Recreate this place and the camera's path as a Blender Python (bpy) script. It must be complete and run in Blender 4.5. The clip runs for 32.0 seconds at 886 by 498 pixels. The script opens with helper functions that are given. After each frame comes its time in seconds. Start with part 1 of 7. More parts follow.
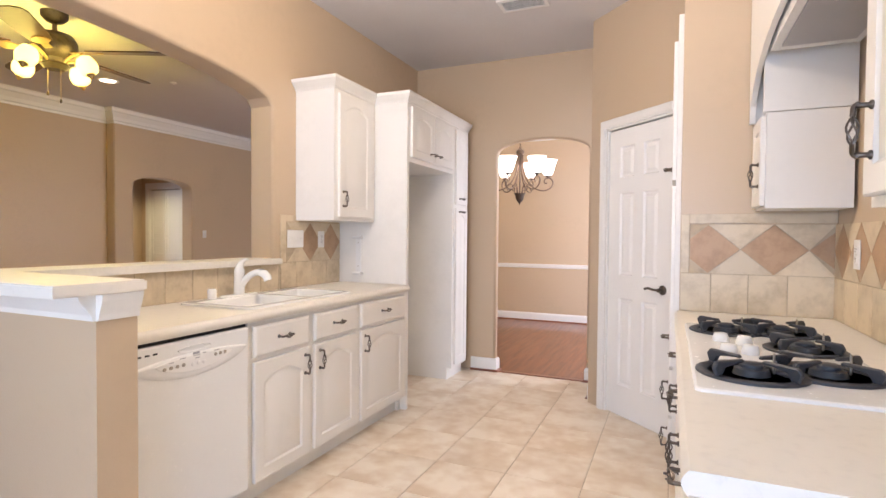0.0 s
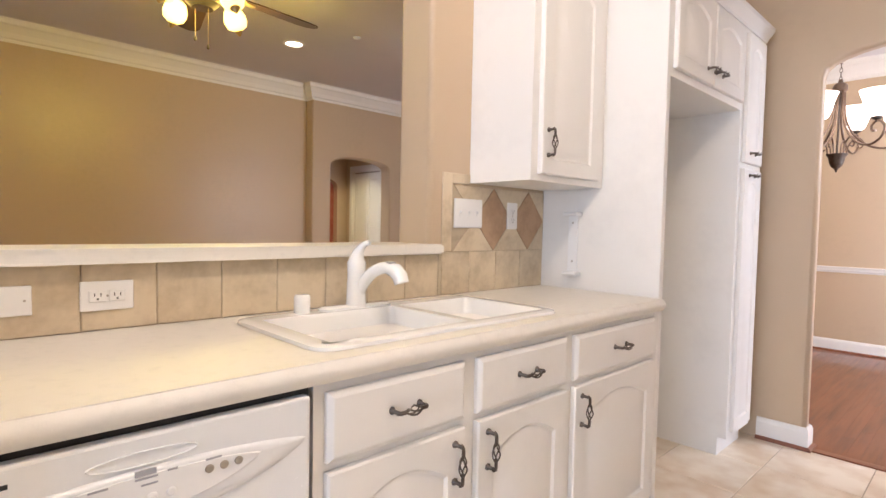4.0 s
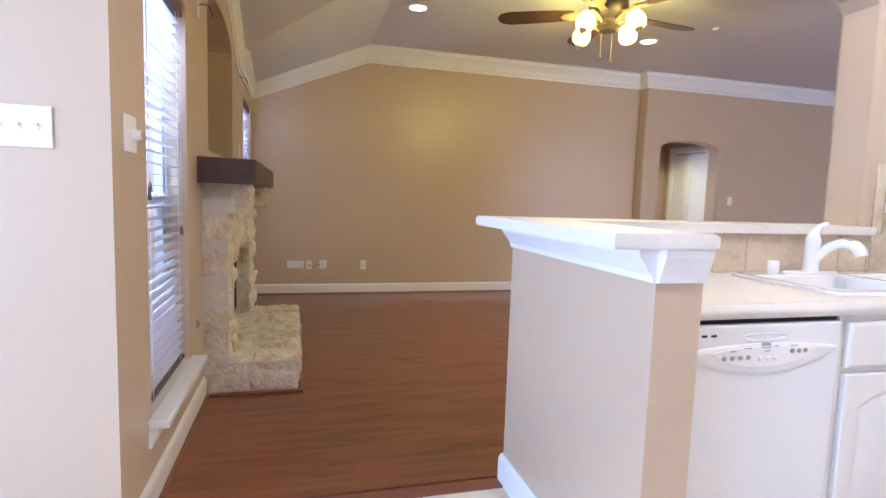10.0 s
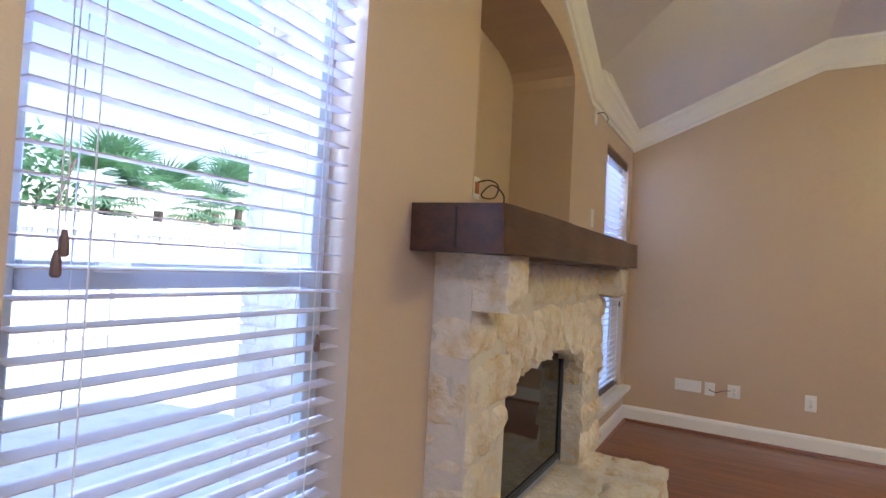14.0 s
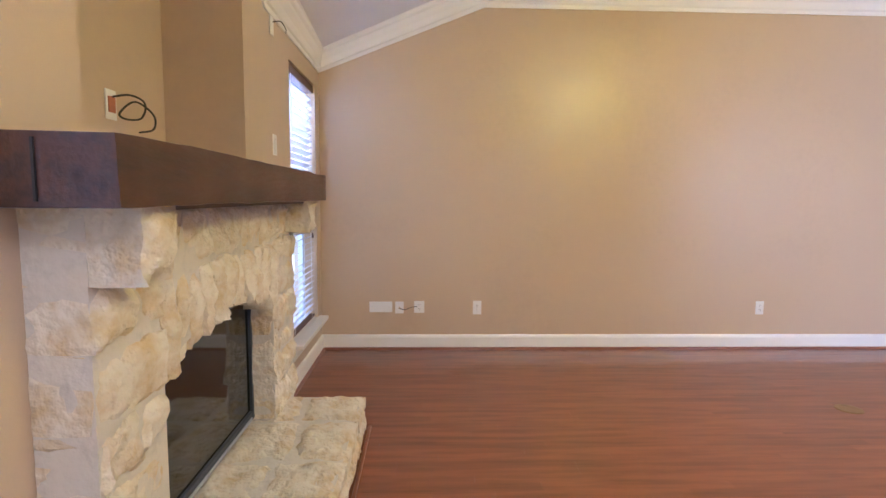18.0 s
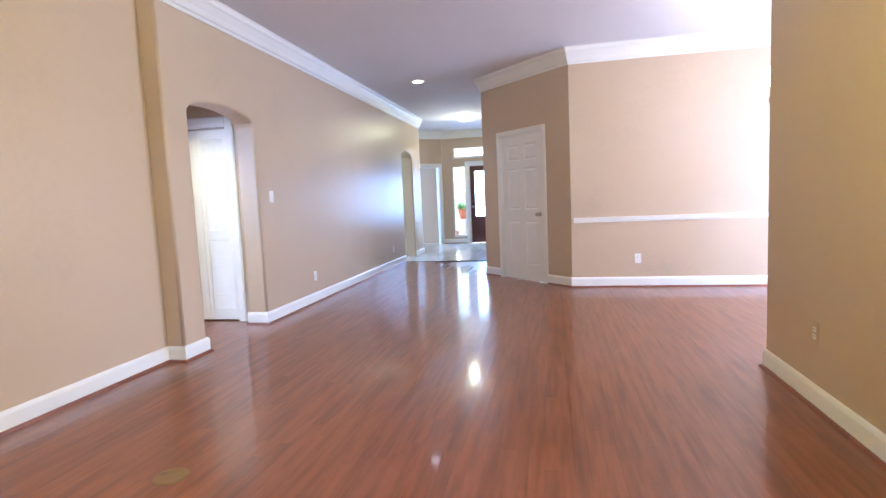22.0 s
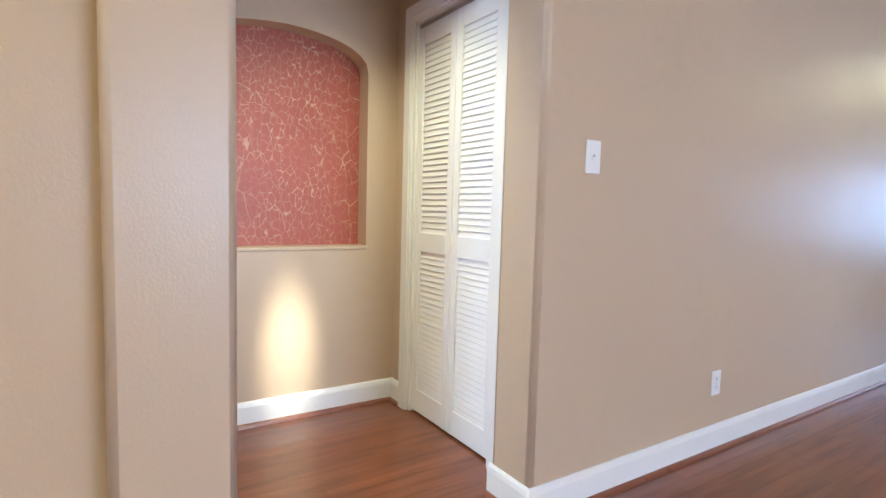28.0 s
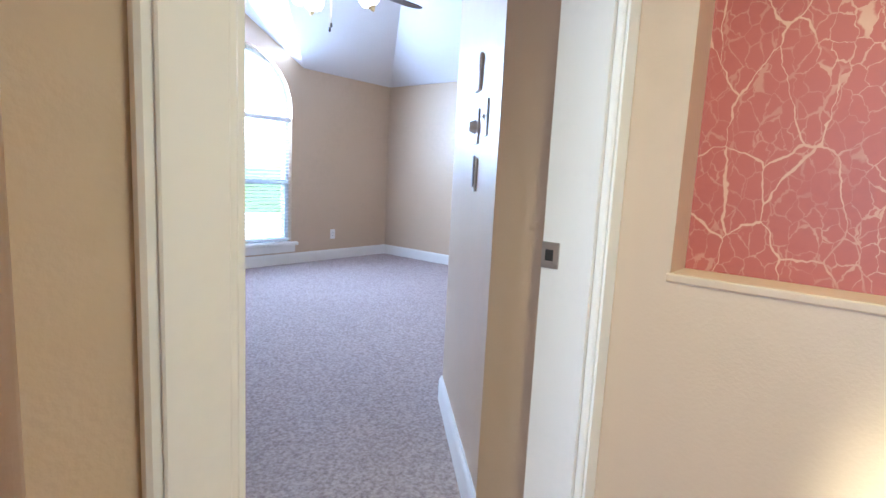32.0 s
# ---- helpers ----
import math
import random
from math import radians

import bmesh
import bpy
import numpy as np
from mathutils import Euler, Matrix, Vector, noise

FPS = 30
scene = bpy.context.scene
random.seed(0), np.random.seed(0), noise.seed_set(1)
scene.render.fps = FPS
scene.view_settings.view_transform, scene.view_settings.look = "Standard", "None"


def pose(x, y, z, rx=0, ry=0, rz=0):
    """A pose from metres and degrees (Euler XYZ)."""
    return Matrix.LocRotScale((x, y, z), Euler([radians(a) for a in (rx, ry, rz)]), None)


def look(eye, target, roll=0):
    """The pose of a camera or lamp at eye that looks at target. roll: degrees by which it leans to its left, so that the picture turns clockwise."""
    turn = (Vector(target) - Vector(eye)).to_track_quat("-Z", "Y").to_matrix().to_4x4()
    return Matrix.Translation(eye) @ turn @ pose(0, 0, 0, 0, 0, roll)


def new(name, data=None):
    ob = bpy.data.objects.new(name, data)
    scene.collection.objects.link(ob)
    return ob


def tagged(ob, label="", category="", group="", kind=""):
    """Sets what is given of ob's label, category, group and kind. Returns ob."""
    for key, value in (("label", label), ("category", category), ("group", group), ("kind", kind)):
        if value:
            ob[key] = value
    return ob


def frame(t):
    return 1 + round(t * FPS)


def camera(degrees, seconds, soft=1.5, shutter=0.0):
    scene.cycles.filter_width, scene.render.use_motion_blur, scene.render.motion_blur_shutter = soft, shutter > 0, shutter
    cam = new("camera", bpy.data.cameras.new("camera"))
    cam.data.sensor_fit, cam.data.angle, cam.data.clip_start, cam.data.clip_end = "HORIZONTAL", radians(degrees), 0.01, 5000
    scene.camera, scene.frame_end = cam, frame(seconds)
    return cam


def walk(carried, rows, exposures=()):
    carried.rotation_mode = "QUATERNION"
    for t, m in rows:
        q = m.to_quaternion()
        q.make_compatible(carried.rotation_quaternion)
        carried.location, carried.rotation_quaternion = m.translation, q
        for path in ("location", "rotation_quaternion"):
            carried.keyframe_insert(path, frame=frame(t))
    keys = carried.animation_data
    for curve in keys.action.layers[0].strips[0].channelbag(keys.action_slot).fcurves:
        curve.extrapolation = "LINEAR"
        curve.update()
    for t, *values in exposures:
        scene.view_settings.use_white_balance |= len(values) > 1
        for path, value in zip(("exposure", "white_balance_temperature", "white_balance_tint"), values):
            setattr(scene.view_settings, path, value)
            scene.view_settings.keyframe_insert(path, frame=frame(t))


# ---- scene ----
cam = camera(80.1, 32.0)
PATH = [
    (0, (-0.117, -0.294, 1.296), (-0.912, 1.541, 1.248), 0.5),
    (0.5, (-0.085, -0.193, 1.27), (-0.98, 1.595, 1.21), 0.6),
    (1, (-0.116, 0.001, 1.281), (-1.07, 1.757, 1.213), 0.7),
    (1.5, (-0.195, 0.153, 1.274), (-1.262, 1.843, 1.208), 0.7),
    (2, (-0.298, 0.374, 1.275), (-1.531, 1.948, 1.207), 0.8),
    (2.5, (-0.392, 0.543, 1.257), (-1.748, 2.011, 1.181), 1.1),
    (3, (-0.572, 0.741, 1.249), (-1.96, 2.179, 1.162), 1.1),
    (3.5, (-0.749, 0.873, 1.221), (-2.148, 2.3, 1.133), 1.2),
    (4, (-0.966, 1.036, 1.215), (-2.412, 2.415, 1.128), 1.2),
    (4.5, (-1.124, 1.162, 1.213), (-2.62, 2.487, 1.122), 1.4),
    (6.5, (-1.243, 1.05, 1.225), (-2.688, 2.43, 1.15), 1.1),
    (7, (-1.114, 0.877, 1.222), (-2.548, 2.269, 1.153), 1.1),
    (7.5, (-0.927, 0.603, 1.211), (-2.348, 2.009, 1.124), 1.0),
    (8, (-0.754, 0.396, 1.215), (-2.195, 1.78, 1.118), 0.8),
    (8.5, (-0.604, 0.213, 1.209), (-2.214, 1.393, 1.077), 0.9),
    (9, (-0.596, 0.058, 1.198), (-2.354, 1.001, 1.053), 1.4),
    (9.5, (-0.567, -0.071, 1.197), (-2.403, 0.703, 1.023), 1.6),
    (10, (-0.669, -0.062, 1.212), (-2.589, 0.463, 1.018), 1.9),
    (10.5, (-0.823, 0.004, 1.242), (-2.803, 0.202, 1.042), 2.4),
    (11, (-1.088, 0.073, 1.261), (-3.074, -0.084, 1.083), 2.6),
    (11.5, (-1.301, 0.123, 1.302), (-3.276, -0.181, 1.22), 2.7),
    (12, (-1.533, 0.179, 1.294), (-3.465, -0.336, 1.277), 2.7),
    (12.5, (-1.742, 0.248, 1.291), (-3.601, -0.49, 1.301), 2.9),
    (13, (-2.035, 0.249, 1.288), (-3.864, -0.56, 1.322), 3.0),
    (13.5, (-2.255, 0.225, 1.264), (-4.049, -0.658, 1.317), 2.9),
    (14, (-2.494, 0.252, 1.212), (-4.228, -0.742, 1.273), 3.0),
    (14.5, (-2.645, 0.336, 1.148), (-4.339, -0.728, 1.175), 3.0),
    (16.5, (-2.747, 0.384, 1.186), (-4.462, -0.53, 0.714), 2.7),
    (17, (-2.733, 0.383, 1.244), (-4.551, -0.334, 0.818), 2.4),
    (17.5, (-2.742, 0.332, 1.27), (-4.694, -0.001, 0.989), 1.3),
    (18, (-2.807, 0.245, 1.277), (-4.796, 0.318, 1.08), 0.5),
    (18.5, (-2.923, 0.265, 1.275), (-4.862, 0.72, 1.088), -0.1),
    (19, (-3.056, 0.286, 1.264), (-4.847, 1.159, 1.095), -0.3),
    (19.5, (-3.291, 0.302, 1.236), (-4.865, 1.526, 1.074), -0.8),
    (20, (-3.366, 0.388, 1.238), (-4.654, 1.91, 1.078), -1.5),
    (20.5, (-3.482, 0.495, 1.225), (-4.535, 2.187, 1.057), -1.9),
    (21, (-3.678, 0.618, 1.23), (-4.529, 2.42, 1.06), -2.1),
    (21.5, (-3.885, 0.758, 1.208), (-4.462, 2.664, 1.025), -2.3),
    (22, (-4.13, 0.895, 1.19), (-4.54, 2.844, 1.003), -2.5),
    (22.5, (-4.328, 1.124, 1.15), (-4.676, 3.084, 0.957), -2.4),
    (23, (-4.464, 1.379, 1.14), (-4.773, 3.345, 0.94), -2.4),
    (23.5, (-4.613, 1.692, 1.142), (-4.901, 3.661, 0.939), -2.3),
    (24, (-4.717, 2.001, 1.101), (-5.008, 3.969, 0.899), -2.4),
    (24.5, (-4.782, 2.293, 1.11), (-5.251, 4.226, 0.908), -2.1),
    (25, (-4.885, 2.611, 1.105), (-5.468, 4.511, 0.874), -1.8),
    (25.5, (-4.995, 2.87, 1.121), (-5.705, 4.725, 0.894), -1.7),
    (26, (-5.125, 3.173, 1.119), (-6.119, 4.898, 0.934), -1.5),
    (26.5, (-5.241, 3.504, 1.06), (-6.432, 5.103, 0.912), -1.1),
    (28.5, (-5.856, 4.706, 1.116), (-7.638, 5.597, 0.936), 1.9),
    (29, (-6.04, 4.884, 1.123), (-7.904, 5.581, 0.921), 1.8),
    (29.5, (-6.201, 5.063, 1.132), (-8.147, 5.468, 0.908), 2.0),
    (30, (-6.438, 5.145, 1.098), (-8.418, 5.312, 0.874), 2.1),
    (30.5, (-6.635, 5.18, 1.118), (-8.613, 5.015, 0.875), 2.2),
    (31, (-6.796, 5.141, 1.094), (-8.692, 4.553, 0.849), 2.5),
    (31.5, (-6.959, 5.173, 1.081), (-8.678, 4.183, 0.828), 2.6),
    (32, (-7.141, 5.124, 1.067), (-8.677, 3.873, 0.792), 2.9),
]
walk(cam, [(t, look(eye, target, roll)) for t, eye, target, roll in PATH], exposures=[(0, 0.84, 6200, 20), (4, 0.88, 6150, 20), (8, 0.95, 5650, 20), (10, 1.15, 5080, 23), (11, 1.06, 5030, 24), (12, 1.19, 4950, 25), (13, 1.22, 4920, 25), (14, 1.15, 4780, 24), (14.5, 1.15, 4780, 24), (17, 1.2, 4750, 26), (18, 1.68, 4850, 25), (19, 2.06, 4780, 21), (20, 2.08, 4760, 19), (21, 1.86, 4750, 18), (22, 1.86, 4750, 18), (24, 1.58, 4720, 17), (25, 1.92, 4850, 15), (26, 1.92, 4900, 13), (28.5, 1.64, 4970, 13), (31, 1.68, 5080, 10), (32, 1.85, 4830, 10)])

# ---- light ----
CEIL = 2.97
world = bpy.data.worlds.new("sky")
world.use_nodes = True
scene.world = world
wn = world.node_tree.nodes
sky = wn.new("ShaderNodeTexSky")
sky.sky_type = "NISHITA"
sky.sun_disc = False
sky.air_density = 2.0
sky.dust_density = 1.5
sky.ozone_density = 0.5
sky.sun_elevation = radians(57)
sky.sun_rotation = radians(-11)
wn["Background"].inputs["Strength"].default_value = 0.15
world.node_tree.links.new(sky.outputs["Color"], wn["Background"].inputs["Color"])


def lamp(name, kind, place, target, watts, colour, size=0.1, size_y=None, angle=None, blend=0.5):
    data = bpy.data.lights.new(name, kind)
    data.energy, data.color = watts, colour
    if kind == "AREA":
        data.shape, data.size, data.size_y = "RECTANGLE", size, size_y or size
    elif kind == "SUN":
        data.angle = radians(angle)
    else:
        data.shadow_soft_size = size
        if kind == "SPOT":
            data.spot_size, data.spot_blend = radians(angle), blend
    ob = new(name, data)
    ob.matrix_world = look(place, target)
    return ob


DAY = (0.54, 0.74, 1.0)
BULB = (1.0, 0.78, 0.16)
WARM = (1.0, 0.84, 0.64)
lamp("sun", "SUN", (-2, 10, 16), (0, 0, 0), 5.0, (1.0, 0.96, 0.9), angle=0.5)
# area lamps added for the skylight, in the window openings or just outside
lamp("day_nook", "AREA", (-0.7, -3.05, 1.35), (-0.7, 0, 1.1), 70, DAY, 2.4, 1.7)
# these two hang outside above the windows and stand in for bright sky
lamp("day_window_near", "AREA", (-3.17, -1.0, 2.38), (-3.17, 0.3, 0.9), 36, DAY, 0.62, 0.4)
lamp("day_window_far", "AREA", (-6.6, -1.0, 2.42), (-6.6, 0.3, 0.9), 36, DAY, 0.62, 0.4)
lamp("day_dining", "AREA", (1.02, 6.2, 1.45), (-3, 6.3, 1.3), 70, (0.84, 0.9, 1.0), 1.9, 1.6)
lamp("day_front_door", "AREA", (-5.81, 15.0, 1.3), (-5.81, 10, 0.9), 9.5, DAY, 0.7, 1.2)
lamp("day_study", "AREA", (-10.55, 14.05, 1.3), (-7.5, 14.2, 1.2), 45, DAY, 1.3, 1.4)
lamp("day_bedroom", "AREA", (-9.94, -0.08, 1.85), (-9.94, 2.6, 0.5), 72, (0.74, 0.85, 1.0), 1.3, 1.0)
# bulbs, and added lamps that have no fixture
FANX, FANY = -4.45, 2.24
for a in (20, 110, 200, 290):
    lamp("fan_bulb", "POINT", (FANX + 0.26 * math.cos(radians(a)), FANY + 0.26 * math.sin(radians(a)), 2.54), (0, 0, 0), 9.8, BULB, 0.05)
for x, y in ((-5.68, 0.99), (-5.80, 3.57), (-6.06, 8.78)):
    lamp("downlight_bulb", "SPOT", (x, y, 2.955), (x, y, 0), 16, (1.0, 0.92, 0.8), 0.05, angle=110, blend=0.8)
# unseen lamp, added for the bright patch low on the niche wall
lamp("vestibule_spot", "SPOT", (-7.40, 5.22, 2.42), (-8.31, 5.25, 0.36), 340, (1.0, 0.88, 0.56), 0.07, angle=9.5, blend=1.0)
# added fill beside it that lifts the vestibule walls and louvred doors
lamp("vestibule_glow", "SPOT", (-7.42, 5.21, 2.43), (-8.2, 5.5, 0.0), 38, (1.0, 0.88, 0.46), 0.08, angle=96, blend=0.9)
lamp("foyer_bulb", "POINT", (-5.94, 12.4, 2.72), (0, 0, 0), 7, (1.0, 0.84, 0.34), 0.1)
for i in range(6):
    a = radians(60 * i + 20)
    lamp("chandelier_bulb", "POINT", (-1.85 + 0.34 * math.cos(a), 6.08 + 0.34 * math.sin(a), 2.14), (0, 0, 0), 1.5, WARM, 0.05)
# unseen fill added under the kitchen ceiling to brighten floor and cabinets
lamp("kitchen_lamp", "POINT", (-1.15, 1.6, 2.72), (0, 0, 0), 34, (1.0, 0.86, 0.64), 0.18)


# ---- materials ----
def material(name, colour, rough=0.5, metal=0.0, vary=0.12, scale=3.0, grain=60.0, bump=0.0, bump_scale=80.0, spec=0.5, coat=0.0,
             stretch=(1, 1, 1), random_tone=0.0, detail=4, emit=None, second=None, mix=(0.4, 0.65), alpha_glass=False):
    m = bpy.data.materials.new(name)
    m.use_nodes = True
    n, l = m.node_tree.nodes, m.node_tree.links
    b = n["Principled BSDF"]
    b.inputs["Roughness"].default_value = rough
    b.inputs["Metallic"].default_value = metal
    b.inputs["Specular IOR Level"].default_value = spec
    b.inputs["Coat Weight"].default_value = coat
    b.inputs["Coat Roughness"].default_value = 0.08
    geo = n.new("ShaderNodeNewGeometry")
    mp = n.new("ShaderNodeMapping")
    mp.inputs["Scale"].default_value = stretch
    l.new(geo.outputs["Position"], mp.inputs["Vector"])
    info = n.new("ShaderNodeObjectInfo")
    if random_tone:
        off = n.new("ShaderNodeMath")
        off.operation = "MULTIPLY"
        off.inputs[1].default_value = 37.0
        l.new(info.outputs["Random"], off.inputs[0])
        cv = n.new("ShaderNodeCombineXYZ")
        l.new(off.outputs[0], cv.inputs["X"])
        l.new(off.outputs[0], cv.inputs["Z"])
        l.new(cv.outputs[0], mp.inputs["Location"])
    big = n.new("ShaderNodeTexNoise")
    big.inputs["Scale"].default_value, big.inputs["Detail"].default_value = scale, detail
    fine = n.new("ShaderNodeTexNoise")
    fine.inputs["Scale"].default_value, fine.inputs["Detail"].default_value = grain, detail * 0.75
    for t in (big, fine):
        l.new(mp.outputs[0], t.inputs["Vector"])
    add = n.new("ShaderNodeMath")
    add.operation = "MULTIPLY_ADD"
    add.inputs[1].default_value = 0.35
    l.new(fine.outputs["Fac"], add.inputs[0])
    l.new(big.outputs["Fac"], add.inputs[2])
    ramp = n.new("ShaderNodeValToRGB")
    e = ramp.color_ramp.elements
    e[0].position, e[1].position = mix
    dark = second or tuple(c * (1 - vary) for c in colour)
    lite = colour if second else tuple(min(1, c * (1 + vary * 0.5)) for c in colour)
    e[0].color, e[1].color = (*dark, 1), (*lite, 1)
    l.new(add.outputs[0], ramp.inputs["Fac"])
    out = ramp.outputs["Color"]
    if random_tone:
        hsv = n.new("ShaderNodeHueSaturation")
        both = n.new("ShaderNodeMath")
        both.operation = "ADD"
        fract = n.new("ShaderNodeMath")
        fract.operation = "FRACT"
        l.new(info.outputs["Random"], both.inputs[0])
        l.new(geo.outputs["Random Per Island"], both.inputs[1])
        l.new(both.outputs[0], fract.inputs[0])
        mr = n.new("ShaderNodeMapRange")
        mr.inputs["To Min"].default_value, mr.inputs["To Max"].default_value = 1 - random_tone, 1 + random_tone
        l.new(fract.outputs[0], mr.inputs["Value"])
        l.new(mr.outputs[0], hsv.inputs["Value"])
        l.new(out, hsv.inputs["Color"])
        out = hsv.outputs["Color"]
    l.new(out, b.inputs["Base Color"])
    rr = n.new("ShaderNodeMapRange")
    rr.inputs["To Min"].default_value, rr.inputs["To Max"].default_value = max(0.02, rough * 0.85), min(1, rough * 1.2)
    l.new(fine.outputs["Fac"], rr.inputs["Value"])
    l.new(rr.outputs[0], b.inputs["Roughness"])
    if bump:
        bn = n.new("ShaderNodeTexNoise")
        bn.inputs["Scale"].default_value, bn.inputs["Detail"].default_value = bump_scale, 3
        l.new(mp.outputs[0], bn.inputs["Vector"])
        bp = n.new("ShaderNodeBump")
        bp.inputs["Strength"].default_value, bp.inputs["Distance"].default_value = min(1, bump), 0.01 * max(1, bump)
        l.new(bn.outputs["Fac"], bp.inputs["Height"])
        l.new(bp.outputs[0], b.inputs["Normal"])
    if emit:
        b.inputs["Emission Color"].default_value = (*emit[0], 1)
        b.inputs["Emission Strength"].default_value = emit[1]
    return m


TAN = (0.55, 0.42, 0.285)
M_WALL = material("tan_wall_paint", TAN, 0.33, vary=0.05, scale=1.2, grain=20, bump=0.07, bump_scale=130, spec=0.5)
M_CEIL = material("ceiling_paint", (0.72, 0.70, 0.70), 0.9, vary=0.04, scale=1.0, bump=0.12, bump_scale=90, spec=0.2)
M_TRIM = material("white_trim_paint", (0.82, 0.80, 0.76), 0.35, vary=0.03, scale=4)
M_CAB = material("white_cabinet_paint", (0.80, 0.775, 0.73), 0.38, vary=0.04, scale=3, grain=25, bump=0.02, bump_scale=40)
M_DOOR = material("white_door_paint", (0.82, 0.80, 0.77), 0.38, vary=0.03, scale=3)
M_COUNTER = material("cream_laminate", (0.75, 0.71, 0.64), 0.48, vary=0.05, scale=30, grain=300)
M_PORC = material("white_porcelain", (0.85, 0.85, 0.83), 0.08, vary=0.02, coat=0.5)
M_APPL = material("white_enamel", (0.80, 0.80, 0.79), 0.25, vary=0.02)
M_PLATE = material("white_plastic", (0.82, 0.81, 0.79), 0.35, vary=0.02)
M_GREYP = material("grey_plastic", (0.35, 0.35, 0.37), 0.4, vary=0.05)
M_BLACK = material("black_iron", (0.03, 0.035, 0.045), 0.45, vary=0.2, bump=0.05, bump_scale=200)
M_SLOT = material("dark_slot", (0.02, 0.02, 0.02), 0.6)
M_BRONZE = material("aged_bronze", (0.11, 0.09, 0.075), 0.35, 0.85, vary=0.3, scale=30)
M_PEWTER = material("brushed_nickel", (0.42, 0.38, 0.33), 0.35, 0.9, vary=0.2, scale=40)
M_GOLD = material("antique_brass", (0.55, 0.42, 0.2), 0.3, 0.9, vary=0.25, scale=30)
M_ARM = material("rubbed_bronze", (0.19, 0.135, 0.10), 0.35, 0.9, vary=0.3, scale=40)
M_TILE = material("beige_floor_tile", (0.88, 0.78, 0.64), 0.345, scale=5, grain=14, detail=2.5, second=(0.70, 0.55, 0.39), mix=(0.50, 0.82), random_tone=0.03)
M_FTILE = material("grey_foyer_tile", (0.62, 0.60, 0.56), 0.12, vary=0.08, scale=5, random_tone=0.03)
M_GROUT = material("grout", (0.46, 0.37, 0.26), 0.9, vary=0.15, scale=20)
M_BTILE = material("cream_wall_tile", (0.66, 0.55, 0.39), 0.35, second=(0.48, 0.38, 0.25), mix=(0.4, 0.75), scale=9, grain=50, bump=0.06, bump_scale=30, random_tone=0.06)
M_DTILE = material("tan_diamond_tile", (0.48, 0.31, 0.18), 0.4, second=(0.36, 0.22, 0.12), mix=(0.4, 0.75), scale=12, grain=70, bump=0.06, bump_scale=40, random_tone=0.05)
M_WOOD = material("cherry_laminate", (0.24, 0.080, 0.033), 0.335, second=(0.145, 0.044, 0.018), mix=(0.44, 0.78), scale=1.6, grain=4.0, detail=4, stretch=(16, 1.3, 1), random_tone=0.10, spec=0.3, coat=0.55)
M_SHOE = material("cherry_quarter_round", (0.20, 0.07, 0.035), 0.3, vary=0.25, scale=8, stretch=(4, 4, 1))
M_MANTEL = material("dark_stained_beam", (0.068, 0.026, 0.015), 0.38, second=(0.025, 0.012, 0.009), mix=(0.4, 0.75), scale=1.5, grain=6, stretch=(2, 14, 14), bump=0.25, bump_scale=5)
M_STONE = material("white_limestone", (0.72, 0.645, 0.50), 0.85, second=(0.60, 0.45, 0.235), mix=(0.45, 0.75), scale=9, grain=45, bump=3.0, bump_scale=24, random_tone=0.05)
M_MORTAR = material("pale_mortar", (0.60, 0.545, 0.45), 0.9, vary=0.12, scale=14, bump=0.5, bump_scale=40)
M_BLADE = material("walnut_blade", (0.045, 0.022, 0.013), 0.3, vary=0.3, scale=4, stretch=(5, 5, 5))
M_BLIND = material("brown_blind_slat", (0.60, 0.54, 0.55), 0.45, vary=0.08, scale=6)
M_BLINDRAIL = material("dark_brown_rail", (0.12, 0.07, 0.05), 0.5, vary=0.2)
M_WHITEBLIND = material("white_blind_slat", (0.8, 0.8, 0.8), 0.5, vary=0.03)
M_VINYL = material("white_window_vinyl", (0.6, 0.64, 0.68), 0.4, vary=0.03)
M_CARPET = material("grey_mauve_carpet", (0.56, 0.47, 0.44), 1.0, second=(0.28, 0.22, 0.21), mix=(0.45, 0.85), scale=75, grain=220, bump=0.9, bump_scale=160, spec=0.1)
M_MAHOG = material("mahogany_door", (0.075, 0.017, 0.014), 0.3, vary=0.35, scale=2, stretch=(9, 9, 1), coat=0.3)
M_CABLE = material("black_cable", (0.015, 0.015, 0.015), 0.5)
M_FENCE = material("bleached_fence_wood", (0.66, 0.61, 0.55), 0.85, vary=0.3, scale=2, stretch=(8, 8, 0.6), random_tone=0.12)
M_GRASS = material("lawn", (0.09, 0.14, 0.04), 0.9, vary=0.5, scale=6)
M_LEAF = material("palm_leaf", (0.16, 0.235, 0.11), 0.5, vary=0.4, scale=6, random_tone=0.25)
leaf = M_LEAF.node_tree
thin, both = leaf.nodes.new("ShaderNodeBsdfTranslucent"), leaf.nodes.new("ShaderNodeMixShader")
thin.inputs["Color"].default_value = (0.16, 0.30, 0.10, 1)
both.inputs["Fac"].default_value = 0.45
leaf.links.new(leaf.nodes["Principled BSDF"].outputs[0], both.inputs[1])
leaf.links.new(thin.outputs[0], both.inputs[2])
leaf.links.new(both.outputs[0], leaf.nodes["Material Output"].inputs["Surface"])
M_BARK = material("bark", (0.16, 0.11, 0.07), 0.9, vary=0.4, scale=12)
M_PALEBRICK = material("pale_brick", (0.62, 0.58, 0.54), 0.85, vary=0.2, scale=9)
M_CONC = material("porch_concrete", (0.56, 0.55, 0.53), 0.8, vary=0.15, scale=5)
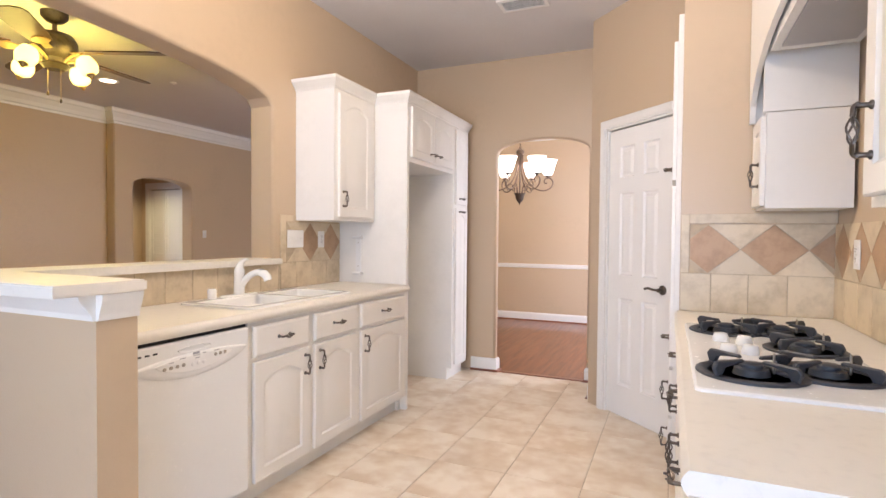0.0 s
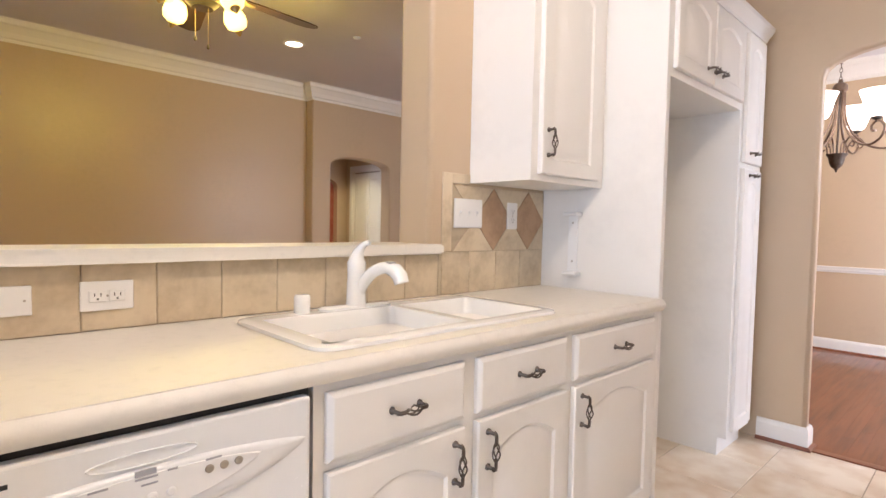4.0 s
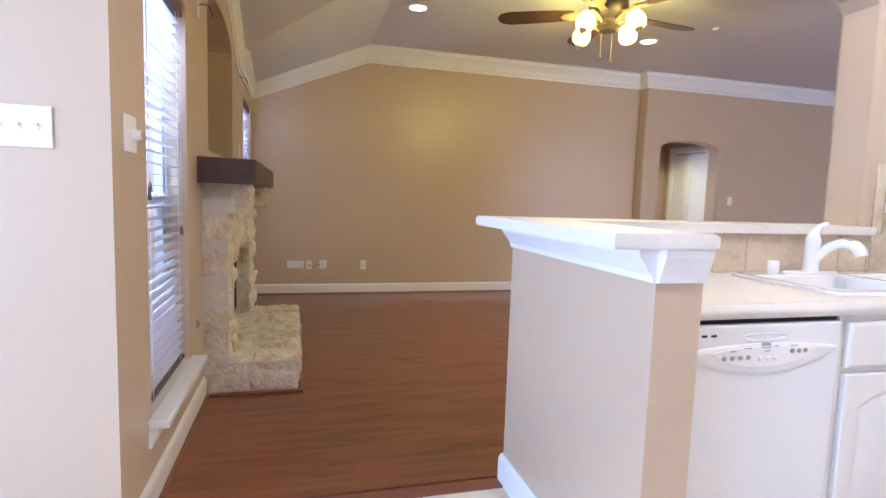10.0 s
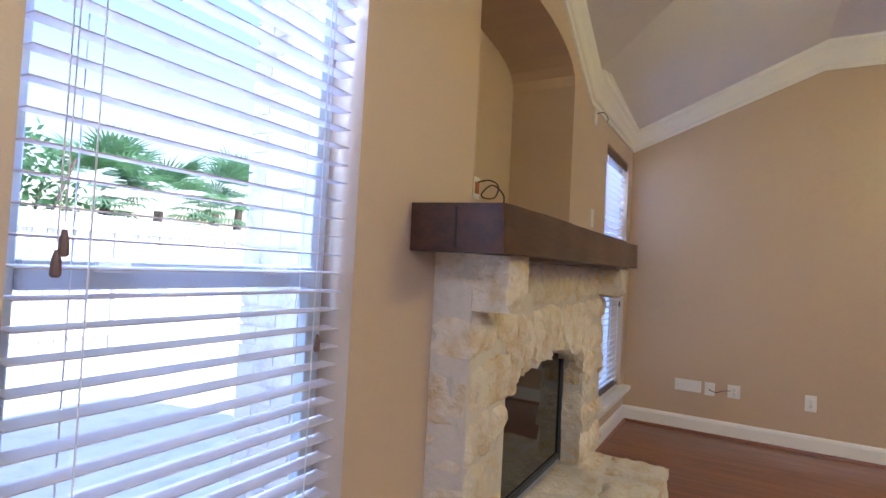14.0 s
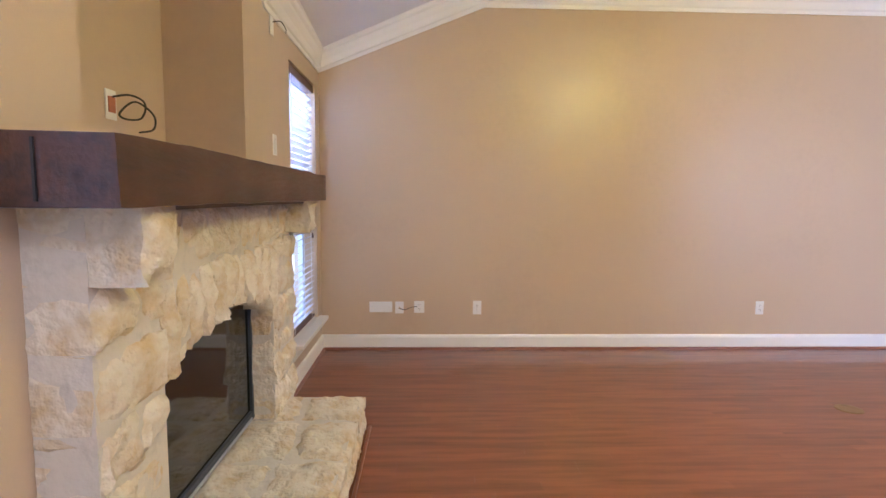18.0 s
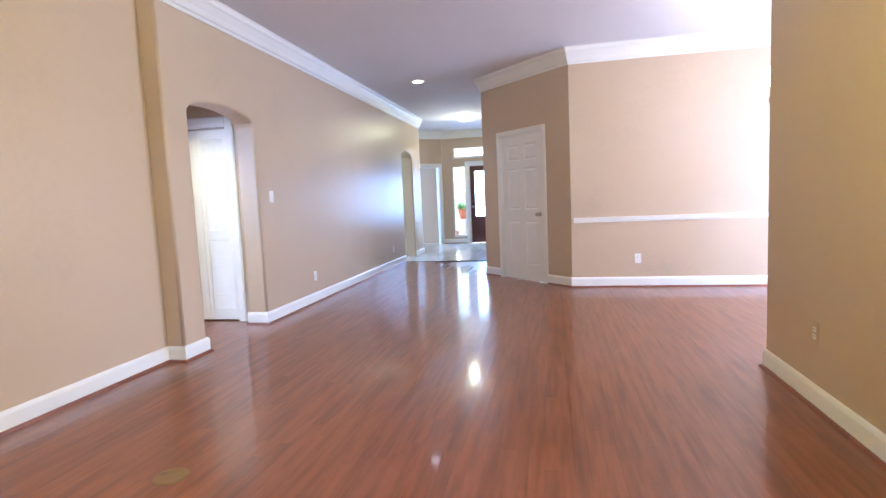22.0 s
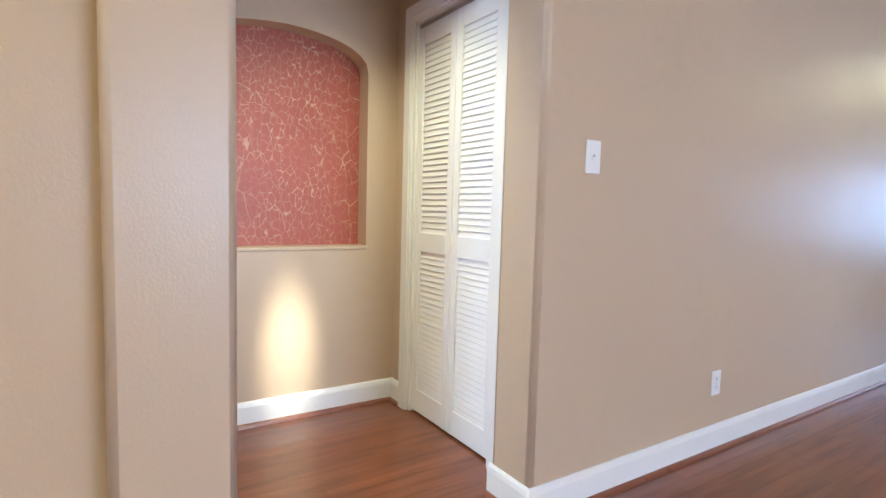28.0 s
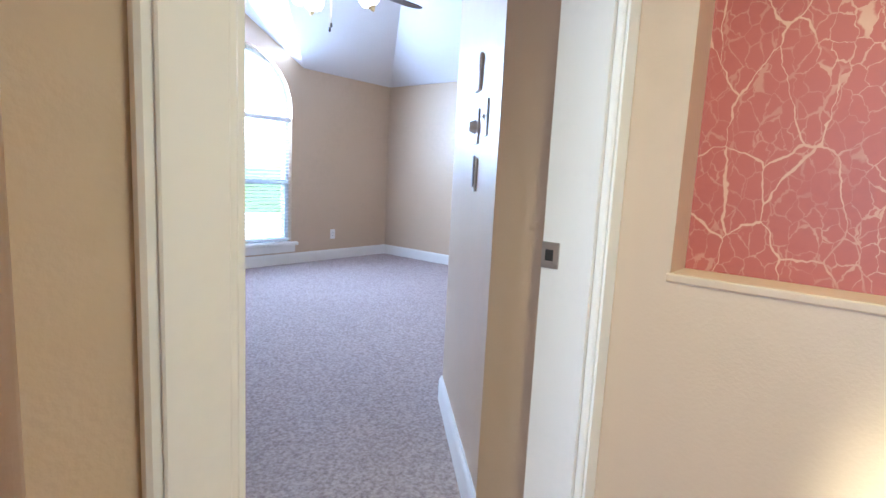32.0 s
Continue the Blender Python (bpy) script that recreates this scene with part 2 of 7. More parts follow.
M_POT = material("terracotta", (0.42, 0.15, 0.08), 0.7, vary=0.2, scale=8)
M_SHADE = material("frosted_amber_glass", (0.9, 0.82, 0.55), 0.3, vary=0.03, emit=((1.0, 0.76, 0.18), 1.7))
M_CSHADE = material("white_glass_shade", (0.9, 0.86, 0.8), 0.3, vary=0.03, emit=((1.0, 0.86, 0.72), 2.5))
M_CAN = material("lit_lens", (0.9, 0.88, 0.82), 0.4, emit=((1.0, 0.9, 0.72), 4.0))
M_DOME = material("lit_dome", (0.9, 0.88, 0.82), 0.4, emit=((1.0, 0.93, 0.72), 2.5))
M_BED = material("bedroom_lamp", (0.9, 0.9, 0.9), 0.4, emit=((1.0, 0.9, 0.8), 2.5))
M_BRASS = material("dull_brass", (0.20, 0.125, 0.045), 0.5, metal=0.3, vary=0.25, scale=14)
M_SOOT = material("firebox_black", (0.012, 0.012, 0.012), 0.6, vary=0.3)


def crackle(side0, side1):
    """Coral paint whose top coat has split: a fine net all over, broad open cracks towards the sides y = side0 and y = side1."""
    m = material("crackled_coral_paint", (0.37, 0.086, 0.046), 0.4, second=(0.30, 0.062, 0.036), scale=2.5, mix=(0.3, 0.7), bump=0.05)
    n, l = m.node_tree.nodes, m.node_tree.links
    b = n["Principled BSDF"]
    base = b.inputs["Base Color"].links[0].from_socket
    geo = n.new("ShaderNodeNewGeometry")

    def node(kind, **sockets):
        made = n.new(kind)
        for key, value in sockets.items():
            made.inputs[key.replace("_", " ")].default_value = value
        return made

    def maths(op, a, c):
        made = n.new("ShaderNodeMath")
        made.operation = op
        for slot, value in enumerate((a, c)):
            if isinstance(value, (int, float)):
                made.inputs[slot].default_value = value
            else:
                l.new(value, made.inputs[slot])
        return made.outputs[0]

    def ramp(value, lo, hi, to=(0, 1)):
        made = node("ShaderNodeMapRange", From_Min=lo, From_Max=hi, To_Min=to[0], To_Max=to[1])
        l.new(value, made.inputs["Value"])
        return made.outputs[0]

    def net(size, tall, half, jag, seed):
        warp = node("ShaderNodeTexNoise", Scale=size * 1.6, Detail=3.0)
        l.new(geo.outputs["Position"], warp.inputs["Vector"])
        bent = n.new("ShaderNodeVectorMath")
        bent.operation = "MULTIPLY_ADD"
        bent.inputs[1].default_value = (0, jag / size, jag / size)
        l.new(warp.outputs["Color"], bent.inputs[0])
        l.new(geo.outputs["Position"], bent.inputs[2])
        mp = node("ShaderNodeMapping")
        mp.inputs["Scale"].default_value = (0, 1, tall)
        mp.inputs["Location"].default_value = (seed, seed, 0)
        l.new(bent.outputs[0], mp.inputs["Vector"])
        v = node("ShaderNodeTexVoronoi", Scale=size, Randomness=0.85)
        v.feature = "DISTANCE_TO_EDGE"
        l.new(mp.outputs[0], v.inputs["Vector"])
        thick = node("ShaderNodeTexNoise", Scale=size * 0.9, Detail=2.0)
        l.new(geo.outputs["Position"], thick.inputs["Vector"])
        near = maths("DIVIDE", v.outputs["Distance"], ramp(thick.outputs["Fac"], 0.38, 0.62, (half * 0.3, half * 1.0)))
        return ramp(near, 0.55, 1.0, (1, 0))

    split = n.new("ShaderNodeSeparateXYZ")
    l.new(geo.outputs["Position"], split.inputs[0])
    wander = node("ShaderNodeTexNoise", Scale=5.0, Detail=2.0)
    l.new(geo.outputs["Position"], wander.inputs["Vector"])
    y = maths("ADD", split.outputs["Y"], ramp(wander.outputs["Fac"], 0.3, 0.7, (-0.09, 0.09)))
    sides = maths("MAXIMUM", ramp(y, side0 + 0.30, side0 + 0.20), ramp(y, side1 - 0.13, side1 - 0.06))
    broad = maths("MULTIPLY", net(9.5, 0.62, 0.022, 0.45, 5.0), sides)
    gate = node("ShaderNodeTexNoise", Scale=7.0, Detail=3.0)
    l.new(geo.outputs["Position"], gate.inputs["Vector"])
    fine = maths("MULTIPLY", net(33.0, 0.62, 0.047, 0.7, 9.0), ramp(gate.outputs["Fac"], 0.36, 0.58, (0.28, 0.72)))
    fine = maths("MULTIPLY", fine, ramp(sides, 0.0, 1.0, (1.0, 0.45)))
    cracks = maths("MAXIMUM", maths("MULTIPLY", broad, 0.75), fine)
    mix = n.new("ShaderNodeMix")
    mix.data_type = "RGBA"
    l.new(cracks, mix.inputs["Factor"])
    l.new(base, mix.inputs["A"])
    mix.inputs["B"].default_value = (0.62, 0.40, 0.23, 1)
    l.new(mix.outputs["Result"], b.inputs["Base Color"])
    return m


M_CRACK = crackle(4.80, 5.665)


def glass(name, tint=(1, 1, 1), rough=0.0):
    m = bpy.data.materials.new(name)
    m.use_nodes = True
    b = m.node_tree.nodes["Principled BSDF"]
    b.inputs["Base Color"].default_value = (*tint, 1)
    b.inputs["Roughness"].default_value = rough
    b.inputs["Transmission Weight"].default_value = 1
    b.inputs["IOR"].default_value = 1.05 if rough else 1.1
    return m


M_GLASS = glass("window_glass")
M_FROST = glass("bevelled_door_glass", (0.95, 0.98, 1.0), 0.25)
M_FIREGLASS = material("smoked_fire_glass", (0.012, 0.012, 0.013), 0.06, spec=0.7)


# ---- building helpers ----
def part(name, bm, mat, parent=None, label=""):
    me = bpy.data.meshes.new(name)
    bmesh.ops.recalc_face_normals(bm, faces=bm.faces)
    bm.to_mesh(me)
    bm.free()
    me.materials.append(mat)
    ob = new(name, me)
    if parent:
        ob.parent = parent
    if label:
        ob["label"] = label
    return ob


def smooth(ob, angle=40):
    for p in ob.data.polygons:
        p.use_smooth = True
    ob.data.set_sharp_from_angle(angle=radians(angle))
    return ob


def empty(name, label, category, place=(0, 0, 0), group="", kind=""):
    ob = new(name)
    ob.location = place
    return tagged(ob, label, category, group, kind)


def structure(name, bm, mat, label, category, soft=0):
    ob = tagged(part(name, bm, mat), label, category, kind="structure")
    return smooth(ob, soft) if soft else ob


def box(bm, x0, x1, y0, y1, z0, z1, bevel=0.0, seg=1):
    made = bmesh.ops.create_cube(bm, size=1)["verts"]
    sx, sy, sz = abs(x1 - x0), abs(y1 - y0), abs(z1 - z0)
    for v in made:
        v.co = Vector(((x0 + x1) / 2 + v.co.x * sx, (y0 + y1) / 2 + v.co.y * sy, (z0 + z1) / 2 + v.co.z * sz))
    if bevel:
        edges = list({e for v in made for e in v.link_edges})
        bmesh.ops.bevel(bm, geom=edges, offset=min(bevel, 0.45 * min(sx, sy, sz)), segments=seg, affect="EDGES", profile=0.5)
    return bm


def boxed(*a, **k):
    return box(bmesh.new(), *a, **k)


def prism(bm, pts, d):
    """The flat polygon pts, drawn out by the vector d."""
    d = Vector(d)
    low = [bm.verts.new(Vector(p)) for p in pts]
    top = [bm.verts.new(Vector(p) + d) for p in pts]
    bm.faces.new(low[::-1])
    bm.faces.new(top)
    for i in range(len(pts)):
        j = (i + 1) % len(pts)
        bm.faces.new((low[i], low[j], top[j], top[i]))
    return bm


def lathe(bm, prof, place=(0, 0, 0), seg=20, axis="z"):
    """A turned shape: prof is a list of (radius, height)."""
    rings = []
    for r, h in prof:
        ring = []
        for i in range(seg):
            a = 2 * math.pi * i / seg
            p = Vector((r * math.cos(a), r * math.sin(a), h))
            if axis == "x":
                p = Vector((p.z, p.x, p.y))
            elif axis == "y":
                p = Vector((p.x, p.z, p.y))
            ring.append(bm.verts.new(Vector(place) + p))
        rings.append(ring)
    for a, b in zip(rings, rings[1:]):
        for i in range(seg):
            j = (i + 1) % seg
            bm.faces.new((a[i], a[j], b[j], b[i]))
    bm.faces.new(rings[0][::-1])
    bm.faces.new(rings[-1])
    return bm


def tube(bm, pts, r, seg=8, taper=None):
    """A round bar along pts."""
    pts = [Vector(p) for p in pts]
    rings, prev = [], None
    for i, p in enumerate(pts):
        t = (pts[min(i + 1, len(pts) - 1)] - pts[max(i - 1, 0)]).normalized()
        n = (prev - t * prev.dot(t)) if prev else t.orthogonal()
        n.normalize()
        prev = n
        b = t.cross(n)
        rad = r if taper is None else r * taper[i]
        rings.append([bm.verts.new(p + rad * (n * math.cos(2 * math.pi * k / seg) + b * math.sin(2 * math.pi * k / seg))) for k in range(seg)])
    for a, c in zip(rings, rings[1:]):
        for k in range(seg):
            j = (k + 1) % seg
            bm.faces.new((a[k], a[j], c[j], c[k]))
    bm.faces.new(rings[0][::-1])
    bm.faces.new(rings[-1])
    return bm


def curve_points(ctrl, n=6):
    """Catmull-Rom points through ctrl."""
    c = [Vector(p) for p in ctrl]
    c = [2 * c[0] - c[1]] + c + [2 * c[-1] - c[-2]]
    out = []
    for i in range(1, len(c) - 2):
        for k in range(n):
            t = k / n
            a, b, d, e = c[i - 1], c[i], c[i + 1], c[i + 2]
            out.append(0.5 * (2 * b + (d - a) * t + (2 * a - 5 * b + 4 * d - e) * t * t + (3 * b - a - 3 * d + e) * t ** 3))
    return out + [c[-2]]


def sweep(bm, path, prof):
    """A moulding along path, whose room lies on the left. prof: (out from the wall, up)."""
    path = [Vector(p) for p in path]
    frames = []
    for a, b in zip(path, path[1:]):
        t = (b - a).normalized()
        out = Vector((-t.y, t.x, 0)).normalized()
        frames.append((t, out, t.cross(out) * -1 if t.cross(out).z < 0 else t.cross(out)))
    rings = []
    for i, p in enumerate(path):
        fs = frames[max(0, i - 1):i + 1] or frames[:1]
        if i == 0:
            fs = frames[:1]
        out = sum((f[1] for f in fs), Vector()).normalized()
        up = sum((f[2] for f in fs), Vector()).normalized()
        out = out / max(0.3, out.dot(fs[0][1]))
        up = up / max(0.3, up.dot(fs[0][2]))
        rings.append([bm.verts.new(p + out * o + up * u) for o, u in prof])
    for a, b in zip(rings, rings[1:]):
        for k in range(len(prof)):
            j = (k + 1) % len(prof)
            bm.faces.new((a[k], a[j], b[j], b[k]))
    bm.faces.new(rings[0][::-1])
    bm.faces.new(rings[-1])
    return bm


def arch_line(u0, u1, spring, rise, n=14, soft=0.0):
    """Points of a flat arch from u0 to u1."""
    mid, half = (u0 + u1) / 2, (u1 - u0) / 2
    return [(mid - half * math.cos(math.pi * k / n), spring + rise * math.sin(math.pi * k / n) ** (0.85 if rise else 1)) for k in range(n + 1)]


def wall_sheet(bm, axis, face, back, u0, u1, z0, z1, openings=()):
    """A wall in the plane axis = face, back to axis = back, from u0 to u1, with openings (u0, u1, z0, z1, rise)."""
    def pt(u, z):
        return (face, u, z) if axis == "x" else (u, face, z)
    d = (back - face, 0, 0) if axis == "x" else (0, back - face, 0)
    at = u0
    for a, b, lo, hi, rise in sorted(openings):
        if a > at + 1e-4:
            prism(bm, [pt(at, z0), pt(a, z0), pt(a, z1), pt(at, z1)], d)
        if lo > z0 + 1e-4:
            prism(bm, [pt(a, z0), pt(b, z0), pt(b, lo), pt(a, lo)], d)
        if hi < z1 - 1e-4:
            line = [pt(u, z) for u, z in arch_line(a, b, hi, rise)] if rise else [pt(a, hi), pt(b, hi)]
            prism(bm, line + [pt(b, z1), pt(a, z1)], d)
        at = b
    if at < u1 - 1e-4:
        prism(bm, [pt(at, z0), pt(u1, z0), pt(u1, z1), pt(at, z1)], d)
    return bm


def soft_wall(axis, face, back, u0, u1, z1, openings, posts=(), r=0.022, steps=5):
    """One solid wall standing on the floor, its openings (u0, u1, spring, rise) and the upright ends at posts rounded like plaster."""
    outline = [] if any(abs(a - u0) < 1e-4 for a, *_ in openings) else [((u0, 0), (1, 0) if u0 in posts else None)]
    for a, b, hi, rise in sorted(openings):
        line = ([(a, 0)] if a > u0 + 1e-4 else []) + list(arch_line(a, b, hi, rise)) + [(b, 0)]
        for k, p in enumerate(line):
            before = Vector(p) - Vector(line[k - 1]) if k else Vector((0, 0))
            after = Vector(line[k + 1]) - Vector(p) if k + 1 < len(line) else Vector((0, 0))
            way = (before.normalized() + after.normalized()).normalized()
            outline.append((p, (-way.y, way.x)))
    end = (-1, 0) if u1 in posts else None
    outline += [((u1, 0), end), ((u1, z1), end), ((u0, z1), (1, 0) if u0 in posts else None)]
    turn = [(r * (1 - math.sin(math.pi / 2 * k / steps)), r * (1 - math.cos(math.pi / 2 * k / steps))) for k in range(steps + 1)]
    thick, side = abs(back - face), 1 if back > face else -1
    section = turn + [(off, thick - deep) for off, deep in reversed(turn)]
    bm = bmesh.new()
    rings = []
    for (u, z), n in outline:
        ring = []
        for off, deep in section:
            uu, zz = (u + n[0] * off, z + n[1] * off) if n else (u, z)
            ring.append(bm.verts.new((face + side * deep, uu, zz) if axis == "x" else (uu, face + side * deep, zz)))
        rings.append(ring)
    bm.faces.new([ring[0] for ring in rings])
    bm.faces.new([ring[-1] for ring in reversed(rings)])
    for i, ring in enumerate(rings):
        j = (i + 1) % len(rings)
        for k in range(len(section) - 1):
            f = bm.faces.new((rings[j][k], ring[k], ring[k + 1], rings[j][k + 1]))
            f.smooth = k != steps and outline[i][1] is not None and outline[j][1] is not None
    return bm


def slab(bm, a, b, z0, z1, thick):
    """A wall piece between plan points a and b, whose back lies to the right of a -> b."""
    t = (Vector((*b, 0)) - Vector((*a, 0))).normalized()
    r = Vector((t.y, -t.x, 0)) * thick
    return prism(bm, [(*a, z0), (*b, z0), (*b, z1), (*a, z1)], r)


def orient(x, y, z, angle):
    """Local axes on a wall: x to the right, y up, z out of the wall towards angle (0 is east, 90 north)."""
    a = radians(angle)
    return Matrix(((-math.sin(a), 0, math.cos(a), x), (math.cos(a), 0, math.sin(a), y), (0, 1, 0, z), (0, 0, 0, 1)))


def thing(name, label, category, m, group="", kind=""):
    ob = new(name)
    ob.matrix_world = m
    return tagged(ob, label, category, group, kind)


def shared(name, mesh, parent, m=None):
    ob = new(name, mesh)
    if parent:
        ob.parent = parent
    if m is not None:
        ob.matrix_local = m
    return ob


def mesh_of(name, bm, mat, soft=0):
    me = bpy.data.meshes.new(name)
    bmesh.ops.recalc_face_normals(bm, faces=bm.faces)
    bm.to_mesh(me)
    bm.free()
    me.materials.append(mat)
    if soft:
        for p in me.polygons:
            p.use_smooth = True
        me.set_sharp_from_angle(angle=radians(soft))
    return me


# ---- structure ----
WX, HX, SY = -7.15, -7.0, -0.6          # living room's west wall, hall wall, south wall
KX, KB, KN = -2.51, -2.71, -2.45        # wall between kitchen and living room, nook wall
AY = 4.54                               # kitchen wall with the arch
NY = 7.765                              # dining room's north wall
TOP = 3.05
JY, AH, AB, HN = 4.465, 4.74, 5.71, 12.45         # jog into the hall, archway's edges, hall wall's end
bm = wall_sheet(bmesh.new(), "x", WX, WX - 0.2, SY - 0.18, JY, 0, TOP)
structure("wall_west", bm, M_WALL, "tan painted living room wall with a satin sheen", "wall")
bm = soft_wall("x", HX, HX - 0.22, JY, HN, TOP, [(AH, AB, 1.98, 0.13), (10.95, 11.75, 2.03, 0.16)], (JY, HN))
structure("wall_hall", bm, M_WALL, "long tan hall wall with two arched openings", "wall")
bm = wall_sheet(bmesh.new(), "y", SY, SY - 0.18, WX, KB, 0, TOP, [(-3.535, -2.815, 0.34, 2.09, 0), (-6.99, -6.21, 0.3, 2.12, 0), (-5.37, -4.17, 1.45, 2.25, 0.2)])
structure("wall_south", bm, M_WALL, "tan fireplace wall with two windows and a niche", "wall")
bm = boxed(-5.47, -4.07, -1.1, -0.97, 1.35, 2.6)
box(bm, -5.47, -5.37, -0.97, SY - 0.18, 1.35, 2.6)
box(bm, -4.17, -4.07, -0.97, SY - 0.18, 1.35, 2.6)
box(bm, -5.37, -4.17, -0.97, SY - 0.18, 1.35, 1.45)
prism(bm, [(u, SY - 0.18, z) for u, z in arch_line(-5.37, -4.17, 2.25, 0.2)] + [(-4.17, SY - 0.18, 2.6), (-5.37, SY - 0.18, 2.6)], (0, -0.19, 0))
structure("wall_niche", bm, M_WALL, "tan arched recess above the fireplace mantel", "wall")
bm = soft_wall("x", KX, KB, SY, AY, TOP, [(SY, 2.43, 2.135, 0.175)])
structure("wall_pass", bm, M_WALL, "tan wall with a wide flat-arched opening to the kitchen", "wall")
bm = wall_sheet(bmesh.new(), "x", KN, KB, -3.2, SY, 0, TOP, [(-2.15, -1.28, 0, 2.05, 0)])
structure("wall_nook_west", bm, M_WALL, "tan wall beside the breakfast nook", "wall")
bm = boxed(-2.78, KB, 2.95, 4.62, 0, TOP)
structure("wall_chase", bm, M_WALL, "thick tan wall behind the kitchen cabinets", "wall")
bm = soft_wall("y", AY, 4.62, KB, 1.0, TOP, [(-1.655, -0.80, 2.07, 0.135)])
structure("wall_arch", bm, M_WALL, "tan kitchen wall with an arched opening to the dining room", "wall")
bm = boxed(-0.70, -0.58, 3.965, AY, 0, TOP)
structure("wall_pantry_return", bm, M_WALL, "narrow tan return wall beside the pantry", "wall")
DA, DB = Vector((-0.70, 3.945)), Vector((0.13, 3.115))
dt = (DB - DA).normalized()
bm = bmesh.new()
P0, P1 = 0.19, 0.83
PH = 2.10
slab(bm, tuple(DA + dt * P0), tuple(DA), 0, TOP, 0.1)
slab(bm, tuple(DB), tuple(DA + dt * P1), 0, TOP, 0.1)
slab(bm, tuple(DA + dt * P1), tuple(DA + dt * P0), PH, TOP, 0.1)
structure("wall_pantry", bm, M_WALL, "tan diagonal pantry wall", "wall")
bm = boxed(-0.075, 0.78, 2.60, 2.70, 0, TOP)
structure("wall_stub", bm, M_WALL, "short tan wall at the end of the cooktop counter", "wall")
bm = boxed(0.78, 0.95, -3.2, AY, 0, TOP)
structure("wall_east", bm, M_WALL, "tan kitchen wall behind the cooktop", "wall")
bm = wall_sheet(bmesh.new(), "y", -3.0, -3.2, KN, 0.78, 0, TOP, [(-1.95, 0.55, 0.5, 2.25, 0)])
structure("wall_nook_south", bm, M_WALL, "tan breakfast nook wall with a wide window", "wall")
bm = wall_sheet(bmesh.new(), "y", NY, NY + 0.14, -3.90, 1.2, 0, TOP)
structure("wall_dining", bm, M_WALL, "tan dining room wall with a white chair rail", "wall")
bm = wall_sheet(bmesh.new(), "x", 1.0, 1.2, 4.62, NY, 0, TOP, [(5.2, 7.2, 0.6, 2.3, 0)])
structure("wall_dining_east", bm, M_WALL, "tan dining room wall with a window", "wall")
CA, CB = Vector((-3.90, NY)), Vector((-5.15, 9.015))
ct = (CB - CA).normalized()
C0, C1 = 0.49, 1.35
bm = bmesh.new()
slab(bm, tuple(CA), tuple(CA + ct * C0), 0, TOP, 0.12)
slab(bm, tuple(CA + ct * C1), tuple(CB), 0, TOP, 0.12)
slab(bm, tuple(CA + ct * C0), tuple(CA + ct * C1), 2.05, TOP, 0.12)
structure("wall_closet", bm, M_WALL, "tan diagonal wall with a closet door", "wall")
bm = boxed(-5.15, -5.02, 9.015, 14.95, 0, TOP)
structure("wall_hall_east", bm, M_WALL, "tan hall wall opposite the arches", "wall")
bm = wall_sheet(bmesh.new(), "y", 14.8, 14.95, -6.99, -5.15, 0, 2.14, [(-6.71, -6.375, 0.2, 2.04, 0), (-6.27, -5.35, 0, 2.06, 0)])
wall_sheet(bm, "y", 14.8, 14.95, -6.99, -5.15, 2.14, TOP, [(-6.67, -5.36, 2.28, 2.53, 0)])
structure("wall_front", bm, M_WALL, "tan foyer wall around the front door", "wall")
FA, FB = Vector((-6.99, 14.8)), Vector((-7.79, 14.0))
ft = (FB - FA).normalized()
bm = bmesh.new()
slab(bm, tuple(FA), tuple(FA + ft * 0.1), 0, TOP, 0.12)
slab(bm, tuple(FA + ft * 0.95), tuple(FB), 0, TOP, 0.12)
slab(bm, tuple(FA + ft * 0.1), tuple(FA + ft * 0.95), 2.05, TOP, 0.12)
box(bm, -7.91, -7.79, HN, 14.0, 0, TOP)
box(bm, -7.79, -7.22, HN - 0.1, HN, 0, TOP)
structure("wall_foyer", bm, M_WALL, "tan foyer walls with a doorway to a study", "wall")
bm = boxed(-10.6, -8.2, 15.2, 15.3, 0, TOP)
box(bm, -10.6, -8.2, 12.2, 12.3, 0, TOP)
wall_sheet(bm, "x", -10.4, -10.6, 12.3, 15.2, 0, TOP, [(13.3, 14.8, 0.5, 2.1, 0)])
box(bm, -8.2, -6.99, 15.1, 15.2, 0, TOP)
structure("wall_study", bm, M_WALL, "plain tan study walls", "wall")
# vestibule
VX, VN, VS, VZ = -8.31, 5.84, 4.66, 2.46
N0, N1 = 4.80, 5.665
bm = wall_sheet(bmesh.new(), "x", VX, VX - 0.14, VS, VN, 0, TOP, [(N0, N1, 0.88, 1.80, 0.17)])
structure("wall_vestibule_niche", bm, M_WALL, "tan vestibule wall with an arched niche", "wall")
bm = wall_sheet(bmesh.new(), "y", VN, VN + 0.12, VX - 0.14, -7.22, 0, TOP, [(-8.115, -7.395, 0, 2.05, 0)])
structure("wall_vestibule_north", bm, M_WALL, "tan vestibule wall around the louvred doors", "wall")
bm = wall_sheet(bmesh.new(), "y", VS, VS - 0.12, VX - 0.14, -7.22, 0, TOP, [(-8.235, -7.395, 0, 2.05, 0)])
structure("wall_vestibule_south", bm, M_WALL, "tan vestibule wall around the bedroom doorway", "wall")
bm = boxed(VX - 0.14, -7.22, VN + 0.75, VN + 0.85, 0, TOP)
box(bm, -8.45, VX - 0.14, VS - 0.12, VN + 0.85, 0, TOP)
structure("wall_linen", bm, M_WALL, "plain walls of the linen closet", "wall")
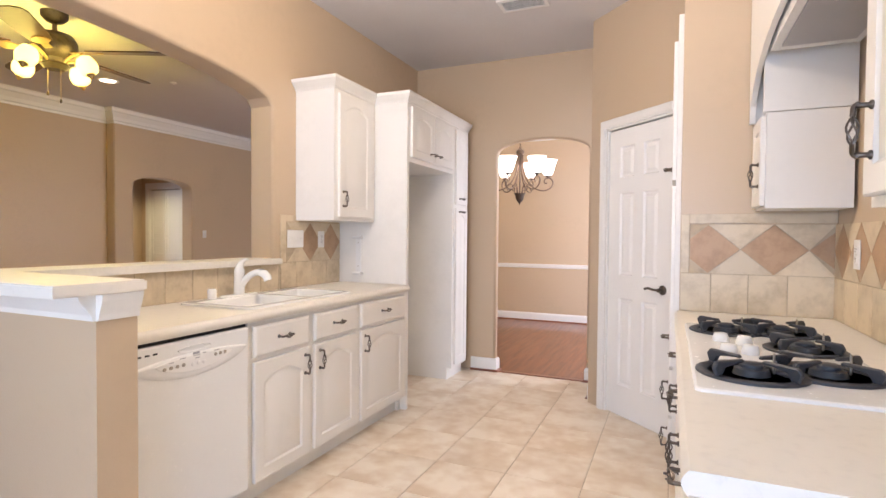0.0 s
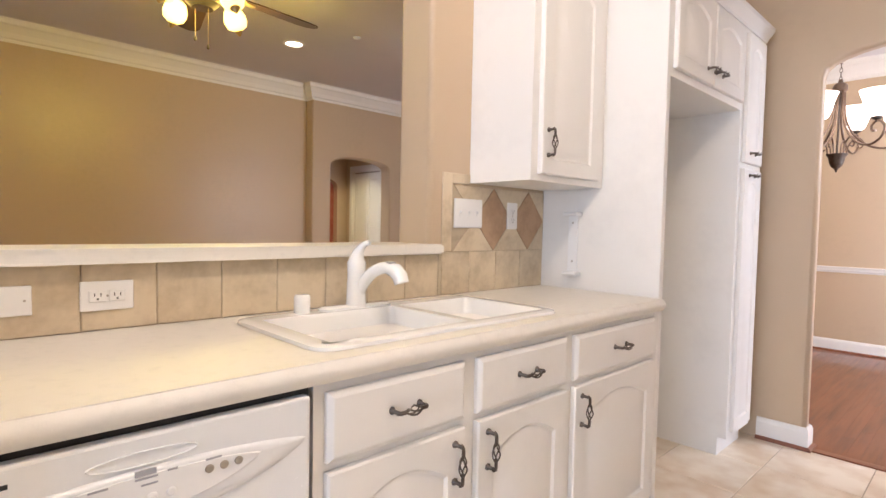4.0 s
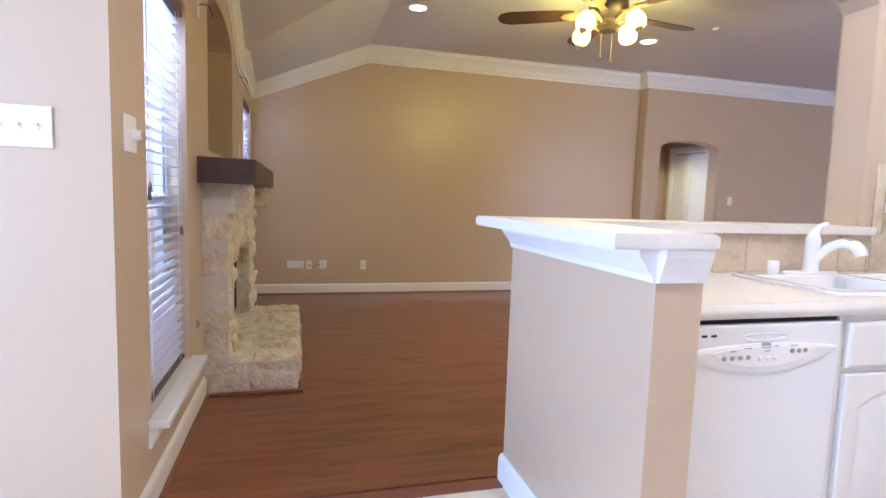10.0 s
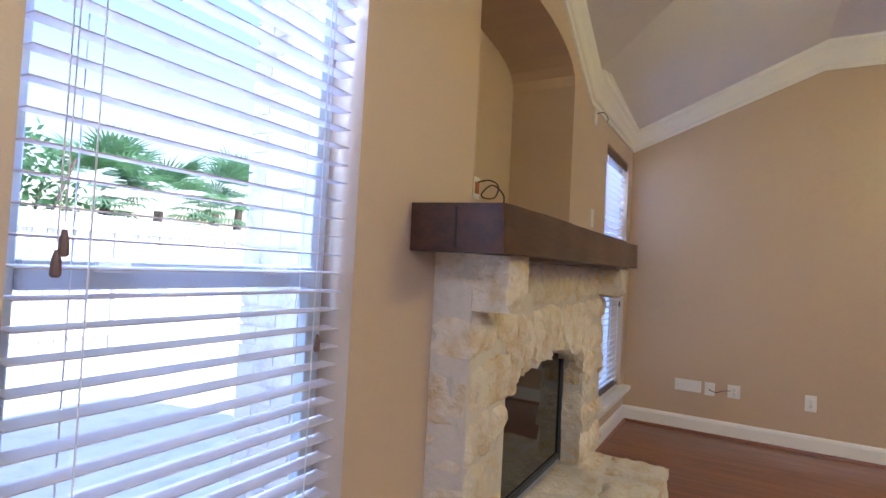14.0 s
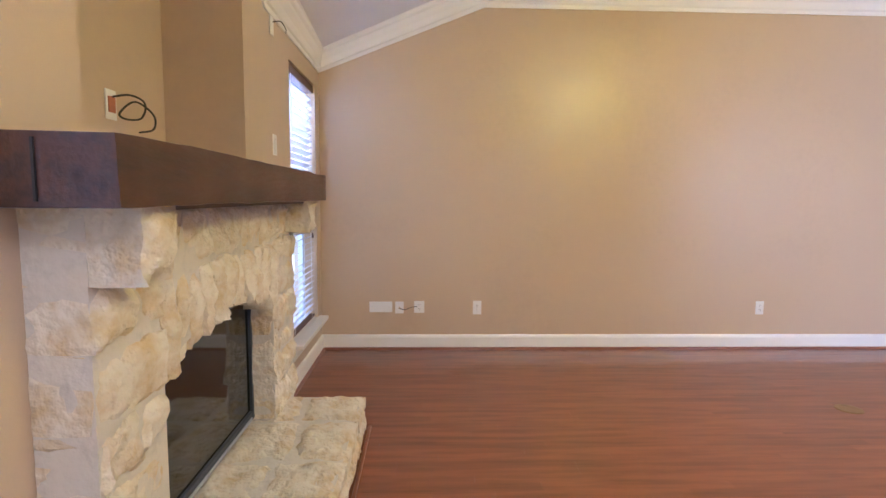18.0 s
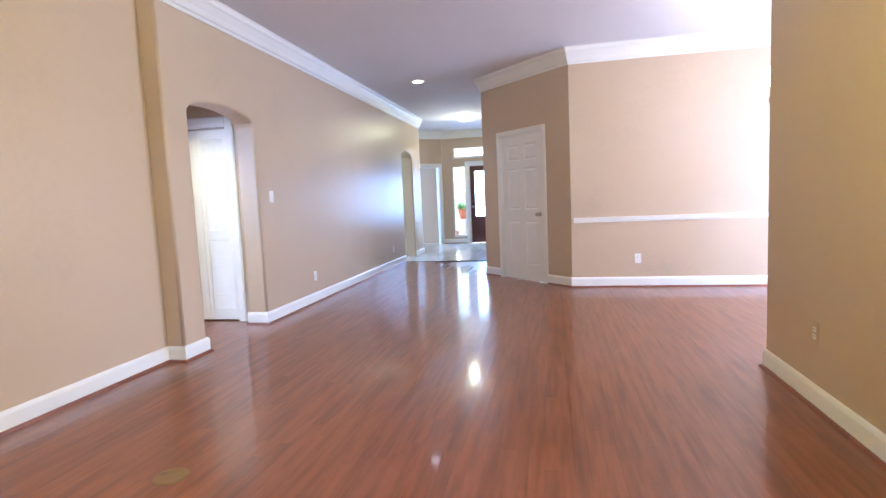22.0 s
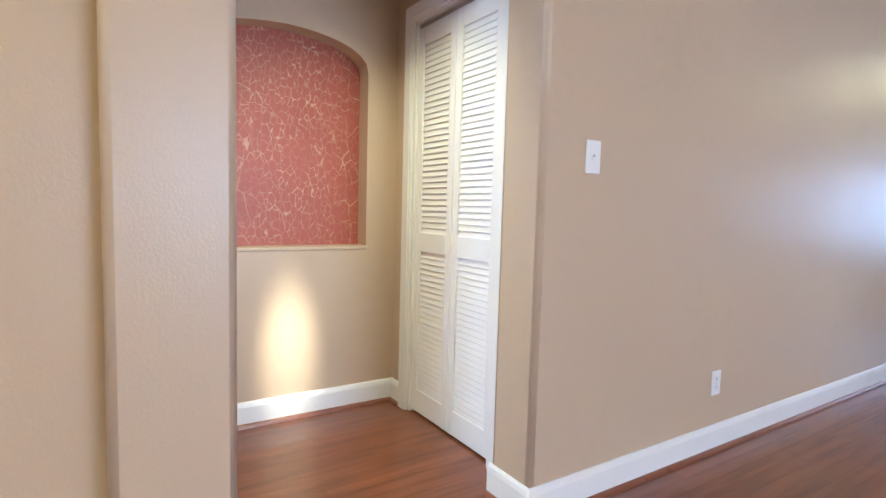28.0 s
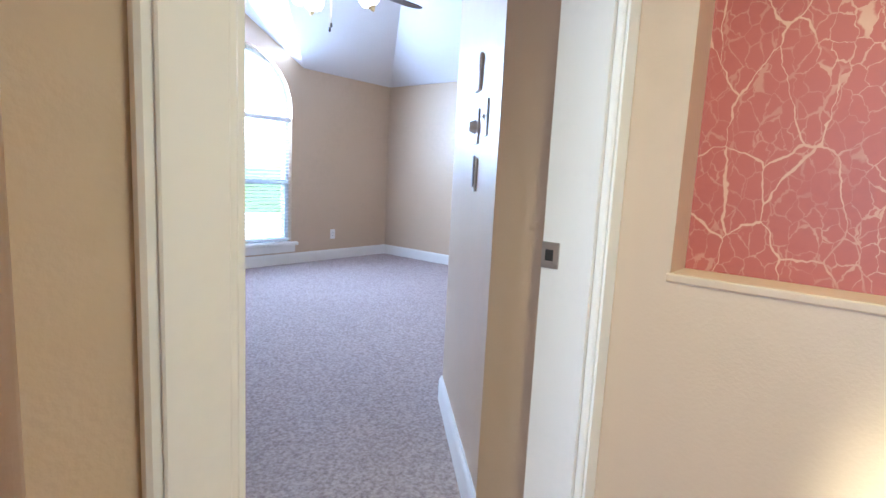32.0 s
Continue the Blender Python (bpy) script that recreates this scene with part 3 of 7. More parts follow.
# bedroom
BW, BS = -12.05, 0.12
S0, S1 = Vector((-8.31, 4.36)), Vector((-9.02, 3.63))
structure("wall_bedroom_stub", boxed(-8.45, VX, 4.34, VS - 0.12, 0, TOP), M_WALL, "short tan wall inside the bedroom doorway", "wall")
structure("wall_bedroom_slant", slab(bmesh.new(), tuple(S0), tuple(S1), 0, TOP, 0.12), M_WALL, "slanting tan bedroom wall", "wall")
structure("wall_bedroom_north", boxed(BW - 0.15, S1.x, S1.y, S1.y + 0.12, 0, TOP), M_WALL, "tan bedroom wall", "wall")
bm = boxed(BW - 0.15, BW, BS - 0.2, S1.y, 0, TOP)
structure("wall_bedroom_west", bm, M_WALL, "tan bedroom wall", "wall")
bm = wall_sheet(bmesh.new(), "y", BS, BS - 0.2, BW, -7.35, 0, TOP, [(-10.59, -9.29, 0.25, 1.63, 0.65)])
structure("wall_bedroom_south", bm, M_WALL, "tan bedroom wall with a tall arched window", "wall")

# ceilings
bm = boxed(KB, 1.2, -3.2, 4.62, CEIL, CEIL + 0.1)
structure("ceiling_kitchen", bm, M_CEIL, "flat white kitchen ceiling", "ceiling")
bm = boxed(-8.5, KB, 0.72, 15.3, CEIL, CEIL + 0.1)
box(bm, KB, 1.2, 4.62, NY + 0.2, CEIL, CEIL + 0.1)
box(bm, -10.7, -8.5, 11.5, 15.3, CEIL, CEIL + 0.1)
structure("ceiling_living", bm, M_CEIL, "flat white living room and hall ceiling", "ceiling")


def vault(bm, x0, x1, y0, eave, ridge_x, half, y1, top):
    """A ceiling that slopes up from the wall at y0, with a cross gable over ridge_x."""
    k = (top - eave) / (y1 - y0)
    ridge = eave + half * 0.57
    yr = y0 + (ridge - eave) / k
    up = (0, 0, 0.12)
    for s, xe in ((-1, x0), (1, x1)):
        prism(bm, [(xe, y0, eave), (ridge_x + s * half, y0, eave), (ridge_x, yr, ridge), (ridge_x, y1, top), (xe, y1, top)], up)
        prism(bm, [(ridge_x, y0, ridge), (ridge_x, yr, ridge), (ridge_x + s * half, y0, eave)], up)
    return bm


bm = vault(bmesh.new(), WX, KB, SY, 2.40, -4.79, 0.92, 0.72, CEIL)
structure("ceiling_vault", bm, M_CEIL, "white sloping ceiling with a cross gable over the fireplace", "ceiling")
bm = vault(bmesh.new(), BW, -7.35, BS, 2.15, -9.94, 0.79, 1.6, CEIL)
prism(bm, [(BW, BS, 2.15), (BW, S1.y, 2.15), (BW + 1.3, S1.y, CEIL), (BW + 1.3, 1.6, CEIL)], (0, 0, 0.12))
box(bm, BW + 1.3, -7.35, 1.6, 4.5, CEIL, CEIL + 0.1)
structure("ceiling_bedroom", bm, M_CEIL, "white vaulted bedroom ceiling", "ceiling")
bm = boxed(-8.45, -7.22, 4.50, 6.7, VZ, VZ + 0.1)
structure("ceiling_vestibule", bm, M_CEIL, "low white vestibule ceiling", "ceiling")

# floors
bm = boxed(-8.45, KB + 0.05, SY - 0.2, 10.81, -0.12, -0.012)
box(bm, KB + 0.05, 1.2, AY + 0.02, NY + 0.2, -0.12, -0.012)
floor_wood = structure("floor", bm, M_SHOE, "glossy cherry laminate floor", "floor")
bm = boxed(KB + 0.05, 0.95, -3.2, AY + 0.02, -0.12, -0.004)
floor_tile = structure("floor_kitchen", bm, M_GROUT, "beige ceramic tile floor with tan grout", "floor")
bm = boxed(-10.6, -5.02, 10.81, 15.3, -0.12, -0.004)
floor_foyer = structure("floor_foyer", bm, M_GROUT, "shiny pale foyer tile floor", "floor")
bm = bmesh.new()
bmesh.ops.create_grid(bm, x_segments=120, y_segments=120, size=0.5)
for v in bm.verts:
    v.co = Vector((-9.7 + v.co.x * 4.75, 2.24 + v.co.y * 4.6, 0.006 + 0.006 * noise.noise(Vector((v.co.x * 160, v.co.y * 160, 0)))))
structure("floor_bedroom", bm, M_CARPET, "grey mauve cut-pile carpet", "carpet")
bm = boxed(-12.2, -7.4, -0.1, 4.56, -0.12, -0.01)
structure("floor_bedroom_base", bm, M_GROUT, "base under the bedroom carpet", "floor")

# crown, base and rail
CROWN = [(o, 1.3 * u) for o, u in [(0, 0), (0.012, 0), (0.016, 0.02), (0.03, 0.028), (0.045, 0.06), (0.075, 0.10), (0.09, 0.112), (0.092, 0.135), (0.105, 0.15), (0, 0.15)]]
cz = 2.777
bm = sweep(bmesh.new(), [(HX, HN, cz), (HX, JY, cz), (WX, JY, cz), (WX, 0.72, cz), (WX, SY, 2.25), (-5.71, SY, 2.25), (-4.79, SY, 2.775), (-3.87, SY, 2.25), (KB, SY, 2.25),
                         (KB, 0.72, cz), (KB, 2.95, cz), (-2.78, 2.95, cz), (-2.78, 4.62, cz), (1.0, 4.62, cz), (1.0, NY, cz), (*CA, cz), (*CB, cz), (-5.15, 14.8, cz),
                         (*FA, cz), (*FB, cz), (-7.79, HN, cz), (HX, HN, cz)], CROWN)
structure("crown_moulding", bm, M_TRIM, "white stepped crown moulding", "moulding")
BASE = [(0, 0), (0.016, 0), (0.016, 0.1), (0.012, 0.115), (0.006, 0.125), (0, 0.125)]
SHOE = [(0.016, 0), (0.034, 0), (0.031, 0.010), (0.024, 0.017), (0.016, 0.019)]
base_bm, shoe_bm = bmesh.new(), bmesh.new()
pan = lambda d: tuple(CA + ct * d)
for run in ([(HX, 10.95), (HX, AB), (-7.22, AB)], [(-7.22, AH), (HX, AH), (HX, JY), (WX, JY), (WX, SY), (-5.66, SY)], [(-3.92, SY), (KN, SY), (KN, -1.2)],
            [(KB, 2.45), (KB, 2.95), (-2.78, 2.95), (-2.78, 4.62), (-1.655, 4.62), (-1.655, AY), (-1.9, AY)], [(-0.70, 4.02), (-0.70, AY), (-0.80, AY), (-0.80, 4.62), (1.0, 4.62), (1.0, NY), tuple(CA), pan(C0 - 0.07)],
            [pan(C1 + 0.07), tuple(CB), (-5.15, 14.8), (-5.25, 14.8)], [(-6.37, 14.8), tuple(FA)], [tuple(FB), (-7.79, HN), (HX, HN), (HX, 11.75)],
            [(-8.19, VN), (VX, VN), (VX, VS)], [(-7.31, VS), (-7.22, VS)]):
    sweep(base_bm, [(*p, 0) for p in run], BASE)
    sweep(shoe_bm, [(*p, 0) for p in run], SHOE)
for run in ([(VX, VS - 0.12), tuple(S0), tuple(S1), (BW, S1.y), (BW, BS), (-7.35, BS)],):
    sweep(base_bm, [(*p, 0) for p in run], BASE)
structure("baseboard", base_bm, M_TRIM, "tall white baseboard", "baseboard")
structure("shoe_moulding", shoe_bm, M_SHOE, "cherry quarter-round along the baseboards", "moulding")
RAIL = [(0, 0), (0.012, 0), (0.012, 0.012), (0.022, 0.02), (0.022, 0.045), (0.03, 0.05), (0.03, 0.062), (0, 0.062)]
bm = sweep(bmesh.new(), [(1.0, 4.62, 0.82), (1.0, NY, 0.82), (-3.87, NY, 0.82)], RAIL)
structure("chair_rail", bm, M_TRIM, "white dining room chair rail", "moulding")


def casing(bm, w, h, m, width=0.065, thick=0.018):
    """Door trim round an opening w wide and h high, in wall axes, with its left foot at the origin."""
    for a, b in ((-width, 0), (w, w + width)):
        box(bm, a, b, 0, h + width, 0, thick, 0.004)
        box(bm, a + 0.012, b - 0.012, 0, h + 0.01, thick, thick + 0.006, 0.002)
    box(bm, 0, w, h, h + width, 0, thick, 0.004)
    box(bm, 0, w, h + 0.012, h + width - 0.012, thick, thick + 0.006, 0.002)
    for v in bm.verts:
        v.co = m @ v.co
    return bm


def jamb(bm, w, h, depth, m):
    own = bmesh.new()
    box(own, -0.001, 0.014, 0, h, -depth, 0.001)
    box(own, w - 0.014, w + 0.001, 0, h, -depth, 0.001)
    box(own, 0.014, w - 0.014, h - 0.014, h + 0.001, -depth, 0.001)
    for v in own.verts:
        v.co = m @ v.co
    me = bpy.data.meshes.new("t")
    own.to_mesh(me)
    own.free()
    bm.from_mesh(me)
    bpy.data.meshes.remove(me)
    return bm


def panel_relief(bm, x0, x1, y0, y1, z, out=0.007):
    """A raised field inside a sunk border."""
    a = [(x0, y0), (x1, y0), (x1, y1), (x0, y1)]
    ins = lambda d: [(x0 + d, y0 + d), (x1 - d, y0 + d), (x1 - d, y1 - d), (x0 + d, y1 - d)]
    loops = [[bm.verts.new((x, y, zz)) for x, y in ring] for ring, zz in ((a, z), (ins(0.010), z - 0.011), (ins(0.018), z - 0.011), (ins(0.04), z - 0.001))]
    for p, q in zip(loops, loops[1:]):
        for i in range(4):
            j = (i + 1) % 4
            bm.faces.new((p[i], p[j], q[j], q[i]))
    bm.faces.new(loops[-1])


def six_panel_door(bm, w, h, thick=0.035):
    """A moulded six-panel leaf in wall axes; its face is z = 0."""
    cols = [(0.115, w / 2 - 0.045), (w / 2 + 0.045, w - 0.115)]
    rows = [(0.22, 0.84), (1.0, 1.58), (1.69, 1.91)]
    xs = sorted({0, w, *[v for c in cols for v in c]})
    ys = sorted({0, h, *[v * h / 2.03 for r in rows for v in r]})
    for i in range(len(xs) - 1):
        for j in range(len(ys) - 1):
            hole = i in (1, 3) and j in (1, 3, 5)
            if hole:
                panel_relief(bm, xs[i], xs[i + 1], ys[j], ys[j + 1], 0)
            else:
                bm.faces.new([bm.verts.new((x, y, 0)) for x, y in ((xs[i], ys[j]), (xs[i + 1], ys[j]), (xs[i + 1], ys[j + 1]), (xs[i], ys[j + 1]))])
    box(bm, 0, w, 0, h, -thick, -0.0125)
    for a, b, c, d in ((0, 0.001, 0, h), (w - 0.001, w, 0, h), (0, w, 0, 0.001), (0, w, h - 0.001, h)):
        box(bm, a, b, c, d, -0.0125, 0)
    bmesh.ops.remove_doubles(bm, verts=bm.verts, dist=1e-5)
    return bm


def lever(parent, x, y, flip=1):
    bm = lathe(bmesh.new(), [(0.032, 0), (0.032, 0.006), (0.024, 0.012), (0.013, 0.016), (0.013, 0.045), (0.0, 0.05)], (x, y, 0), 18)
    tube(bm, curve_points([(x, y, 0.04), (x - flip * 0.04, y + 0.002, 0.05), (x - flip * 0.075, y + 0.008, 0.05), (x - flip * 0.11, y + 0.001, 0.052)]), 0.008)
    return smooth(part("door_handle", bm, M_BRONZE, parent, "bronze lever handle"))


def knob(parent, x, y):
    bm = lathe(bmesh.new(), [(0.032, 0), (0.032, 0.005), (0.015, 0.012), (0.012, 0.03), (0.022, 0.04), (0.028, 0.052), (0.024, 0.066), (0.0, 0.07)], (x, y, 0), 18)
    return smooth(part("door_knob", bm, M_PEWTER, parent, "satin nickel knob"))


def hinge(parent, x, y):
    return part("hinge", boxed(x - 0.006, x + 0.006, y, y + 0.09, 0.0, 0.012, 0.003), M_TRIM, parent)


# pantry door
ang = math.degrees(math.atan2(-dt.x, dt.y)) + 180
o = DA + dt * P0
m = Matrix(((dt.x, 0, -abs(dt.y), o.x), (dt.y, 0, -abs(dt.x), o.y), (0, 1, 0, 0), (0, 0, 0, 1)))
pw = P1 - P0
bm = casing(bmesh.new(), pw, PH, m)
jamb(bm, pw, PH, 0.1, m)
structure("trim_pantry", bm, M_TRIM, "white moulded pantry door casing", "trim")
d = thing("door_pantry", "closed white six-panel pantry door", "door", m @ pose(0.017, 0.006, -0.012), kind="structure")
part("leaf", six_panel_door(bmesh.new(), pw - 0.034, PH - 0.03), M_DOOR, d)
lever(d, pw - 0.10, 0.95, 1)
for hy in (0.2, 1.0, 1.75):
    hinge(d, -0.004, hy)
# closet door
m = Matrix(((-ct.x, 0, -ct.y, CA.x + ct.x * C1), (-ct.y, 0, ct.x, CA.y + ct.y * C1), (0, 1, 0, 0), (0, 0, 0, 1)))
bm = casing(bmesh.new(), C1 - C0, 2.05, m, 0.07)
jamb(bm, C1 - C0, 2.05, 0.12, m)
structure("trim_closet", bm, M_TRIM, "white closet door casing", "trim")
d = thing("door_closet", "closed white six-panel closet door", "door", m @ pose(0.017, 0.004, -0.015), kind="structure")
part("leaf", six_panel_door(bmesh.new(), C1 - C0 - 0.034, 2.026), M_DOOR, d)
knob(d, C1 - C0 - 0.10, 0.93)
for hy in (0.2, 1.0, 1.75):
    hinge(d, -0.004, hy)
# nook door
m = orient(KN, -2.15, 0, 0)
bm = casing(bmesh.new(), 0.87, 2.05, m)
jamb(bm, 0.87, 2.05, 0.2, m)
structure("trim_nook_door", bm, M_TRIM, "white door casing", "trim")
d = thing("door_nook", "closed white back door", "door", m @ pose(0.017, 0.012, -0.03), kind="structure")
part("leaf", six_panel_door(bmesh.new(), 0.836, 2.02), M_DOOR, d)
# bedroom doorway and louvred closet
bm = casing(bmesh.new(), 0.84, 2.05, orient(-7.395, VS, 0, 90), 0.085)
jamb(bm, 0.84, 2.05, 0.12, orient(-7.395, VS, 0, 90))
structure("trim_bedroom_door", bm, M_TRIM, "white fluted bedroom door casing", "trim")
strike = thing("strike_plate", "small steel strike plate on the white door jamb", "strike plate", pose(-8.2205, VS - 0.098, 0.9))
part("plate", boxed(0, 0.003, -0.022, 0.022, -0.03, 0.03, 0.001), M_PEWTER, strike)
part("latch_hole", boxed(0.003, 0.004, -0.012, 0.008, -0.013, 0.013), M_SLOT, strike)
bm = casing(bmesh.new(), 0.72, 2.05, orient(-8.115, VN, 0, -90), 0.085)
jamb(bm, 0.72, 2.05, 0.12, orient(-8.115, VN, 0, -90))
structure("trim_linen_closet", bm, M_TRIM, "white linen closet casing", "trim")


def louvre_leaf(parent, x0, w, h):
    leaf = new("leaf")
    leaf.parent = parent
    leaf.matrix_local = pose(x0, 0.012, 0)
    bm = bmesh.new()
    st = 0.045
    for a, b in ((0, st), (w - st, w)):
        box(bm, a, b, 0, h, -0.028, 0, 0.003)
    for a, b in ((0, 0.12), (0.86, 0.96), (h - 0.09, h)):
        box(bm, st, w - st, a, b, -0.026, -0.002, 0.002)
    part("frame", bm, M_DOOR, leaf)
    sl = mesh_of("slat", box(bmesh.new(), st - 0.005, w - st + 0.005, -0.0185, 0.0185, -0.003, 0.003, 0.0015), M_DOOR)
    for lo, hi in ((0.12, 0.86), (0.96, h - 0.09)):
        n = round((hi - lo) / 0.0285)
        for i in range(n):
            shared("slat", sl, leaf, Matrix.Translation((0, lo + (i + 0.5) * (hi - lo) / n, -0.014)) @ Matrix.Rotation(radians(-15), 4, "X"))


d = thing("linen_closet_door", "white louvred bifold closet door", "door", orient(-8.10, VN + 0.012, 0, -90))
louvre_leaf(d, 0, 0.342, 2.0)
louvre_leaf(d, 0.347, 0.342, 2.0)
part("track", boxed(0, 0.689, 2.016, 2.033, -0.03, -0.005), M_PEWTER, d)
# niche back
ND = VX - 0.11
bm = prism(bmesh.new(), [(ND, u, z) for u, z in arch_line(N0, N1, 1.80, 0.17)] + [(ND, N1, 0.88), (ND, N0, 0.88)], (-0.02, 0, 0))
structure("wall_niche_panel", bm, M_CRACK, "crackled coral-red painted niche back", "wall")
bm = boxed(ND, VX + 0.004, N0 - 0.008, N1 + 0.008, 0.866, 0.886, 0.004, 2)
structure("sill_niche", bm, M_WALL, "rounded painted niche ledge", "sill")


# ---- kitchen ----
def loft(bm, rings, cap=True):
    vs = [[bm.verts.new(p) for p in r] for r in rings]
    for a, b in zip(vs, vs[1:]):
        for i in range(len(a)):
            j = (i + 1) % len(a)
            bm.faces.new((a[i], a[j], b[j], b[i]))
    if cap:
        bm.faces.new(vs[-1])
    return bm


def rounded(x0, x1, y0, y1, r, z, n=4):
    out = []
    for cx, cy, a0 in ((x1 - r, y1 - r, 0), (x0 + r, y1 - r, 90), (x0 + r, y0 + r, 180), (x1 - r, y0 + r, 270)):
        for k in range(n + 1):
            a = radians(a0 + 90 * k / n)
            out.append((cx + r * math.cos(a), cy + r * math.sin(a), z))
    return out


def pull_mesh():
    """A bird-cage cabinet pull, upright, 0.11 long, standing out from z = 0."""
    bm = bmesh.new()
    for s in (-1, 1):
        lathe(bm, [(0.009, 0), (0.009, 0.004), (0.005, 0.007), (0.005, 0.026)], (0, s * 0.046, 0), 8)
        tube(bm, curve_points([(0, s * 0.05, 0.022), (0, s * 0.043, 0.030), (0, s * 0.026, 0.031)], 3), 0.0048, 6)
    for k in range(4):
        pts = []
        for i in range(9):
            u = i / 8
            a = math.pi / 2 * k + 2.6 * u
            r = 0.0105 * math.sin(math.pi * u) ** 0.8
            pts.append((r * math.cos(a), -0.028 + 0.056 * u, 0.031 + r * math.sin(a)))
        tube(bm, pts, 0.0022, 5)
    return mesh_of("handle", bm, M_BRONZE, 60)


PULL = pull_mesh()


def front_mesh(w, h, arch=0.0, thick=0.02, border=0.055):
    """A raised-panel cabinet front in wall axes, lower left at the origin, back at z = 0."""
    bm = bmesh.new()
    b = min(border, 0.28 * h, 0.28 * w)

    def ring(d, z, rise):
        x0, x1, y0, y1 = d, w - d, d, h - d
        if not arch or rise is None:
            return [(x0, y0, z), (x1, y0, z)] + [(x1 + (x0 - x1) * k / 12, y1, z) for k in range(13)]
        return [(x0, y0, z), (x1, y0, z)] + [(x1 + (x0 - x1) * k / 12, y1 - arch + arch * math.sin(math.pi * k / 12), z) for k in range(13)]
    if h < 0.2:
        return loft(bm, [ring(0, 0, None), ring(0, thick - 0.009, None), ring(0.003, thick - 0.005, None), ring(0.012, thick, None)])
    loft(bm, [ring(0, 0, None), ring(0, thick - 0.004, None), ring(0.004, thick, None), ring(b, thick, 1), ring(b + 0.008, thick - 0.007, 1), ring(b + 0.016, thick - 0.007, 1), ring(b + 0.036, thick + 0.001, 1)])
    return bm


def cabinet_front(name, parent, x, y, w, h, arch, pull, mat=None):
    """pull: (x, y, upright) of its handle within the front, or None."""
    ob = part(name, front_mesh(w, h, arch), mat or M_CAB, parent)
    ob.matrix_local = Matrix.Translation((x, y, 0))
    smooth(ob, 28)
    if pull:
        shared("handle", PULL, ob, Matrix.Translation((pull[0], pull[1], 0.02)) @ Matrix.Rotation(0 if pull[2] else radians(90), 4, "Z") @ Matrix.Diagonal((1, 1 if pull[2] else 0.8, 1, 1)))
    return ob


FX = -1.62
KR = -2.215                              # wall behind the run, in the run's own axes
sink_start = set(bpy.data.objects)
units = [(1.490, 1.899, "r"), (1.899, 2.319, "l"), (2.319, 2.880, "l")]
for a, b, side in units:
    u = thing("base_cabinet", "white raised-panel base cabinet under the sink counter", "cabinet", orient(FX, a, 0, 0), "sink base cabinets")
    w = b - a
    bm = boxed(0, w, 0.1, 0.847, -0.60, -0.001)
    part("body", bm, M_CAB, u)
    part("toe_kick", boxed(0, w, 0, 0.1, -0.10, -0.07), M_CAB, u)
    cabinet_front("drawer", u, 0.022, 0.679, w - 0.044, 0.143, 0, (w / 2 - 0.022, 0.075, False))
    cabinet_front("door", u, 0.022, 0.115, w - 0.044, 0.545, 0.05, ((w - 0.044 - 0.035) if side == "r" else 0.035, 0.465, True))
u = thing("end_panel", "white cabinet end panel with a small foot", "panel", orient(FX, 2.88, 0, 0))
part("panel", boxed(0, 0.03, 0.1, 0.847, -0.60, 0.0, 0.002), M_CAB, u)
part("foot", boxed(0, 0.03, 0, 0.1, -0.60, -0.045, 0.002), M_CAB, u)

# dishwasher
dw = thing("dishwasher", "white built-in dishwasher with a curved control panel", "dishwasher", orient(FX, 0.935, 0, 0) @ Matrix.Diagonal((0.985, 1, 1, 1)))
part("body", boxed(0, 0.555, 0.1, 0.838, -0.56, -0.004), M_SLOT, dw)
part("door", boxed(0.008, 0.547, 0.11, 0.828, -0.004, 0.022, 0.006, 2), M_APPL, dw)


def smile(c, z, drop=0.0):
    """An outline like a shallow bowl, flat at its ends and deeper in the middle."""
    n = 28
    top = [(0.2775 + 0.262 * c * math.cos(math.pi * k / n), 0.752 + drop + c * 0.024 * math.sin(math.pi * k / n) ** 1.5, z) for k in range(n + 1)]
    low = [(0.2775 - 0.262 * c * math.cos(math.pi * k / n), 0.752 + drop - c * 0.070 * math.sin(math.pi * k / n) ** 1.5, z) for k in range(1, n)]
    return top + low


pan_ob = smooth(part("control_panel", loft(bmesh.new(), [smile(1.0, 0.0215), smile(0.93, 0.027), smile(0.80, 0.030), smile(0.5, 0.0305)]), M_APPL, dw), 60)
smooth(part("panel_face", loft(bmesh.new(), [smile(0.66, 0.0302), smile(0.64, 0.0325), smile(0.4, 0.033)]), M_PLATE, pan_ob, "raised oval control face"), 30)
for k in range(3):
    part("vent_slot", boxed(0.045 + k * 0.03, 0.063 + k * 0.03, 0.796, 0.803, 0.0215, 0.0228, 0.001), M_SLOT, dw)
for k, x in enumerate((0.142, 0.168, 0.194, 0.220, 0.26, 0.285, 0.31, 0.365, 0.388, 0.411)):
    part("button", lathe(bmesh.new(), [(0.007, 0.031), (0.007, 0.035), (0.005, 0.036)], (x, 0.738 - 0.006 * (4 <= k <= 6) + 0.012 * (k > 6), 0), 12), M_PEWTER if k < 4 or k > 6 else M_PLATE, pan_ob)
for x, y, w in ((0.16, 0.755, 0.02), (0.205, 0.762, 0.024), (0.262, 0.762, 0.03), (0.305, 0.765, 0.014), (0.36, 0.764, 0.024), (0.27, 0.752, 0.022)):
    part("marking", boxed(x, x + w, y, y + 0.003, 0.0315, 0.0335), M_GREYP, pan_ob)
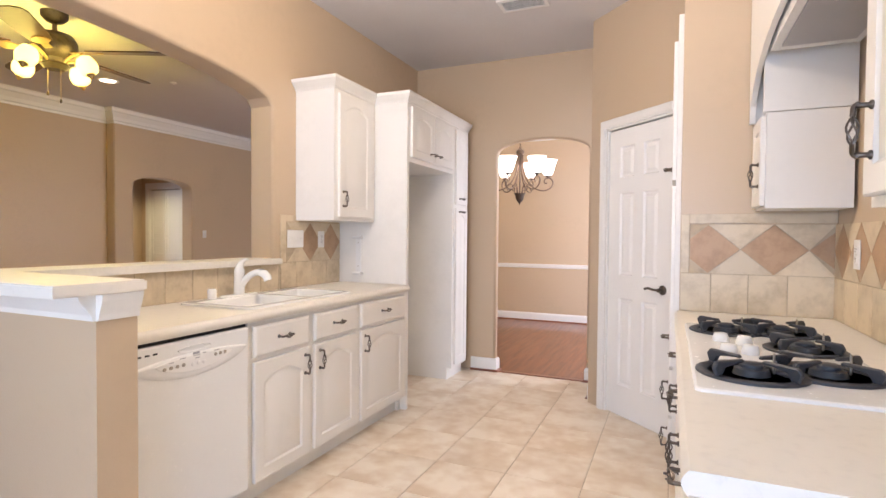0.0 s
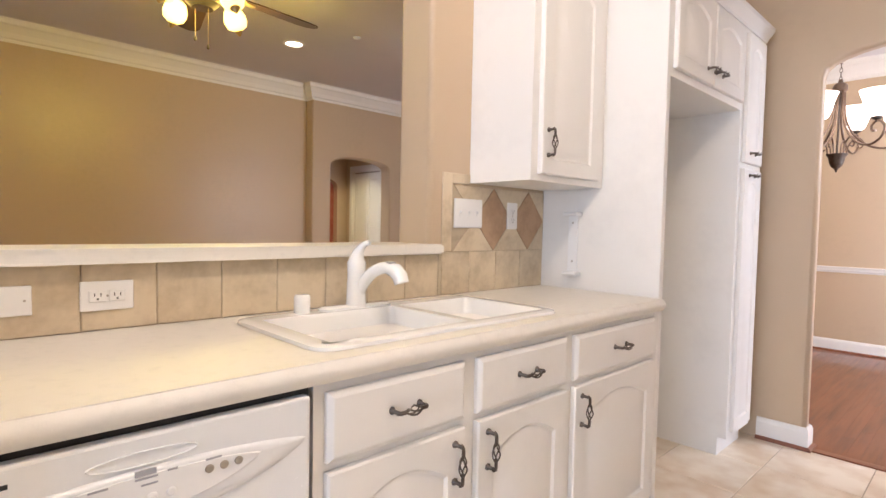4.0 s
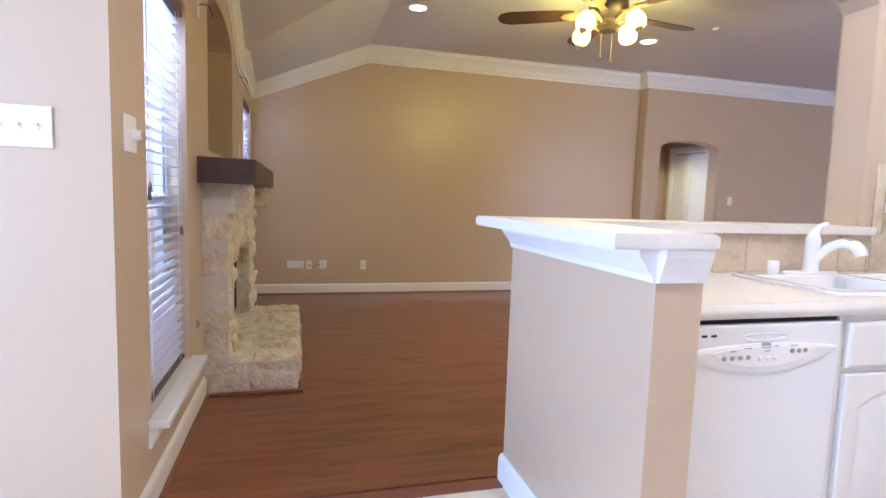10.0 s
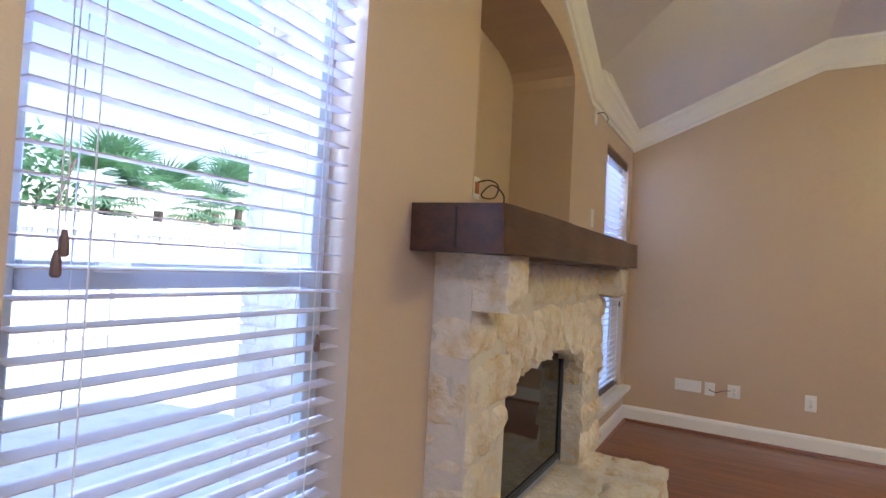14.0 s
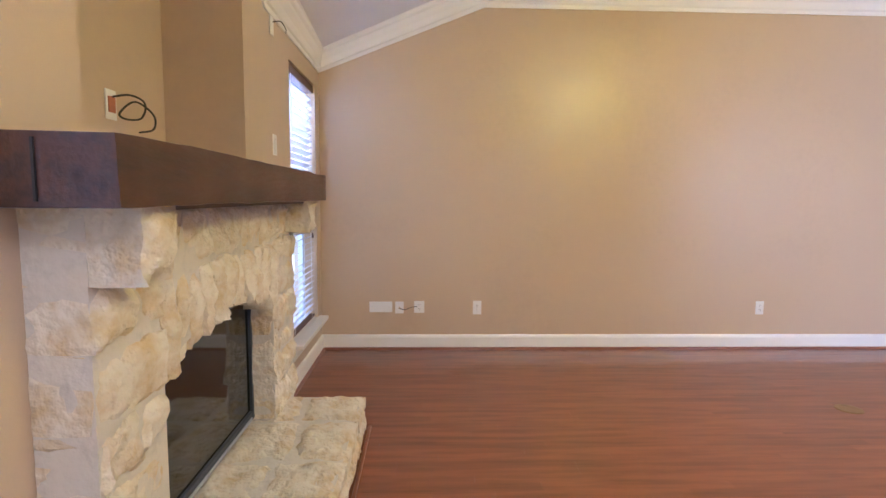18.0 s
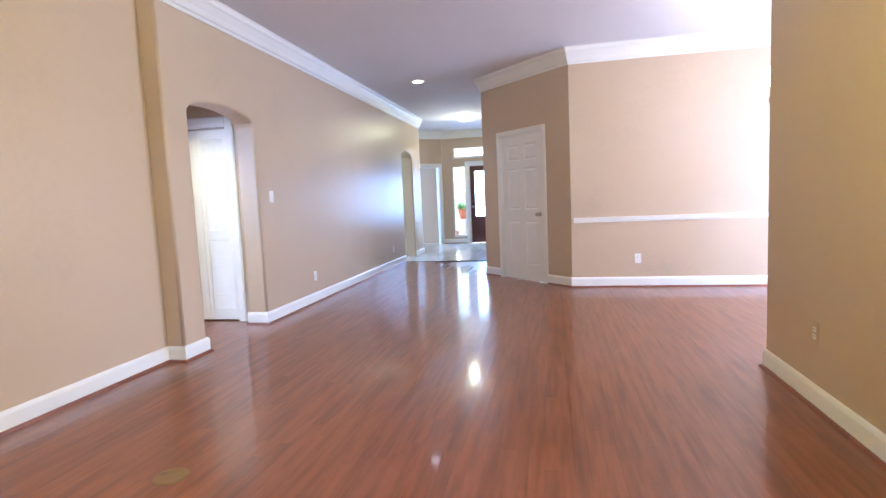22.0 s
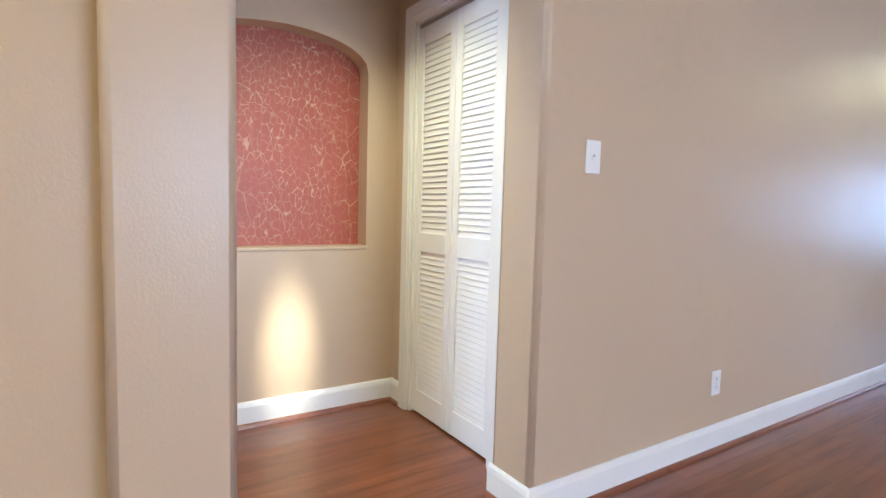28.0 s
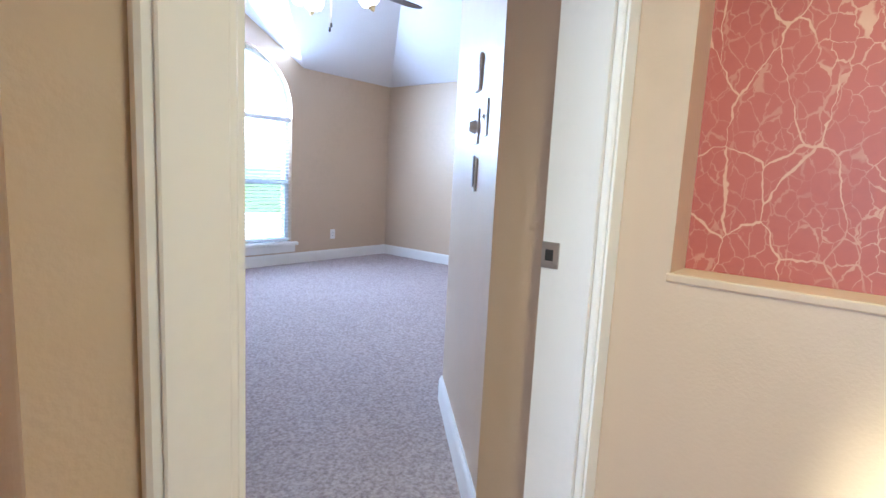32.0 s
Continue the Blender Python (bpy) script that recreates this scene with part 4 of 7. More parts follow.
part("badge", boxed(0.262, 0.29, 0.768, 0.777, 0.0315, 0.0337), M_GREYP, pan_ob)
bm = loft(bmesh.new(), [[(0.2775 + 0.075 * c * math.cos(a), 0.792 + 0.011 * c * math.sin(a), z) for a in [2 * math.pi * k / 20 for k in range(20)]] for c, z in ((1, 0.0215), (0.97, 0.026), (0.9, 0.023), (0.5, 0.0225))])
smooth(part("latch", bm, M_APPL, dw), 40)
part("toe_panel", boxed(0.006, 0.549, 0.012, 0.1, -0.07, -0.055), M_APPL, dw)

# counters
ct_z0, ct_z1 = 0.848, 0.888
sx0, sx1, sy0, sy1 = -2.10, -1.68, 1.55, 2.30


def counter(name, pieces, label):
    bm = bmesh.new()
    for p in pieces:
        box(bm, *p, ct_z0, ct_z1)
    return tagged(part(name, bm, M_COUNTER), label, "countertop")


c = counter("sink_countertop", [(KR, sx0, 0.91, 2.91), (sx1, -1.60, 0.91, 2.91), (sx0, sx1, 0.91, sy0), (sx0, sx1, sy1, 2.91)], "cream laminate countertop with a drop-in sink")
bm = bmesh.new()
prism(bm, [(-1.60 + 0.012 * math.sin(math.pi * k / 8), 0.91, ct_z0 - 0.004 + 0.042 * k / 8) for k in range(9)] + [(-1.60, 0.91, ct_z0 - 0.004)], (0, 2.0, 0))
smooth(part("front_edge", bm, M_COUNTER, c), 60)
sink = empty("sink", "white double-bowl drop-in kitchen sink", "sink", (0, 0, 0))
bm = bmesh.new()
mid = 1.98
rz = 0.900
loft(bm, [rounded(-2.13, -1.655, 1.52, 2.33, 0.05, ct_z1 + 0.001), rounded(-2.128, -1.657, 1.522, 2.328, 0.05, rz - 0.003), rounded(-2.118, -1.667, 1.532, 2.318, 0.045, rz), rounded(-2.10, -1.685, 1.55, 2.30, 0.04, rz)], False)
b1, b2 = (-2.045, -1.695, 1.565, mid - 0.015), (-2.045, -1.695, mid + 0.015, 2.285)
for a in ((-2.10, b1[0], 1.55, 2.30), (b1[1], -1.685, 1.55, 2.30), (b1[0], b1[1], 1.55, b1[2]), (b1[0], b1[1], b1[3], b2[2]), (b1[0], b1[1], b2[3], 2.30)):
    bm.faces.new([bm.verts.new(p) for p in ((a[0], a[2], rz), (a[1], a[2], rz), (a[1], a[3], rz), (a[0], a[3], rz))])
smooth(part("rim", bm, M_PORC, sink), 50)
for q in (b1, b2):
    bm = loft(bmesh.new(), [rounded(*q, 0.002, rz), rounded(q[0] + 0.004, q[1] - 0.004, q[2] + 0.004, q[3] - 0.004, 0.03, rz - 0.012), rounded(q[0] + 0.02, q[1] - 0.02, q[2] + 0.02, q[3] - 0.02, 0.05, 0.745), rounded(q[0] + 0.07, q[1] - 0.07, q[2] + 0.07, q[3] - 0.07, 0.04, 0.725)])
    bowl = smooth(part("bowl", bm, M_PORC, sink), 50)
    part("drain", lathe(bmesh.new(), [(0.04, 0.7252), (0.04, 0.728), (0.02, 0.727)], ((q[0] + q[1]) / 2, (q[2] + q[3]) / 2, 0)), M_PEWTER, bowl, "steel drain")
fau = empty("faucet", "white single-lever pull-out kitchen faucet", "faucet", (-2.08, 1.86, rz))
bm = loft(bmesh.new(), [rounded(-0.028, 0.028, -0.12, 0.12, 0.027, 0), rounded(-0.028, 0.028, -0.12, 0.12, 0.027, 0.006), rounded(-0.02, 0.02, -0.11, 0.11, 0.02, 0.011)])
smooth(part("base_plate", bm, M_PORC, fau))
smooth(part("body", lathe(bmesh.new(), [(0.031, 0.008), (0.029, 0.02), (0.0265, 0.108), (0.0275, 0.112), (0.0275, 0.138), (0.021, 0.152), (0, 0.157)]), M_PORC, fau), 50)
sp = [(0.0, 0.0, 0.03), (0.025, 0.008, 0.075), (0.055, 0.019, 0.108), (0.09, 0.031, 0.126), (0.12, 0.042, 0.125)]
smooth(part("spout", tube(bmesh.new(), curve_points(sp, 5), 0.018, 14), M_PORC, fau), 60)
smooth(part("nozzle", tube(bmesh.new(), [(0.113, 0.039, 0.126), (0.135, 0.047, 0.120), (0.150, 0.052, 0.103), (0.156, 0.054, 0.084)], 0.023, 14, [0.8, 1.0, 1.0, 0.95]), M_PORC, fau), 60)
part("spray_button", boxed(0.103, 0.131, 0.030, 0.051, 0.140, 0.1465, 0.002), M_GREYP, fau)
smooth(part("lever", tube(bmesh.new(), curve_points([(0, 0, 0.138), (0.003, 0.001, 0.158), (0.012, 0.004, 0.178), (0.027, 0.009, 0.194), (0.045, 0.016, 0.200)], 4), 0.0245, 10, [1.0, 0.98, 0.95, 0.9, 0.84, 0.77, 0.7, 0.62, 0.55, 0.5, 0.46, 0.42, 0.38, 0.36, 0.34, 0.33, 0.3]), M_PORC, fau), 60)
cap = empty("air_gap_cap", "small white air-gap cap behind the sink", "cap", (-2.09, 1.695, rz))
smooth(part("cap", lathe(bmesh.new(), [(0.022, 0), (0.022, 0.045), (0.018, 0.052), (0, 0.053)]), M_PORC, cap), 50)

# half wall and bar
before_bar = set(bpy.data.objects)
bm = boxed(KB + 0.02, KX, 0.93, 2.43, 0, 1.105)
structure("wall_bar", bm, M_WALL, "tan half wall under the bar top", "wall")
bm = boxed(KB + 0.02, -1.775, 0.79, 0.93, 0, 1.105)
structure("wall_bar_end", bm, M_WALL, "tan end wall of the bar", "wall")
bar = empty("breakfast_bar", "cream laminate breakfast bar on the half wall", "breakfast bar")
bm = prism(bmesh.new(), [(-2.735, 0.64, 1.105), (-1.735, 0.64, 1.105), (-1.735, 0.935, 1.105), (-2.465, 0.935, 1.105), (-2.465, 2.47, 1.105), (KX + 0.001, 2.47, 1.105), (KX + 0.001, 2.428, 1.105), (-2.735, 2.428, 1.105)], (0, 0, 0.038))
bmesh.ops.bevel(bm, geom=[e for e in bm.edges if abs(e.verts[0].co.z - e.verts[1].co.z) < 1e-4], offset=0.005, segments=2, affect="EDGES")
part("slab", bm, M_COUNTER, bar)
bm = sweep(bmesh.new(), [(KB + 0.02, 0.79, 1.019), (-1.775, 0.79, 1.019)][::-1], [(0, 0), (0.01, 0), (0.014, 0.018), (0.03, 0.04), (0.05, 0.065), (0.055, 0.085), (0, 0.085)])
part("front_moulding", bm, M_TRIM, bar)
bm = sweep(bmesh.new(), [(-1.775, 0.93, 1.019), (-1.775, 0.79, 1.019)], [(0, 0), (0.01, 0), (0.014, 0.018), (0.022, 0.04), (0.03, 0.065), (0.033, 0.085), (0, 0.085)])
part("end_moulding", bm, M_TRIM, bar)
bm = sweep(bmesh.new(), [(-1.775, 0.79, 0), (KB + 0.02, 0.79, 0), (KB + 0.02, 2.43, 0)], BASE)
structure("baseboard_bar", bm, M_TRIM, "white baseboard along the bar", "baseboard")
run_set = set(bpy.data.objects) - before_bar

# upper cabinet
CCROWN = [(0, 0), (0.006, 0), (0.01, 0.012), (0.03, 0.035), (0.042, 0.05), (0.045, 0.068), (0, 0.068)]
up = thing("wall_cabinet", "white wall cabinet with an arched raised-panel door", "cabinet", orient(-1.895, 2.445, 0, 0))
part("body", boxed(0, 0.464, 1.327, 2.175, -0.318, -0.001), M_CAB, up)
cabinet_front("door", up, 0.035, 1.352, 0.368, 0.79, 0.045, (0.035, 0.115, True))
bm = sweep(bmesh.new(), [(0.464, 0.0, 0), (0, 0.0, 0), (0, 0.318, 0)], CCROWN)
cr = part("cornice", bm, M_CAB, up)
cr.matrix_local = Matrix(((1, 0, 0, 0), (0, 0, 1, 2.168), (0, -1, 0, 0), (0, 0, 0, 1)))
# refrigerator enclosure with its tall cabinet
fr = thing("fridge_surround", "white tall fridge surround with an empty recess", "cabinet", orient(FX, 2.912, 0, 0))
part("side_panel", boxed(0, 0.03, 0.0, 2.172, -0.594, 0.0, 0.002), M_CAB, fr)
part("over_box", boxed(0.03, 0.79, 1.757, 2.172, -0.594, -0.001), M_CAB, fr)
cabinet_front("door", fr, 0.045, 1.79, 0.36, 0.355, 0.035, (0.32, 0.06, False))
cabinet_front("door", fr, 0.415, 1.79, 0.36, 0.355, 0.035, (0.04, 0.06, False))
part("back_panel", boxed(0.03, 0.79, 0.09, 1.757, -0.594, -0.586), M_CAB, fr)
part("floor_cleat", boxed(0.03, 0.79, 0.0, 0.09, -0.58, -0.56), M_CAB, fr)
tall = thing("pantry_cabinet", "tall narrow white pantry cabinet", "cabinet", orient(FX, 3.702, 0, 0))
part("body", boxed(0.001, 0.33, 0.1, 2.172, -0.594, -0.001), M_CAB, tall)
part("toe_kick", boxed(0.012, 0.33, 0.0, 0.1, -0.594, -0.05), M_CAB, tall)
cabinet_front("door", tall, 0.04, 0.13, 0.25, 1.345, 0.035, (0.10, 1.313, False))
cabinet_front("door", tall, 0.04, 1.505, 0.25, 0.64, 0.035, (0.10, 0.05, False))
bm = sweep(bmesh.new(), [(1.12, 0, 0), (0, 0, 0), (0, 0.594, 0)], CCROWN)
cr = part("cornice", bm, M_CAB, fr)
cr.matrix_local = Matrix(((1, 0, 0, 0), (0, 0, 1, 2.168), (0, -1, 0, 0), (0, 0, 0, 1)))
# paper towel holder
ph = thing("paper_towel_holder", "empty white paper towel holder on the fridge panel", "holder", orient(-2.06, 2.912, 0.98, -90))
part("back_plate", boxed(0, 0.05, -0.04, 0.25, 0, 0.006, 0.002), M_PLATE, ph)
for yy in (-0.03, 0.23):
    part("arm", boxed(0.0, 0.075, yy, yy + 0.016, 0.006, 0.05, 0.004), M_PLATE, ph)
for yy in (0.03, 0.2):
    part("screw", lathe(bmesh.new(), [(0.005, 0.006), (0.004, 0.008)], (0.025, yy, 0), 8), M_PEWTER, ph)


def plate(name, label, m, w, h, bits, group="wall plates"):
    """A switch or socket plate; bits: (kind, x, y)."""
    ob = thing(name, label, "switch" if "switch" in name else "outlet", m, group)
    part("plate", boxed(-w / 2, w / 2, -h / 2, h / 2, 0, 0.006, 0.003, 2), M_PLATE, ob)
    for kind, x, y in bits:
        if kind == "toggle":
            t = part("toggle", boxed(x - 0.005, x + 0.005, y - 0.011, y + 0.011, 0.005, 0.008, 0.001), M_PLATE, ob)
            part("lever", boxed(x - 0.0035, x + 0.0035, y + 0.000, y + 0.009, 0.008, 0.016, 0.001), M_PLATE, t)
        elif kind == "socket":
            f = part("socket", boxed(x - 0.017, x + 0.017, y - 0.014, y + 0.014, 0.005, 0.0085, 0.002), M_PLATE, ob)
            for s in (-0.006, 0.006):
                part("slot", boxed(x + s - 0.001, x + s + 0.001, y - 0.001, y + 0.007, 0.0085, 0.009), M_SLOT, f)
            part("slot", boxed(x - 0.002, x + 0.002, y - 0.009, y - 0.005, 0.0085, 0.009), M_SLOT, f)
        elif kind == "jack":
            part("jack", lathe(bmesh.new(), [(0.006, 0.006), (0.006, 0.014), (0.004, 0.014)], (x, y, 0), 8), M_GOLD, ob)
        elif kind == "dial":
            smooth(part("dial", lathe(bmesh.new(), [(0.022, 0.006), (0.022, 0.012), (0.017, 0.024), (0.015, 0.03), (0, 0.03)], (x, y, 0), 18), M_PLATE, ob), 50)
            part("dial_cap", lathe(bmesh.new(), [(0.011, 0.0302), (0.009, 0.032)], (x, y, 0), 14), M_GOLD, ob)
        elif kind == "rocker":
            part("rocker", boxed(x - 0.008, x + 0.008, y - 0.016, y + 0.016, 0.005, 0.009, 0.002), M_PLATE, ob)
        elif kind == "screw":
            part("screw", lathe(bmesh.new(), [(0.003, 0.006), (0.0025, 0.0072)], (x, y, 0), 6), M_PEWTER, ob)
    return ob


SOCK = [("socket", 0, 0.019), ("socket", 0, -0.019), ("screw", 0, 0)]
SIDE = [("socket", 0.019, 0), ("socket", -0.019, 0), ("screw", 0, 0)]
TBX = KR + 0.008
plate("light_switch", "white triple light switch on the tiled backsplash", orient(TBX + 0.001, 2.432, 1.206, 0), 0.150, 0.115, [("toggle", -0.046, 0), ("toggle", 0, 0), ("toggle", 0.046, 0)])
plate("outlet", "white duplex outlet on the tiled backsplash", orient(TBX + 0.001, 2.690, 1.203, 0), 0.064, 0.115, SOCK)
plate("outlet", "white sideways duplex outlet behind the sink", orient(TBX + 0.001, 1.269, 0.972, 0), 0.104, 0.07, SIDE)
plate("blank_plate", "white blank plate behind the sink", orient(TBX + 0.001, 1.083, 0.972, 0), 0.104, 0.066, [("screw", -0.04, 0), ("screw", 0.04, 0)])

# tiled backsplash
def tiled(name, label, m, width, lines, diamonds, dz, border=None):
    """Wall tiles in wall axes. lines: tile joints of the low row; diamonds: (centre, half width); dz: low row's bottom and top, then the diamond row's top."""
    base = thing(name, label, "backsplash", m)
    part("grout", boxed(0, width, dz[0], dz[2] if diamonds else dz[1], 0, 0.004), M_GROUT, base)
    for a, b in zip(lines, lines[1:]):
        part("tile", boxed(a + 0.0015, b - 0.0015, dz[0] + 0.001, dz[1] - 0.0015, 0, 0.008, 0.0015), M_BTILE, base)
    if diamonds:
        zc, hh = (dz[1] + dz[2]) / 2, (dz[2] - dz[1]) / 2
        x0, x1 = diamonds[0], diamonds[1]
        hw, first = diamonds[2], diamonds[3]
        cen = []
        c0 = first
        while c0 - hw < x1:
            cen.append(c0)
            c0 += 2 * hw

        def piece(nm, pts, mat):
            clip = [(min(max(px, x0), x1), pz) for px, pz in pts]
            cx, cz_ = sum(p[0] for p in clip) / len(clip), sum(p[1] for p in clip) / len(clip)
            clip = [(cx + (px - cx) * 0.975, cz_ + (pz - cz_) * 0.975) for px, pz in clip]
            if max(p[0] for p in clip) - min(p[0] for p in clip) > 0.01:
                bmx = prism(bmesh.new(), [(px, pz, 0) for px, pz in clip], (0, 0, 0.008))
                part(nm, bmx, mat, base)
        for c1 in cen:
            pts = [(c1 - hw, zc), (c1, zc - hh), (c1 + hw, zc), (c1, zc + hh)]
            if c1 - hw < x0 - 0.01:
                f = (c1 + hw - x0) / hw if c1 < x0 else 1
                if c1 >= x0:
                    t = (c1 - x0) / hw
                    pts = [(x0, zc - hh * (1 - t)), (c1, zc - hh), (c1 + hw, zc), (c1, zc + hh), (x0, zc + hh * (1 - t))]
                else:
                    pts = [(x0, zc - hh * f), (c1 + hw, zc), (x0, zc + hh * f)]
            elif c1 + hw > x1 + 0.01:
                t = max(0, (x1 - c1) / hw)
                pts = [(c1 - hw, zc), (c1, zc - hh), (x1, zc - hh * (1 - t)), (x1, zc + hh * (1 - t)), (c1, zc + hh)] if x1 > c1 else [(c1 - hw, zc), (x1, zc - hh * (x1 - c1 + hw) / hw), (x1, zc + hh * (x1 - c1 + hw) / hw)]
            piece("diamond_tile", pts, M_DTILE)
        gaps = [c1 + hw for c1 in cen] + [cen[0] - hw]
        for g in gaps:
            for s in (-1, 1):
                lo, hi = max(g - hw, x0), min(g + hw, x1)
                if hi - lo > 0.02 and lo < g + 0.01 and hi > g - 0.01:
                    piece("half_tile", [(lo, zc + s * hh), (hi, zc + s * hh), (min(max(g, lo), hi), zc)] if lo < g < hi else [(lo, zc + s * hh), (hi, zc + s * hh), (g, zc)], M_BTILE)
    if border:
        for bx in border:
            part("border_tile", boxed(bx[0], bx[1], bx[2], bx[3], 0, 0.009, 0.002), M_BTILE, base)
    return base


j = [0.91, 1.064, 1.220, 1.371, 1.523, 1.675, 1.829, 1.980, 2.133, 2.286]
tiled("bar_backsplash", "cream tiles behind the sink under the bar", orient(KR, 0.91, 0, 0), 1.392, [v - 0.91 for v in j] + [1.392], None, (0.889, 1.049, 1.049))
tiled("sink_backsplash", "cream and tan diamond tile backsplash beside the sink", orient(KR, 2.303, 0, 0), 0.606, [0.0, 0.144, 0.296, 0.45, 0.606], (0.05, 0.606, 0.111, 0.278), (0.889, 1.055, 1.315),
      [(0.0, 0.047, 1.057, 1.36), (0.047, 0.14, 1.32, 1.36)])
# the whole run is drawn to its true length and height in one step
stretch = Matrix.Translation((-0.295, -0.086, 0)) @ Matrix.Diagonal((1, 1.1207, 1.053, 1))
for ob in [q for q in bpy.data.objects if q not in sink_start and q.parent is None and q not in run_set]:
    ob.matrix_basis = stretch @ ob.matrix_basis
# cooktop side
ct_z0, ct_z1 = 0.876, 0.914
EX = 0.76
run_start = set(bpy.data.objects)
bm = boxed(EX, 0.96, 0.2, 2.44, 0, TOP)
structure("wall_east_face", bm, M_WALL, "tan kitchen wall behind the cooktop", "wall")
RF = 0.128
for a, b in ((0.48, 1.14), (1.14, 1.80), (1.80, 2.45)):
    u = thing("base_cabinet", "white base cabinet under the cooktop counter", "cabinet", orient(RF, b, 0, 180), "cooktop base cabinets")
    w = b - a
    part("body", boxed(0, w, 0.1, 0.875, -0.53, -0.001), M_CAB, u)
    part("toe_kick", boxed(0, w, 0, 0.1, -0.10, -0.07), M_CAB, u)
    cabinet_front("drawer", u, 0.02, 0.685, w - 0.04, 0.145, 0, (w / 2 - 0.02, 0.072, False))
    cabinet_front("door", u, 0.02, 0.125, w / 2 - 0.025, 0.54, 0.05, (w / 2 - 0.06, 0.44, True))
    cabinet_front("door", u, w / 2 + 0.005, 0.125, w / 2 - 0.025, 0.54, 0.05, (0.035, 0.44, True))
c = counter("cooktop_countertop", [(0.105, EX, 0.455, 2.45)], "cream laminate countertop with a gas cooktop")
bm = prism(bmesh.new(), [(0.105 - 0.012 * math.sin(math.pi * k / 8), 0.455, ct_z0 - 0.004 + 0.042 * k / 8) for k in range(9)], (0, 1.995, 0))
smooth(part("front_edge", bm, M_COUNTER, c), 60)
hob = empty("gas_cooktop", "cream gas cooktop with five black burners", "cooktop", (0.13, 0.93, 0.914))
bm = loft(bmesh.new(), [rounded(0, 0.46, 0, 1.06, 0.02, 0.0), rounded(0, 0.46, 0, 1.06, 0.02, 0.006), rounded(0.006, 0.454, 0.006, 1.054, 0.018, 0.009)])
part("plate", bm, M_APPL, hob)


def burner(x, y, r):
    g = new("burner")
    g.parent = hob
    g.location = (x, y, 0.009)
    bm = lathe(bmesh.new(), [(r, 0), (r, 0.006), (r - 0.012, 0.010), (r - 0.03, 0.004), (r - 0.03, 0)], (0, 0, 0), 28)
    smooth(part("ring", bm, M_BLACK, g))
    bm = lathe(bmesh.new(), [(0.045, 0), (0.04, 0.015), (0.028, 0.018), (0.028, 0.026), (0.022, 0.03), (0, 0.031)], (0, 0, 0), 18)
    smooth(part("cap", bm, M_BLACK, g), 40)
    for k in range(4):
        own = bmesh.new()
        prism(own, [(r - 0.006, -0.007, 0.004), (r + 0.004, -0.007, 0.028), (r - 0.006, -0.007, 0.042), (0.035, -0.007, 0.042), (0.03, -0.007, 0.034), (r - 0.03, -0.007, 0.03), (r - 0.022, -0.007, 0.006)], (0, 0.014, 0))
        bmesh.ops.bevel(own, geom=list(own.edges), offset=0.003, segments=1, affect="EDGES")
        rot = Matrix.Rotation(radians(45 + 90 * k), 4, "Z")
        for v in own.verts:
            v.co = rot @ v.co
        me = bpy.data.meshes.new("finger")
        bmesh.ops.recalc_face_normals(own, faces=own.faces)
        own.to_mesh(me)
        own.free()
        me.materials.append(M_BLACK)
        shared("grate_finger", me, g)
    part("igniter", lathe(bmesh.new(), [(0.004, 0.0), (0.003, 0.05), (0, 0.055)], (0.055, 0.03, 0), 8), M_PEWTER, g)


for x, y, r in ((0.140, 0.20, 0.132), (0.140, 0.89, 0.128), (0.322, 0.92, 0.125), (0.335, 0.60, 0.115), (0.322, 0.27, 0.128)):
    burner(x, y, r)
for x, y in ((0.105, 0.67), (0.172, 0.635), (0.110, 0.46), (0.172, 0.475)):
    smooth(part("knob", lathe(bmesh.new(), [(0.026, 0.009), (0.026, 0.02), (0.021, 0.034), (0.019, 0.036), (0, 0.037)], (x, y, 0), 16), M_PLATE, hob), 50)
tiled("cooktop_end_backsplash", "cream and tan diamond tile backsplash", orient(0.118, 2.45, 0, -90), EX - 0.118, [0.0, 0.135, 0.295, 0.455, EX - 0.118], (0.04, EX - 0.118, 0.139, 0.12), (0.915, 1.10, 1.335),
      [(0.0, 0.037, 1.102, 1.385), (0.037, EX - 0.118, 1.34, 1.385)])
tiled("cooktop_backsplash", "cream and tan diamond tile backsplash behind the cooktop", orient(EX, 0.47, 0, 180) @ pose(-1.978, 0, 0), 1.978, [k * 0.165 for k in range(12)] + [1.978], (0.0, 1.978, 0.118, 0.118), (0.915, 1.10, 1.335))
plate("outlet", "white outlet on the tiled cooktop wall", orient(EX - 0.009, 2.12, 1.21, 180), 0.07, 0.115, SOCK)
CF = 0.436
cabs = thing("wall_cabinet", "white corner wall cabinet under the hood side", "cabinet", orient(CF, 2.44, 0, 180))
part("body", boxed(0, 0.27, 1.395, 1.793, -0.31, -0.001), M_CAB, cabs)
cabinet_front("door", cabs, 0.015, 1.407, 0.24, 0.375, 0, (0.205, 0.13, True))
cabn = thing("wall_cabinet", "white wall cabinet with an iron pull", "cabinet", orient(CF, 0.86, 0, 180))
part("body", boxed(0, 0.60, 1.33, 2.3, -0.29, -0.001), M_CAB, cabn)
cabinet_front("door", cabn, 0.02, 1.35, 0.56, 0.90, 0.045, (0.05, 0.12, True))
hood = thing("range_hood", "white arched wooden range hood valance", "range hood", orient(0.402, 2.44, 0, 180))
